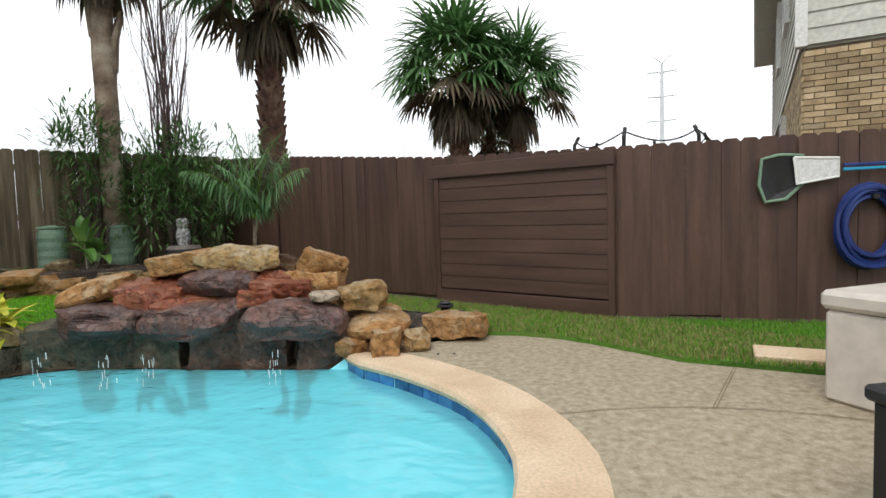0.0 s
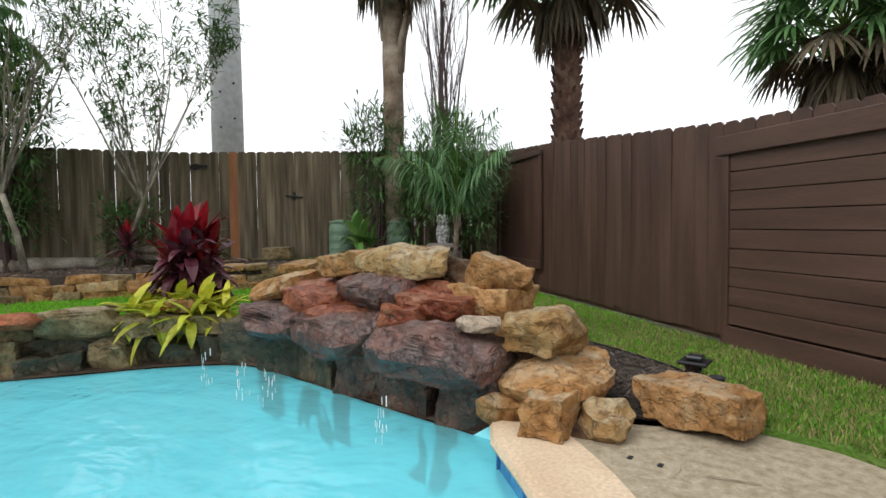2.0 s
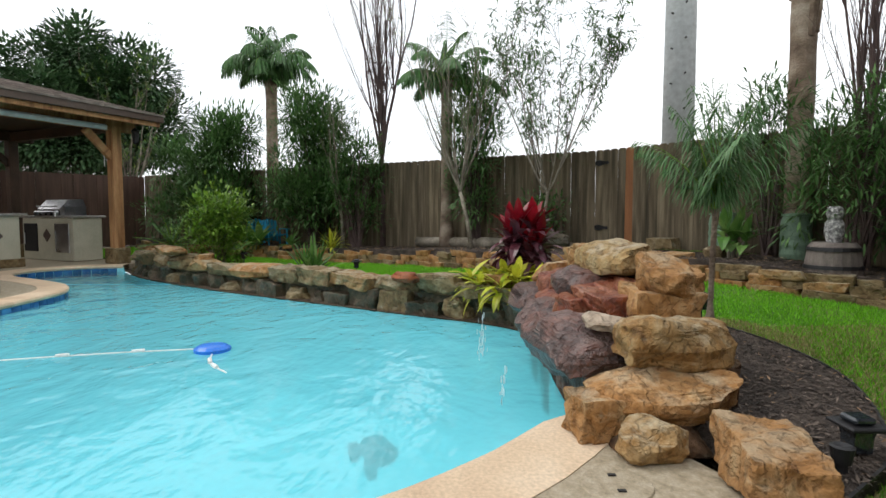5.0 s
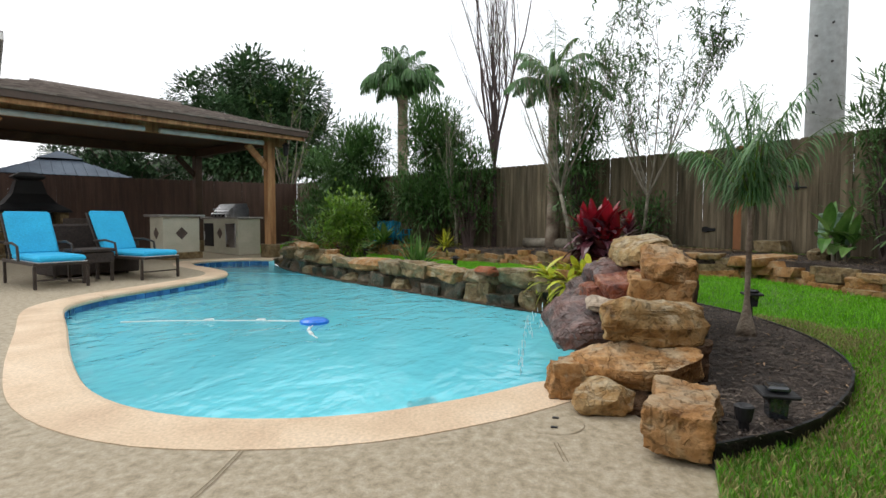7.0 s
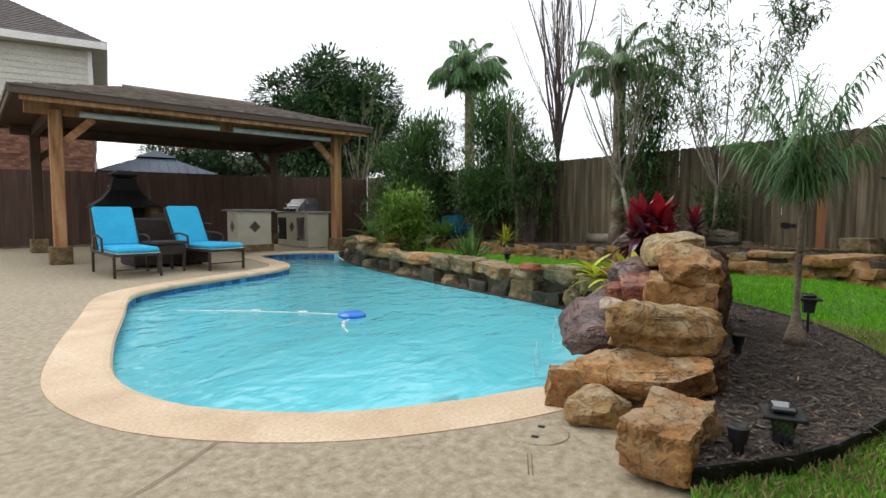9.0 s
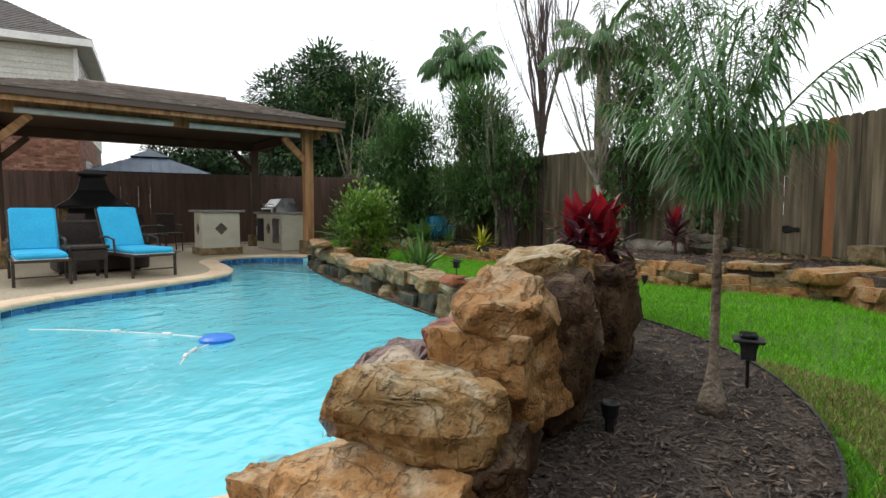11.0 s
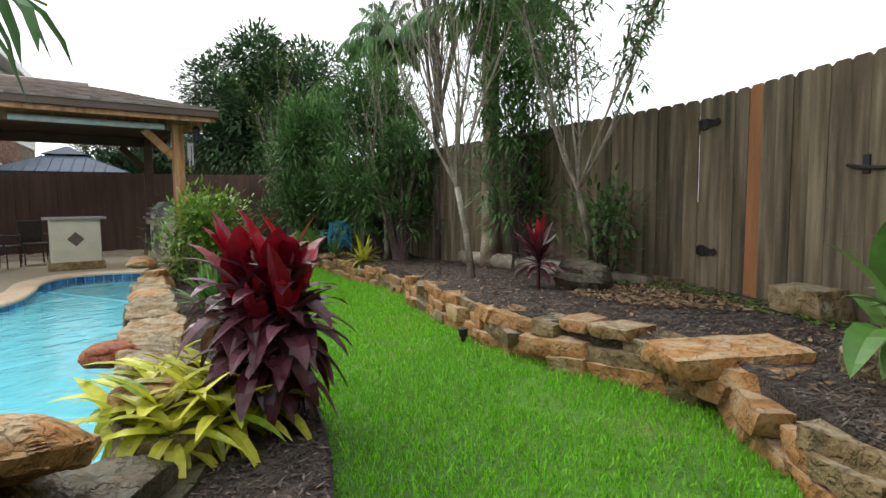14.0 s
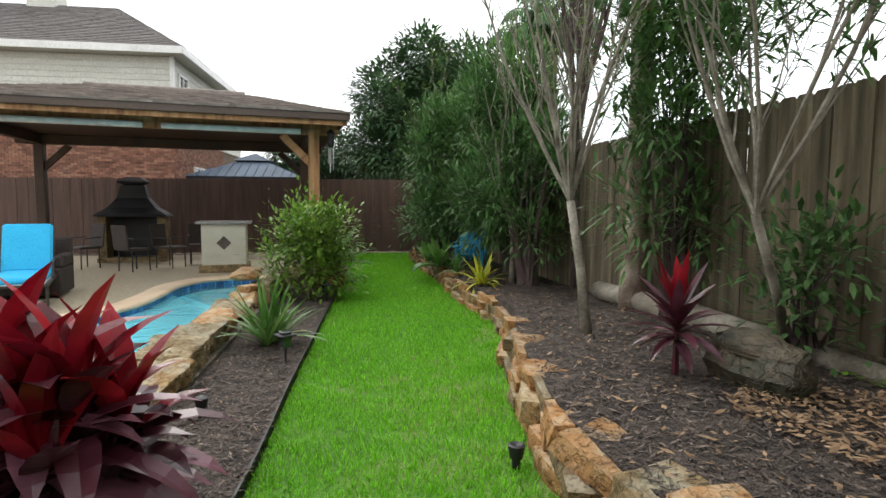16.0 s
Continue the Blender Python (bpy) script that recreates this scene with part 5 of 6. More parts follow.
def feather_palm(name, x, y, z, trunk_h, trunk_r, n, length, lf, label, seed, green="palmgreen", droop=1.1, elev=(10, 80), leaf_droop=1.2, leaflets=34, bark="bark_palm", w=0.022, lean=(0, 0), base_flare=1.5):
    r = random.Random(seed)
    t = thing(name, pose(x, y, z), label, "palm tree")
    a = Acc()
    seg = 14
    a.tube([(lean[0] * (i / seg) ** 2, lean[1] * (i / seg) ** 2, trunk_h * i / seg) for i in range(seg + 1)],
           [trunk_r * (1 + (base_flare - 1) * max(0, 1 - i / 4) ** 1.5 * (1 - 0.25 * i / seg)) * (1 + 0.08 * (i % 2)) for i in range(seg + 1)], 12)
    part("trunk", a, bark, t, smooth=True)
    st, lv, old = Acc(), Acc(), Acc()
    for i in range(n):
        az = i * 2.39996 + r.uniform(-0.3, 0.3)
        el = radians(elev[1] - (elev[1] - elev[0]) * (i / n) ** 0.8 + r.uniform(-6, 6))
        d = Vector((math.cos(az) * math.cos(el), math.sin(az) * math.cos(el), math.sin(el)))
        frond(st, lv, (lean[0], lean[1], trunk_h - 0.03), d, length * r.uniform(0.85, 1.1), leaflets, lf, w, droop * r.uniform(0.8, 1.2), r, leaf_droop, r0=min(0.016, trunk_r * 0.45))
    part("frond_rib_tangle", st, "bush", t, kind="stuff")
    part("crown", lv, green, t)
    for i in range(6):
        az = r.uniform(0, 6.28)
        b_ = Acc()
        b_.tube([(lean[0] + math.cos(az) * trunk_r * 0.6, lean[1] + math.sin(az) * trunk_r * 0.6, trunk_h - min(0.35, 6 * trunk_r)), (lean[0] + math.cos(az) * trunk_r * 1.4, lean[1] + math.sin(az) * trunk_r * 1.4, trunk_h)], [min(0.04, 0.6 * trunk_r), min(0.015, 0.4 * trunk_r)], 6)
        part("frond_stub", b_, bark, t)
    return t


def fan_palm(x, y, z, trunk_h, trunk_r, n, R, label, seed, boots=True, skirt=10, bark="bark_dark", name="fan_palm"):
    r = random.Random(seed)
    t = thing(name, pose(x, y, z), label, "palm tree")
    a = Acc()
    a.tube([(0, 0, trunk_h * i / 12) for i in range(13)], [trunk_r * (1.25 if i == 0 else 1) * (1 + 0.06 * (i % 2)) for i in range(13)], 12)
    part("trunk", a, bark, t, smooth=True)
    if boots:
        b_ = Acc()
        for i in range(int(trunk_h * 34)):
            az, zz = i * 2.39996, trunk_h * (0.2 + 0.8 * i / (trunk_h * 34))
            c, s = math.cos(az), math.sin(az)
            b_.tube([(c * trunk_r * 0.9, s * trunk_r * 0.9, zz - 0.05), (c * trunk_r * 1.22, s * trunk_r * 1.22, zz + 0.07)], [0.055, 0.02], 5)
        part("boot_covering", b_, bark, t, kind="stuff")
    else:
        for i in range(9):
            az = r.uniform(0, 6.28)
            b_ = Acc()
            zz = trunk_h * r.uniform(0.55, 0.95)
            b_.tube([(math.cos(az) * trunk_r * 0.85, math.sin(az) * trunk_r * 0.85, zz - 0.5), (math.cos(az) * trunk_r * 1.15, math.sin(az) * trunk_r * 1.15, zz), (math.cos(az) * trunk_r * 1.8, math.sin(az) * trunk_r * 1.8, zz + 0.3)], [0.05, 0.045, 0.02], 6)
            part("frond_stub", b_, bark, t)
    green, dead, pet = Acc(), Acc(), Acc()
    for i in range(n + skirt):
        az = i * 2.39996 + r.uniform(-0.2, 0.2)
        isd = i >= n
        el = radians(80 - 105 * i / n) if not isd else radians(r.uniform(-75, -50))
        d = Vector((math.cos(az) * math.cos(el), math.sin(az) * math.cos(el), math.sin(el)))
        L_ = R * (0.5 if not isd else 0.35) * r.uniform(0.8, 1.1)
        c = Vector((0, 0, trunk_h))
        q = c + d * L_
        pet.tube([c, c.lerp(q, 0.5) + Vector((0, 0, 0.04)), q], [0.022, 0.018, 0.012], 4, cap=False)
        side = d.cross(Vector((0, 0, 1))).normalized()
        up = side.cross(d)
        acc = dead if isd or (i > n * 0.86) else green
        m_ = 22
        for k in range(m_):
            th = radians(-115 + 230 * k / (m_ - 1))
            ld = d * math.cos(th) + side * math.sin(th) + up * r.uniform(-0.08, 0.12)
            acc.leaf(q, ld, R * 0.5 * (0.75 + 0.25 * math.cos(th)) * r.uniform(0.85, 1.1), 0.055 * R / 1.6, (1.0 if not isd else 1.6) * r.uniform(0.8, 1.3), 3, 0.1)
    part("petiole_tangle", pet, "bush", t, kind="stuff")
    part("crown", green, "palmgreen", t)
    if dead.v:
        part("dead_skirt", dead, "palmdead", t)
    return t


def bare_tree(name, x, y, z, h, label, seed, stems=5, spread=0.35, bark="bark_grey", leaves=0, leafmat="oleander", r0=0.045, trunk=0.5, depth=3, leaf=0.09, kids=5, lean=(0, 0)):
    r = random.Random(seed)
    t = thing(name, pose(x, y, z), label, "tree")
    tr_, br, lv = Acc(), Acc(), Acc()
    tips = []

    def grow(acc, p, d, L_, rad, lev):
        pts, rads = [p], [rad]
        k = 6
        for i in range(k):
            d = (d + Vector((r.uniform(-0.12, 0.12), r.uniform(-0.12, 0.12), 0.06))).normalized()
            p = p + d * (L_ / k)
            pts.append(p)
            rads.append(max(rad * (1 - 0.75 * (i + 1) / k), 0.0025))
        acc.tube(pts, rads, 6 if lev == 0 else (5 if lev == 1 else 3), cap=False)
        if lev >= depth - 1:
            tips.append((pts[-1], d))
            tips.append((pts[3], d))
        if lev < depth:
            for i in range(kids if lev else kids + 2):
                q = r.randrange(1, k + 1)
                az = r.uniform(0, 6.28)
                sd = Vector((math.cos(az), math.sin(az), r.uniform(0.1, 0.8))) * r.uniform(0.5, 0.9) * spread * 2
                grow(br, pts[q], (d + sd).normalized(), L_ * r.uniform(0.3, 0.55), max(rads[q] * 0.6, 0.004), lev + 1)

    top = Vector((lean[0], lean[1], trunk))
    if trunk > 0.1:
        tr_.tube([(0, 0, -0.05), top * 0.5 + Vector((r.uniform(-0.03, 0.03), 0.02, 0)), top], [r0 * 1.7, r0 * 1.35, r0 * 1.2], 8)
        part("trunk", tr_, bark, t, smooth=True)
    for i in range(stems):
        az = i * 6.283 / stems + r.uniform(-0.4, 0.4)
        d = Vector((math.cos(az) * spread, math.sin(az) * spread, 1)).normalized()
        st = Acc()
        grow(st, top.copy(), d, (h - trunk) * r.uniform(0.75, 1.0), r0 * r.uniform(0.6, 0.9), 1)
        part("stem", st, bark, t)
    part("branch_tangle", br, bark, t, kind="stuff")
    if leaves:
        for p, d in tips:
            for j in range(leaves):
                dd = Vector((r.uniform(-1, 1), r.uniform(-1, 1), r.uniform(-0.4, 0.9)))
                q = p + Vector((r.uniform(-1, 1), r.uniform(-1, 1), r.uniform(-1, 1))) * 0.06
                lv.leaf(q, dd, leaf * r.uniform(0.7, 1.3), leaf * 0.2, 0.6, 2, 0.1)
        part("foliage", lv, leafmat, t)
    return t


def shrub(name, x, y, z, R, h, label, seed, n=1600, leaf=0.11, lw=0.25, m_="oleander", stems=14, base=0.1, cat="shrub", clumps=26):
    """A leafy shrub: stems, and whorls of leaves in uneven clumps."""
    r = random.Random(seed)
    t = thing(name, pose(x, y, z), label, cat)
    st, lv = Acc(), Acc()
    cl = []
    for i in range(clumps):
        az, rr_, zz = r.uniform(0, 6.28), math.sqrt(r.random()), r.uniform(0.25, 1)
        w_ = R * rr_ * math.sin(PI * min(0.92, 0.25 + zz * 0.62)) ** 0.7
        cl.append(Vector((math.cos(az) * w_, math.sin(az) * w_, h * zz)))
    for i in range(stems):
        c = cl[i % clumps]
        b_ = Vector((r.uniform(-base, base), r.uniform(-base, base), -0.05))
        st.tube([b_, b_.lerp(c, 0.5) + Vector((0, 0, 0.15 * h)), c], [0.014 + 0.006 * h, 0.01, 0.004], 4, cap=False)
    for i in range(int(n * 1.5)):
        c = cl[i % clumps]
        v = Vector((r.gauss(0, 1), r.gauss(0, 1), r.gauss(0, 1))) * (0.15 * R + 0.06) * 1.1
        q = c + v
        if q.z < 0.04:
            q.z = 0.05
        d = (v.normalized() + Vector((r.uniform(-0.5, 0.5), r.uniform(-0.5, 0.5), 0.5)))
        lv.leaf(q, d, leaf * r.uniform(0.8, 1.4), leaf * lw * 1.15, 0.5, 2, 0.15)
    part("stem_tangle", st, "twig" if m_ == "oleander" else "bark_grey", t, kind="stuff")
    part("foliage", lv, m_, t)
    return t


def rosette(name, x, y, z, n, length, width, m_, label, seed, elev=(20, 85), droop=0.8, h0=0.0, stem=True, stemmat="bark_grey", segs=5, second=None, heads=1, head_r=0.0, head_h=0.0, fold=0.25):
    """Strap or paddle leaves rising from one or more heads."""
    r = random.Random(seed)
    t = thing(name, pose(x, y, z), label, "plant")
    A, B, S = Acc(), Acc(), Acc()
    for hd in range(heads):
        az0 = hd * 2.4
        c = Vector((math.cos(az0) * head_r * math.sqrt(hd / max(1, heads)), math.sin(az0) * head_r * math.sqrt(hd / max(1, heads)), h0 + head_h * r.uniform(0.45, 1.0)))
        if c.z > 0.05:
            S.tube([(c.x * 0.4, c.y * 0.4, -0.03), tuple(c * 0.6), tuple(c)], [0.02, 0.016, 0.013], 5)
        k = n // heads
        for i in range(k):
            az = i * 2.39996 + r.uniform(-0.3, 0.3)
            f = i / k
            el = radians(elev[1] - (elev[1] - elev[0]) * f + r.uniform(-8, 8))
            d = Vector((math.cos(az) * math.cos(el), math.sin(az) * math.cos(el), math.sin(el)))
            tgt = A if (second is None or f < 0.2) else B
            tgt.leaf(c - Vector((0, 0, f * (c.z * 0.45))), d, length * r.uniform(0.75, 1.15), width * r.uniform(0.8, 1.2), droop * (0.5 + f) * r.uniform(0.7, 1.3), segs, fold)
    if S.v:
        part("cane_tangle", S, stemmat, t, kind="stuff")
    part("upper_foliage", A, m_, t, kind="stuff")
    if B.v:
        part("lower_foliage", B, second, t, kind="stuff")
    return t


# near young palm, in the mulch bed
feather_palm("young_palm", -2.03, 5.68, 0.09, 0.96, 0.019, 16, 0.92, 0.33, "young queen palm with drooping fronds in the mulch bed", 3, "palmbright", droop=1.5, elev=(62, 89), leaf_droop=2.2, leaflets=32, w=0.012, base_flare=3.9, lean=(0.03, 0.0))
feather_palm("queen_palm", -9.1, 3.85, 0.3, 3.3, 0.11, 13, 1.3, 0.46, "queen palm with arching fronds by the back fence", 5, "palmgreen", droop=1.9, elev=(25, 86), leaf_droop=2.2, leaflets=46, w=0.03)
feather_palm("queen_palm", -14.6, -1.3, 0.0, 5.0, 0.16, 22, 1.9, 0.7, "tall queen palm behind the back fence", 6, "palmgreen", droop=2.9, elev=(58, 89), leaf_droop=3.0, leaflets=50, w=0.04)
fan_palm(-3.9, 11.6, 0, 5.7, 0.24, 40, 2.3, "fan palm with boot-covered brown trunk behind the fence", 7)
fan_palm(-5.2, 8.35, 0.3, 5.2, 0.15, 30, 2.0, "palm with a pale shaggy trunk in the bed corner", 8, boots=False, bark="bark_palm")
fan_palm(-0.2, 21.4, 0, 6.3, 0.35, 54, 3.6, "large fan palm with a full green crown beyond the fence", 9, skirt=22)
fan_palm(2.1, 22.2, 0, 6.0, 0.32, 44, 3.1, "smaller fan palm beside the larger one beyond the fence", 10, skirt=16)
fan_palm(1.0, 23.5, 0, 4.2, 0.3, 26, 2.6, "lower fan palm in the palm cluster beyond the fence", 11, skirt=10)
bare_tree("crape_myrtle", -10.15, 2.45, 0.3, 6.6, "leafless upright crape myrtle by the back fence", 21, stems=11, spread=0.12, bark="twig", r0=0.04, trunk=1.9, kids=6)
bare_tree("crape_myrtle", -4.55, 8.75, 0.3, 5.0, "leafless purple-stemmed crape myrtle in the bed corner", 22, stems=10, spread=0.12, bark="twig", r0=0.032, trunk=0.3, kids=6)
bare_tree("grey_tree", -8.05, 5.47, 0.3, 3.8, "grey-barked many-stemmed tree with sparse narrow leaves", 23, stems=8, spread=0.45, bark="bark_grey", leaves=8, leafmat="oleander", r0=0.02, trunk=0.9, kids=5, leaf=0.13, lean=(0.85, 0.03))
bare_tree("grey_tree", -7.6, 4.27, 0.3, 3.6, "thin grey tree nearly leafless in the mulch bed", 24, stems=8, spread=0.42, bark="bark_grey", leaves=2, leafmat="bush", r0=0.026, trunk=1.0, kids=5, leaf=0.06, lean=(-0.03, -0.2))
bare_tree("grey_tree", -15.2, -5.9, 0.0, 5.0, "thin tree with sparse green leaves beyond the fence", 25, stems=5, spread=0.35, bark="bark_grey", leaves=4, leafmat="bush", r0=0.06, trunk=1.3, kids=4, leaf=0.14)
bare_tree("grey_tree", -9.9, 1.6, 0.3, 3.2, "slender bare shrub tree by the back fence", 26, stems=4, spread=0.3, bark="bark_grey", leaves=1, leafmat="bush", r0=0.03, trunk=0.6, kids=4, leaf=0.07)
bare_tree("bare_shrub", -3.0, 38, 0.0, 5.0, "leafless tree far beyond the fence", 27, stems=7, spread=0.3, bark="twig", r0=0.06, trunk=0.5, kids=4)
shrub("oleander", -10.8, 0.8, 0.3, 0.95, 3.2, "dense dark green oleander by the back fence", 31, n=9000, leaf=0.16, lw=0.2, clumps=60, stems=40)
shrub("oleander", -11.9, -1.6, 0.3, 1.0, 2.9, "dense green oleander at the end of the bed", 32, n=7000, leaf=0.17, lw=0.2, clumps=50, stems=30)
shrub("oleander", -8.75, 4.4, 0.3, 0.6, 3.1, "tall oleander beside the queen palm", 33, n=3200, leaf=0.14, lw=0.2, clumps=45, stems=24)
shrub("oleander", -9.9, 1.9, 0.3, 0.6, 2.2, "thin green oleander with bare lower stems", 34, n=1800, leaf=0.14, lw=0.2, clumps=26, stems=40)
shrub("oleander", -5.35, 8.1, 0.3, 0.5, 2.1, "narrow-leaved oleander beside the pale palm trunk", 35, n=1300, leaf=0.14, lw=0.16, clumps=24)
shrub("oleander", -4.3, 8.5, 0.3, 0.75, 1.9, "oleander with thin leaves in the bed corner", 36, n=2600, leaf=0.14, lw=0.16, clumps=34, stems=24)
shrub("oleander", -7.9, 5.6, 0.3, 0.35, 0.9, "low green shrub against the weathered fence", 37, n=500, leaf=0.09, lw=0.35, clumps=24)
shrub("oleander", -12.9, -3.1, 0.3, 0.9, 2.5, "leafy oleander near the fence corner", 38, n=4500, leaf=0.16, lw=0.24, clumps=34)
shrub("nandina_bush", -7.85, -0.25, 0.09, 0.55, 1.1, "light green spreading bush in the mulch bed", 39, n=2800, leaf=0.085, lw=0.45, m_="bush", clumps=44)


def big_tree(x, y, z, h, R, label, seed, n=9000, m_="oak", leaf=0.3):
    r = random.Random(seed)
    t = thing("evergreen_tree", pose(x, y, z), label, "tree")
    a, br, lv = Acc(), Acc(), Acc()
    a.tube([(0, 0, 0), (0.1, 0, h * 0.25), (0, 0.1, h * 0.45)], [0.28, 0.22, 0.16], 8)
    part("trunk", a, "bark_grey", t)
    cl = []
    while len(cl) < 64:
        v = Vector((r.uniform(-1, 1), r.uniform(-1, 1), r.uniform(-0.8, 1)))
        if 0.25 < v.length < 1:
            cl.append((Vector((v.x * R, v.y * R, h * 0.66 + v.z * h * 0.32)), r.uniform(0.26, 0.4) * R))
    for c, s in cl:
        br.tube([(0, 0, h * 0.35), tuple(Vector((0, 0, h * 0.45)).lerp(c, 0.6)), tuple(c)], [0.1, 0.05, 0.02], 4, cap=False)
    for i in range(n):
        c, s = cl[i % len(cl)]
        v = Vector((r.gauss(0, 1), r.gauss(0, 1), r.gauss(0, 0.8))).normalized() * s * r.uniform(0.6, 1.05)
        lv.leaf(c + v, v.normalized() + Vector((0, 0, 0.2)), leaf * r.uniform(0.6, 1.2), leaf * 0.5, 0.5, 2, 0.2)
    part("limbs", br, "bark_grey", t)
    part("crown", lv, m_, t)
    return t


big_tree(-17.6, -8.8, 0, 7.1, 2.9, "large dark evergreen tree beyond the fence corner", 41, n=52000, leaf=0.2)
big_tree(-17.0, -14.5, 0, 4.6, 2.6, "dark evergreen tree behind the patio cover", 42, n=16000, leaf=0.2)
# red cordyline, yellow ginger and others
rosette("red_cordyline", -4.27, 4.66, 0.09, 300, 0.36, 0.1, "red", "red-topped cordyline with burgundy lower leaves", 51, elev=(-15, 80), droop=1.5, heads=13, head_r=0.2, head_h=0.92, second="maroon", stemmat="maroon")
rosette("variegated_ginger", -4.0, 4.42, 0.09, 300, 0.33, 0.075, "yellow", "yellow-green variegated ginger at the bed's edge", 52, elev=(-5, 50), droop=1.2, heads=18, head_r=0.4, head_h=0.27, stemmat="yellow")
rosette("agapanthus", -6.24, 1.8, 0.09, 60, 0.62, 0.045, "bigleaf", "green strap-leaved agapanthus in the mulch bed", 53, elev=(35, 85), droop=0.6, heads=4, head_r=0.14)
rosette("small_cordyline", -7.0, 5.2, 0.3, 38, 0.34, 0.065, "red", "small cordyline with a red top and dusky leaves", 54, elev=(5, 85), droop=0.7, heads=1, h0=0.34, second="maroon", stemmat="maroon")
rosette("elephant_ear", -4.95, 7.4, 0.3, 26, 0.36, 0.14, "bigleaf", "broad-leaved plant with drooping pale green leaves", 55, elev=(35, 80), droop=1.6, heads=4, head_r=0.16, head_h=0.52, segs=6)
rosette("spider_lily", -9.4, 1.45, 0.3, 34, 0.5, 0.05, "yellow", "variegated striped lily on the stone wall", 56, elev=(20, 80), droop=1.1, heads=2, head_r=0.1)
rosette("philodendron", -10.4, -0.5, 0.25, 26, 0.5, 0.16, "bigleaf", "broad-leaved philodendron beside the blue chair", 57, elev=(15, 75), droop=1.0, heads=4, head_r=0.3, head_h=0.2)
feather_palm("sago_palm", -9.15, -1.7, 0.09, 0.3, 0.09, 20, 0.75, 0.16, "stiff green sago palm beside the patio post", 58, "palmgreen", droop=0.6, elev=(5, 70), leaf_droop=0.3, leaflets=34, w=0.012, base_flare=1.0)
rosette("garden_lily", -9.9, 0.5, 0.33, 20, 0.35, 0.06, "bigleaf", "low green lily on the raised bed", 59, elev=(20, 80))
pt = thing("terracotta_pot", pose(-8.6, -0.9, 0.09), "terracotta pot under the green bush", "pot")
a = Acc()
pr = [(0.0, 0.0), (0.13, 0.0), (0.18, 0.26), (0.2, 0.26), (0.2, 0.31), (0.17, 0.31), (0.15, 0.24), (0, 0.24)]
for rr_, z in pr:
    a.v += [(rr_ * math.cos(k * PI / 9), rr_ * math.sin(k * PI / 9), z) for k in range(18)]
for i in range(len(pr) - 1):
    for k in range(18):
        a.f.append((i * 18 + k, i * 18 + (k + 1) % 18, i * 18 + 18 + (k + 1) % 18, i * 18 + 18 + k))
part("bowl", a, "terracotta", pt)


# barrel planter with owl
def lathe(pr, n_=20):
    a = Acc()
    for rr_, z in pr:
        a.v += [(rr_ * math.cos(k * 2 * PI / n_), rr_ * math.sin(k * 2 * PI / n_), z) for k in range(n_)]
    for i in range(len(pr) - 1):
        for k in range(n_):
            a.f.append((i * n_ + k, i * n_ + (k + 1) % n_, i * n_ + n_ + (k + 1) % n_, i * n_ + n_ + k))
    return a


bp = thing("barrel_planter", pose(-3.95, 7.95, 0.28), "grey half-barrel planter upturned on the bed", "planter")
part("body", lathe([(0, 0), (0.27, 0), (0.26, 0.12), (0.235, 0.3), (0.2, 0.34), (0, 0.34)]), "greyresin", bp)
for z in (0.06, 0.25):
    part("hoop", lathe([(0.272 - z * 0.13, z), (0.285 - z * 0.13, z), (0.28 - z * 0.13, z + 0.04), (0.262 - z * 0.13, z + 0.04)]), "black", bp)
ow = thing("owl_figure", pose(-3.95, 7.95, 0.62), "grey and white plastic owl on the barrel", "owl decoy")
part("owl", lathe([(0, 0), (0.07, 0), (0.095, 0.1), (0.09, 0.2), (0.065, 0.25), (0.082, 0.3), (0.075, 0.36), (0.05, 0.385), (0.0, 0.37)], 16), "owlmat", ow)
for x, y in ((-5.6, 7.6), (-5.04, 8.25)):
    gb = thing("plastic_composter", pose(x, y, 0.29), "sage green ribbed plastic drum in the bed", "plastic drum", "green drums")
    part("drum", lathe([(0, 0), (0.16, 0)] + [(0.17 + 0.008 * (i % 2), 0.02 + i * 0.06) for i in range(9)] + [(0.15, 0.56), (0, 0.57)]), "greenplastic", gb)
    part("lid", lathe([(0, 0.57), (0.17, 0.565), (0.17, 0.59), (0, 0.61)]), "greenplastic", gb)


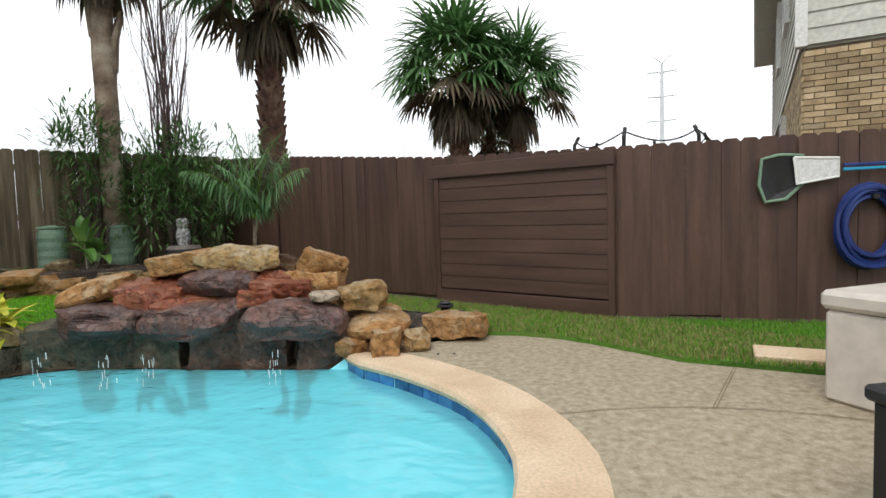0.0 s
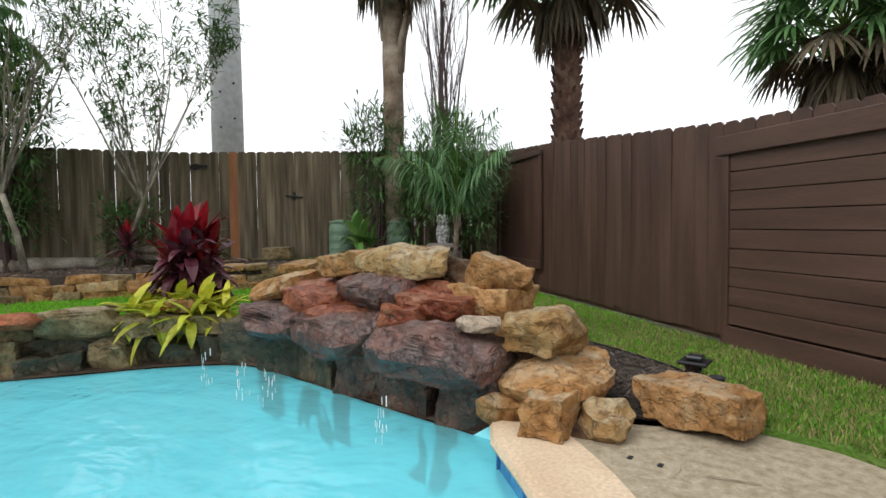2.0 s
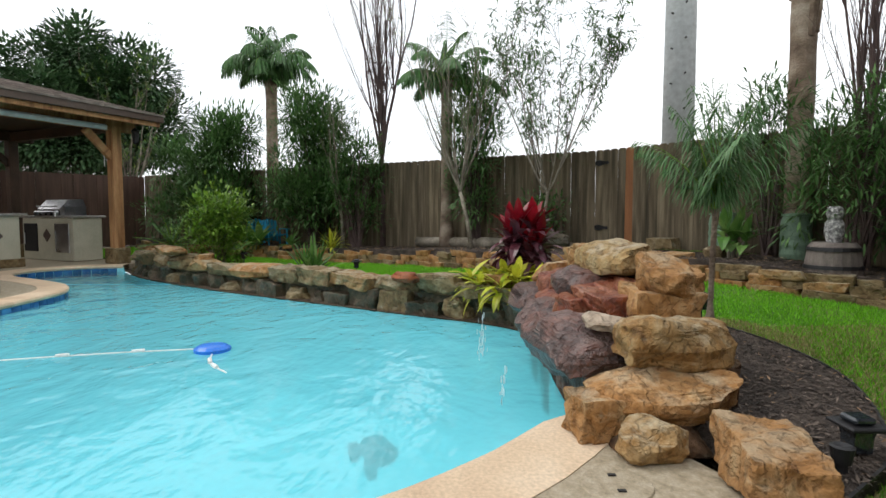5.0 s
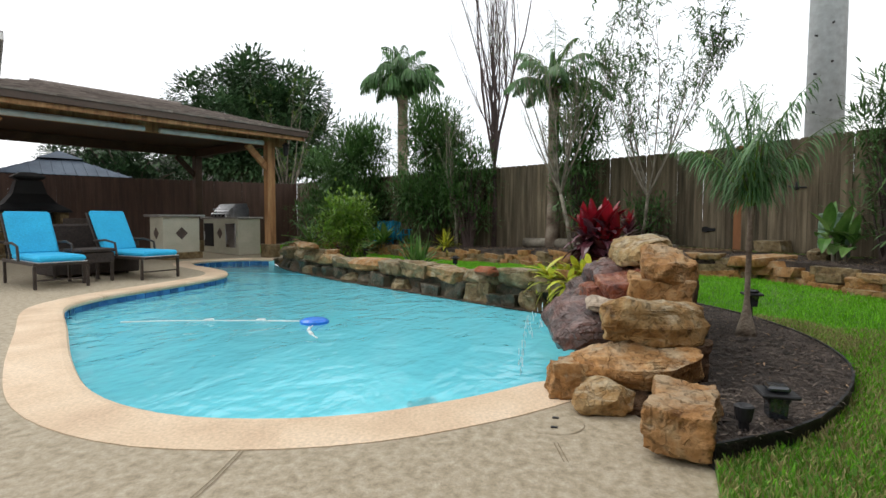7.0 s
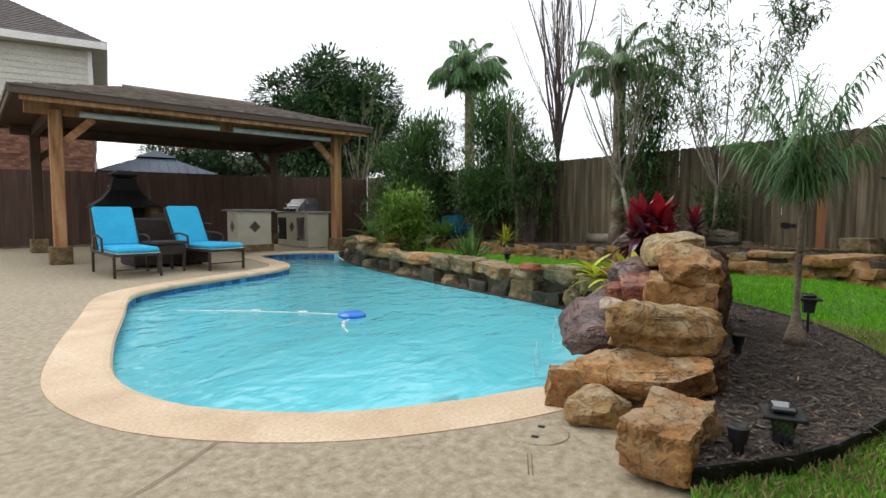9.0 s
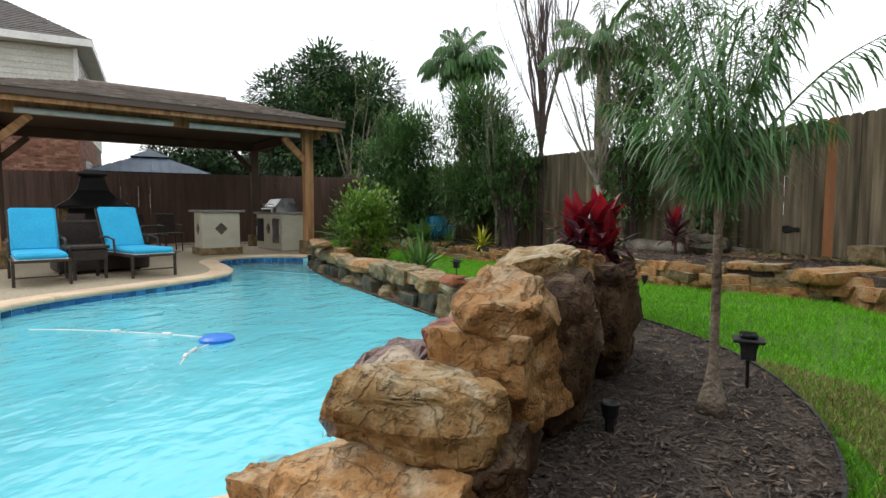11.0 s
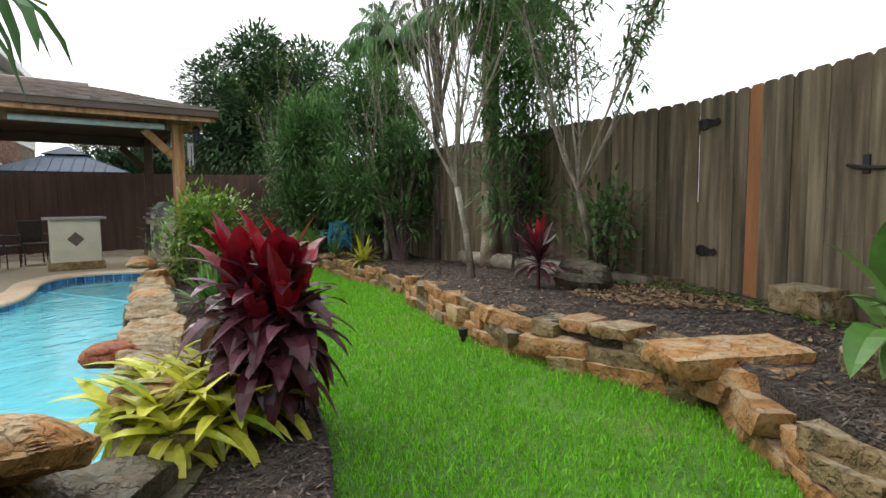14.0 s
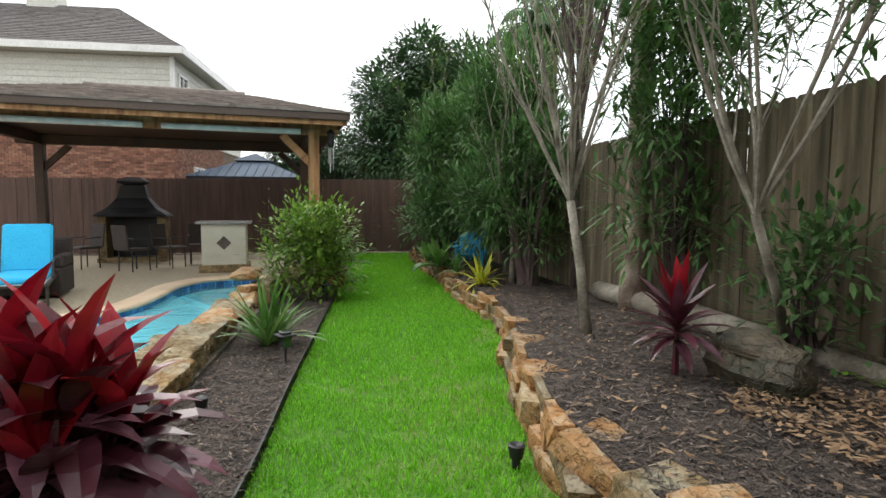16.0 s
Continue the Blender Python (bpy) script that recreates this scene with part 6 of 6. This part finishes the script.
def lantern(x, y, z=0.07, size=0.8):
    t = thing("solar_path_light", pose(x, y, z) @ Matrix.Scale(size, 4), "black solar path lantern in the mulch bed", "path light", "solar path lights")
    part("stake", Acc().tube([(0, 0, -0.05), (0, 0, 0.2)], 0.011, 6), "black", t)
    hd = Acc()
    for k in range(4):
        c, s = math.cos(k * PI / 2 + 0.785), math.sin(k * PI / 2 + 0.785)
        hd.tube([(c * 0.03, s * 0.03, 0.2), (c * 0.07, s * 0.07, 0.31)], 0.005, 4)
        c2, s2 = math.cos((k + 1) * PI / 2 + 0.785), math.sin((k + 1) * PI / 2 + 0.785)
        hd.tube([(c * 0.03, s * 0.03, 0.2), (c2 * 0.07, s2 * 0.07, 0.31)], 0.003, 4)
    part("cage", hd, "black", t)
    a = Acc()
    a.v = [(-.04, -.04, .2), (.04, -.04, .2), (.04, .04, .2), (-.04, .04, .2), (-.045, -.045, .305), (.045, -.045, .305), (.045, .045, .305), (-.045, .045, .305)]
    a.f = [(0, 1, 5, 4), (1, 2, 6, 5), (2, 3, 7, 6), (3, 0, 4, 7)]
    part("lens", a, "window", t, "dark glass lens")
    a = Acc(); a.box((0, 0, 0.318), (0.17, 0.17, 0.02), bev=0.006); cp_ = part("cap", a, "black", t)
    a = Acc(); a.box((0, 0, 0.345), (0.1, 0.1, 0.03), bev=0.01); part("solar_panel", a, "window", cp_)


for x, y, z, k in ((-0.14, 5.31, -0.06, 0.86), (-2.5, 5.84, 0.07, 0.86), (-4.5, 4.6, 0.07, 0.8), (-6.05, 2.5, 0.07, 0.8), (-7.75, 0.25, 0.07, 0.8)):
    lantern(x, y, z, k)
for x, y, z in ((-5.16, 3.2, 0.09), (-5.95, 4.95, 0.03), (0.0, 5.15, 0.07), (-1.6, 5.3, 0.09)):
    st = thing("ground_spotlight", pose(x, y, z), "small black ground spotlight in the garden", "spotlight", "ground spotlights")
    part("stem", Acc().tube([(0, 0, -0.03), (0, 0, 0.07)], 0.02, 8), "black", st)
    part("lamp_head", lathe([(0, 0.06), (0.03, 0.06), (0.04, 0.12), (0.03, 0.125), (0, 0.115)], 14), "black", st)
br = thing("bed_boulder", pose(-7.15, 5.58, 0.3), "grey mossy boulder in the raised bed", "boulder")
rock(br, (0, 0, 0.1), (0.62, 0.46, 0.36), (0, 0, 70), "rock_algae", 95, "stone", block=0.4)
b2 = thing("bed_boulder", pose(-5.3, 7.35, 0.3), "flat grey boulder in the raised bed", "boulder")
rock(b2, (0, 0, 0.05), (0.5, 0.3, 0.2), (0, 0, -30), "rock_moss", 96, "stone", block=0.5)
b3 = thing("bed_block", pose(-6.6, 7.2, 0.3, 0, 0, -140), "square-cut grey sandstone block by the weathered fence", "stone block")
rock(b3, (0, 0, 0.1), (0.46, 0.28, 0.2), (0, 0, 0), "rock_moss", 97, "stone", sub=2)
lg = thing("fallen_log", pose(-8.6, 4.6, 0.36, 0, 0, 58), "grey log lying along the weathered fence", "log")
part("log", Acc().tube([(-1.6, 0, 0), (0, 0.04, 0.02), (1.7, 0, 0)], [0.1, 0.11, 0.08], 10), "bark_grey", lg, smooth=True)

# wind chime and hanging lantern at the patio
wc_ = thing("wind_chime", local(-0.42, -0.9, 2.92), "metal wind chime hanging from the patio eave", "wind chime")
part("cord", Acc().tube([(0, 0, 0), (0, 0, -0.35)], 0.004, 4), "black", wc_)
for k in range(5):
    c, s = math.cos(k * 1.256) * 0.05, math.sin(k * 1.256) * 0.05
    part("tube", Acc().tube([(c, s, -0.36), (c, s, -0.7 - 0.04 * k)], 0.012, 8), "stainless", wc_)
hl = thing("hanging_lantern", local(-0.3, 0.25, 2.92), "black lantern hanging by the patio post", "lantern")
part("chain", Acc().tube([(0, 0, 0), (0, 0, -0.12)], 0.006, 4), "black", hl)
part("lantern_body", lathe([(0, -0.12), (0.06, -0.16), (0.09, -0.2), (0.07, -0.22), (0.06, -0.42), (0.03, -0.46), (0, -0.46)], 8), "black", hl)

# ---------- beyond the fences ----------
pl = thing("steel_monopole", pose(-12.9, 10.1, -0.1), "tall pale grey galvanised steel utility pole", "utility pole")
part("shaft", Acc().tube([(0, 0, 0), (0, 0, 12), (0, 0, 26)], [0.42, 0.36, 0.28], 24), "steelwhite", pl, smooth=True)
for i in range(10):
    for s in (0.1, 0.9):
        a = Acc(); a.tube([(0.38 * math.cos(-1 + s), 0.38 * math.sin(-1 + s), 2.6 + i * 0.9 + s * 0.3), (0.46 * math.cos(-1 + s), 0.46 * math.sin(-1 + s), 2.6 + i * 0.9 + s * 0.3)], 0.025, 6)
        part("step_bolt", a, "black", pl)


def pylon(x, y, h, label):
    t = thing("transmission_pole", pose(x, y, 0), label, "utility pole")
    part("pole", Acc().tube([(0, 0, 0), (0, 0, h)], [0.5, 0.22], 8), "steelwhite", t)
    ang = math.atan2(y, x) + PI / 2
    for k in range(3):
        z = h * (0.62 + 0.16 * k)
        a = Acc()
        for s in (-1, 1):
            a.tube([(0, 0, z), (s * 2.0 * math.cos(ang), s * 2.0 * math.sin(ang), z + 0.15), (s * 2.3 * math.cos(ang), s * 2.3 * math.sin(ang), z - 0.2)], [0.14, 0.1, 0.12], 5)
        part("cross_arm", a, "steelwhite", t)
    a = Acc()
    for s in (-1, 1):
        a.tube([(0, 0, h), (s * 1.4 * math.cos(ang), s * 1.4 * math.sin(ang), h + 1.2)], 0.08, 5)
    part("top_arm", a, "steelwhite", t)


pylon(32.0, 92.0, 24.5, "distant grey transmission pole with cross arms")
pylon(-105, -75, 34, "distant transmission pole beyond the patio roof")

HC = math.degrees(math.atan2(-10.0, 14.0))


def courses(acc, x0, x1, z0, z1, y, ln_=0.21, hh=0.07, seed=1, holes=()):
    """Brick courses on a wall plane y, as joined boxes."""
    r = random.Random(seed)
    z, k = z0, 0
    while z + hh < z1:
        x = x0 - (ln_ / 2 if k % 2 else 0)
        while x < x1:
            a0, a1 = max(x, x0), min(x + ln_, x1)
            if a1 - a0 > 0.03 and not any(h[0] < (a0 + a1) / 2 < h[1] and h[2] < z + hh / 2 < h[3] for h in holes):
                acc.box(((a0 + a1) / 2, y - r.uniform(0, 0.006), z + hh / 2), (a1 - a0 - 0.01, 0.03, hh - 0.01))
            x += ln_
        z += hh
        k += 1


def window(par, x, z, w_, h_, y=-0.05, at=None):
    t = new("window")
    t.parent = par
    if at is not None:
        t.matrix_basis = at
    a = Acc()
    for c, s in (((x, y, z - h_ / 2), (w_ + 0.1, 0.08, 0.06)), ((x, y, z + h_ / 2), (w_ + 0.1, 0.08, 0.06)), ((x - w_ / 2, y, z), (0.06, 0.08, h_ - 0.07)), ((x + w_ / 2, y, z), (0.06, 0.08, h_ - 0.07)), ((x, y, z), (0.04, 0.06, h_ - 0.07))):
        a.box(c, s)
    part("window_frame", a, "white", t)
    a = Acc(); a.box((x, y + 0.03, z), (w_, 0.02, h_)); part("pane", a, "window", t)


def house(m_, Wd, Dp, zb, zt, brick, label, zr, seed, side=-1, hip=3.5, overh=0.5, brick_len=6.0, wins=(), swins=(), name="house", lower=0.0):
    """Origin at the near corner; the front runs along +x, the depth along +y."""
    t = thing(name, m_, label, "house")
    a = Acc(); a.box((Wd / 2, Dp / 2 + 0.02, zb / 2 + lower), (Wd - 0.04, Dp - 0.04, zb)); part("wall", a, "mortar", t, "mortar-coloured lower wall")
    a = Acc(); a.box((Wd / 2, Dp / 2 + 0.02, (zb + zt) / 2), (Wd - 0.02, Dp - 0.02, zt - zb)); part("upper_wall", a, "siding", t)
    br_ = Acc()
    courses(br_, 0, brick_len, 1.2, zb, -0.0, seed=seed)
    b2_ = Acc()
    courses(b2_, 0, min(Dp, 6), 1.2, zb, 0.0, seed=seed + 1)
    br_.add(b2_.v, b2_.f, Matrix(((0, 1, 0, 0), (1, 0, 0, 0), (0, 0, 1, 0), (0, 0, 0, 1))))
    part("brickwork", br_, brick, t, kind="stuff")
    z = zb + 0.02
    i = 0
    while z < zt - 0.05:
        a = Acc()
        a.box((0, 0, 0), (Wd, 0.025, 0.19), pose(Wd / 2, -0.01, z + 0.1, -6, 0, 0))
        part("siding_board", a, "siding", t)
        a = Acc()
        a.box((0, 0, 0), (0.025, Dp, 0.19), pose(-0.01, Dp / 2, z + 0.1, 0, 6, 0))
        part("siding_board", a, "siding", t)
        z += 0.185
        i += 1
    a = Acc(); a.box((-0.03, -0.03, (zb + zt) / 2), (0.12, 0.12, zt - zb)); part("corner_board", a, "white", t)
    o_ = overh
    a = Acc(); a.box((Wd / 2, Dp / 2, zt + 0.02), (Wd + 2 * o_ - 0.04, Dp + 2 * o_ - 0.04, 0.04)); part("soffit", a, "siding", t)
    for c, s in (((Wd / 2, -o_, zt + 0.1), (Wd + 2 * o_, 0.05, 0.22)), ((-o_, Dp / 2, zt + 0.1), (0.05, Dp + 2 * o_ - 0.06, 0.22))):
        a = Acc(); a.box(c, s); part("fascia", a, "white", t)
    a = Acc()
    A_, B_, C_, D_ = (-o_, -o_, zt + 0.2), (Wd + o_, -o_, zt + 0.2), (Wd + o_, Dp + o_, zt + 0.2), (-o_, Dp + o_, zt + 0.2)
    R0, R1 = (hip, Dp / 2, zr), (Wd - hip, Dp / 2, zr)
    slope(a, A_, B_, R0, R1, 26)
    slope(a, D_, A_, R0, R0, 26)
    slope(a, B_, C_, R1, R1, 10)
    slope(a, C_, D_, R1, R0, 10)
    part("roof", a, "housebrown", t)
    for w_ in wins:
        window(t, *w_)
    for w_ in swins:
        window(t, *w_, at=pose(0, 0, 0, 0, 0, 90) @ Matrix.Diagonal((1, -1, 1, 1)))
    return t


# local frame: +x to the left as seen from the garden, +y away
FX = Matrix(((0.814, -0.581, 0, -9.8), (-0.581, -0.814, 0, -12.6), (0, 0, 1, 0), (0, 0, 0, 1)))
h2 = house(FX, 13, 9, 3.65, 6.1, "brick_red", "two-storey beige-sided house with a red brick ground floor", 9.0, 5, wins=(), swins=((0.9, 5.0, 0.8, 1.3), (2.5, 2.0, 1.2, 1.4)))
h2.matrix_basis = FX
a = Acc(); a.box((6.0, 4.5, 8.6), (1.0, 0.9, 2.6), bev=0.02); part("chimney", a, "siding", h2)
FX1 = pose(4.05, 7.1, 0) @ Matrix(((1.0, 0.46, 0, 0), (-0.06, 0.89, 0, 0), (0, 0, 1, 0), (0, 0, 0, 1)))
h1 = house(pose(4.05, 7.1, 0, 0, 0, -27), 9, 12.5, 2.85, 5.5, "brick_tan", "two-storey house with tan brick and pale siding beyond the fence", 8.0, 9, swins=((3.2, 4.6, 0.9, 1.3), (6.5, 4.6, 0.9, 1.3), (4.0, 1.9, 0.9, 1.3)))

gz = thing("metal_roof_gazebo", pose(-12.95, -13.55, 0, 0, 0, HC) @ Matrix.Diagonal((0.88, 0.88, 1, 1)), "neighbour's gazebo with a blue-grey metal hip roof", "gazebo")
for z0, z1, r0_, r1_, nm in ((2.35, 2.95, 2.2, 0.6, "roof"), (3.0, 3.3, 0.75, 0.05, "top_roof")):
    a = Acc()
    a.v = [(-r0_, -r0_, z0), (r0_, -r0_, z0), (r0_, r0_, z0), (-r0_, r0_, z0), (-r1_, -r1_, z1), (r1_, -r1_, z1), (r1_, r1_, z1), (-r1_, r1_, z1)]
    a.f = [(0, 1, 5, 4), (1, 2, 6, 5), (2, 3, 7, 6), (3, 0, 4, 7), (4, 5, 6, 7), (3, 2, 1, 0)]
    rf = part(nm, a, "metalroof", gz)
    if nm == "roof":
        sm_ = Acc()
        for k in range(13):
            x = -2.1 + k * 0.35
            f_ = max(0.0, (abs(x) - 0.6) / 1.6)
            yt = -0.6 - 1.6 * f_
            zt_ = 2.95 - 0.6 * f_
            for rz_ in (0, 90, 180, 270):
                b_ = Acc(); b_.tube([(x, -2.2, 2.37), (x, yt, zt_ + 0.02)], 0.02, 4)
                sm_.add(b_.v, b_.f, pose(0, 0, 0, 0, 0, rz_))
        part("standing_seams", sm_, "metalroof", rf)
a = Acc(); a.box((0, 0, 2.3), (4.3, 4.3, 0.12)); part("frame", a, "black", gz)
for x in (-2, 2):
    for y in (-2, 2):
        a = Acc(); a.box((x, y, 1.15), (0.12, 0.12, 2.3)); part("post", a, "black", gz)
for (x, y, h, wd_) in ((-24, -18, 38, 9), (12, 45, 0, 9)):
    fh = thing("far_house", pose(x, y, 0, 0, 0, h), "distant single-storey house with a brown roof", "house")
    a = Acc(); a.box((0, 0, 1.4), (wd_, 7, 2.8)); part("wall", a, "siding", fh)
    a = Acc(); slope(a, (-wd_ / 2 - .4, -3.9, 2.8), (wd_ / 2 + .4, -3.9, 2.8), (-wd_ / 2 + 2, 0, 4.3), (wd_ / 2 - 2, 0, 4.3), 12)
    slope(a, (wd_ / 2 + .4, 3.9, 2.8), (-wd_ / 2 - .4, 3.9, 2.8), (wd_ / 2 - 2, 0, 4.3), (-wd_ / 2 + 2, 0, 4.3), 12)
    slope(a, (-wd_ / 2 - .4, 3.9, 2.8), (-wd_ / 2 - .4, -3.9, 2.8), (-wd_ / 2 + 2, 0, 4.3), (-wd_ / 2 + 2, 0, 4.3), 12)
    slope(a, (wd_ / 2 + .4, -3.9, 2.8), (wd_ / 2 + .4, 3.9, 2.8), (wd_ / 2 - 2, 0, 4.3), (wd_ / 2 - 2, 0, 4.3), 12)
    part("roof", a, "housebrown", fh)
    window(fh, 0, 1.7, 1.4, 1.2, y=-3.55)
tp = thing("trampoline", pose(5.1, 16.5, 0), "trampoline with a dark safety net beyond the fence", "trampoline")
part("frame_ring", Acc().tube([(1.9 * math.cos(k * PI / 12), 1.9 * math.sin(k * PI / 12), 0.9) for k in range(25)], 0.04, 5), "black", tp)
for k in range(6):
    c, s = math.cos(k * PI / 3) * 1.9, math.sin(k * PI / 3) * 1.9
    part("net_pole", Acc().tube([(c, s, 0), (c, s, 2.9), (c * 0.93, s * 0.93, 3.15)], 0.05, 6), "black", tp)
rope = []
for k in range(73):
    th = k * PI / 36
    rope.append((1.85 * math.cos(th), 1.85 * math.sin(th), 3.05 - 0.3 * abs(math.sin(3 * th))))
part("net_top_cord", Acc().tube(rope, 0.02, 4), "black", tp)

# ---------- water streams ----------
ws = thing("water_streams", pose(0, 0, 0), "thin streams of water falling from the rock ledges", "waterfall")
r = random.Random(77)
for x, y in ((-3.0, 4.1), (-2.48, 4.06), (-2.15, 4.04), (-1.3, 4.1)):
    a = Acc()
    for k in range(14):
        xx, yy = x + r.gauss(0, 0.03), y + r.gauss(0, 0.015)
        z0 = r.uniform(WATER_Z + 0.02, 0.14)
        a.tube([(xx, yy, z0), (xx + r.uniform(-0.004, 0.004), yy, z0 - r.uniform(0.015, 0.06))], r.uniform(0.0015, 0.0035), 4)
    part("stream", a, "foam", ws, kind="stuff")


# ---------- grass, chips, litter ----------
def scatter(name, poly, z, n, material, label, seed, kind_, density=None):
    rs = np.random.RandomState(seed)
    P = np.array(poly)
    lo, hi = P.min(0), P.max(0)
    pts = lo + rs.rand(n * 3, 2) * (hi - lo)
    x, y = pts[:, 0], pts[:, 1]
    ins = np.zeros(len(pts), bool)
    for i in range(len(P)):
        x1, y1 = P[i]
        x2, y2 = P[i - 1]
        if y1 == y2:
            continue
        c = ((y1 > y) != (y2 > y)) & (x < (x2 - x1) * (y - y1) / (y2 - y1) + x1)
        ins ^= c
    if density:
        ins &= rs.rand(len(pts)) < density(x, y)
    pts = pts[ins][:n]
    k = len(pts)
    az = rs.rand(k) * 2 * PI
    if kind_ == "grass":
        h = 0.02 + 0.028 * rs.rand(k)
        w_ = 0.0022 + 0.0022 * rs.rand(k)
        lean = 0.008 + 0.024 * rs.rand(k)
        az2 = rs.rand(k) * 2 * PI
        b = np.c_[pts, z + rise(pts[:, 0], pts[:, 1])]
        s = np.c_[np.cos(az), np.sin(az), np.zeros(k)] * w_[:, None]
        mid = b + np.c_[np.cos(az2) * lean * 0.35, np.sin(az2) * lean * 0.35, h * 0.6]
        tip = b + np.c_[np.cos(az2) * lean, np.sin(az2) * lean, h]
        V = np.stack([b - s, b + s, mid + s * 0.8, mid - s * 0.8, tip], 1).reshape(-1, 3)
        o = np.arange(k)[:, None] * 5
        F4 = (o + np.array([[0, 1, 2, 3]])).tolist()
        F3 = (o + np.array([[3, 2, 4]])).tolist()
        F = F4 + F3
    else:
        L_ = 0.009 + 0.028 * rs.rand(k) ** 2
        w_ = 0.003 + 0.004 * rs.rand(k)
        zz = z + 0.004 + 0.014 * rs.rand(k)
        if kind_ == "leaves":
            L_, w_ = 0.01 + 0.03 * rs.rand(k) ** 2, 0.005 + 0.009 * rs.rand(k)
        d = np.c_[np.cos(az), np.sin(az), 0.7 * (rs.rand(k) - 0.5)] * L_[:, None]
        s = np.c_[-np.sin(az), np.cos(az), 0.8 * (rs.rand(k) - 0.5)] * w_[:, None]
        b = np.c_[pts, zz + rise(pts[:, 0], pts[:, 1])]
        V = np.stack([b - d, b - s, b + d, b + s], 1).reshape(-1, 3)
        F = (np.arange(k)[:, None] * 4 + np.array([[0, 1, 2, 3]])).tolist()
    me = bpy.data.meshes.new(name)
    me.from_pydata(V.tolist(), [], F)
    me.materials.append(M[material])
    return part(name, me, None, None, label, kind="stuff")


def worn(x, y):
    """Less grass by the deck and along the bed edging."""
    q = np.abs(np.sin(x * 1.7 + 1.0) * np.cos(y * 1.3) + 0.4 * np.sin(3.1 * x + 2 * y))
    return np.where(x > -2.2, 0.75 + 0.4 * q, np.where(q < 0.1, 0.5, 1.0))


def lush(x, y):
    return worn(x, y) / (1 + np.exp((x + 0.9 + 0.5 * np.sin(3 * y)) * 1.8))


def tired(x, y):
    return worn(x, y) / (1 + np.exp(-(x + 0.9 + 0.5 * np.sin(3 * y)) * 1.8))


scatter("grass_blades", lawn_poly, 0.03, 430000, "grass", "short bright green lawn grass", 1, "grass", lush)
scatter("thin_grass_blades", lawn_poly, 0.03, 430000, "grass_dull", "thinner dull green grass by the brown fence", 8, "grass", tired)
scatter("dry_grass_blades", DECK_EDGE[:6] + [(3.4, 3.9), (1.45, 5.45), (-2.6, 8.3), (-2.8, 6.2), (-1.9, 6.3), (-1.05, 6.0), (-0.2, 5.5)], 0.03, 34000, "drygrass", "straw-coloured dormant grass by the brown fence", 2, "grass")
scatter("mulch_chips", isl_poly, 0.09, 70000, "chips", "dark shredded bark mulch", 3, "chips")
scatter("bed_mulch_chips", bed_poly, 0.3, 110000, "chips", "shredded bark mulch in the raised bed", 4, "chips")
scatter("leaf_litter", isl_poly, 0.1, 1800, "litter", "pale shredded leaves on the mulch", 7, "chips")
scatter("leaf_litter", bed_poly, 0.31, 4500, "litter", "dry brown leaves on the raised bed", 5, "leaves")
scatter("creeping_weeds", [(-8.0, 6.1), (-7.5, 6.55), (-5.6, 8.1), (-5.4, 7.8), (-6.8, 6.7), (-7.7, 5.8)], 0.31, 1500, "bush", "low creeping weeds by the gate", 6, "leaves")
scatter("dead_plant_debris", [(-7.3, 6.0), (-6.9, 6.7), (-6.4, 6.9), (-6.35, 6.1), (-6.6, 5.6), (-7.1, 5.5)], 0.325, 1300, "litter", "clump of dry tan dead leaves and stems in the raised bed", 9, "leaves")
scatter("dry_straw_patch", [(-3.4, 5.85), (-2.9, 6.45), (-2.2, 6.5), (-1.7, 6.25), (-2.6, 6.05)], 0.04, 2600, "drygrass", "straw-coloured bare patch beside the bed edging", 10, "grass")

# kick board, gate latch along the weathered fence
kb = thing("kick_board", pose(0, 0, 0), "weathered horizontal board along the foot of the back fence", "fence board")
a = Acc()
bx, by, bh = along(FENCE_B, 6.2)
a.box((0, -0.03, 0), (2.6, 0.03, 0.2), bev=0.005)
part("board", a, "greyfence", kb, at=pose(bx, by, 0.4, 0, 0, bh) @ pose(0, 0.07, 0))
lx, ly, lh = along(FENCE_B, 3.2)
gl_ = tagged(new("gate_latch"), "small black iron latch")
gl_.parent = fb
gl_.matrix_basis = pose(lx, ly, 1.42, 0, 0, lh)
part("latch_bar", Acc().tube([(-0.14, 0.03, -0.01), (0.02, 0.035, 0.0), (0.12, 0.03, 0.02)], 0.012, 6), "black", gl_)
part("latch_plate", Acc().box((0, 0.018, 0.02), (0.05, 0.014, 0.12), bev=0.004), "black", gl_)
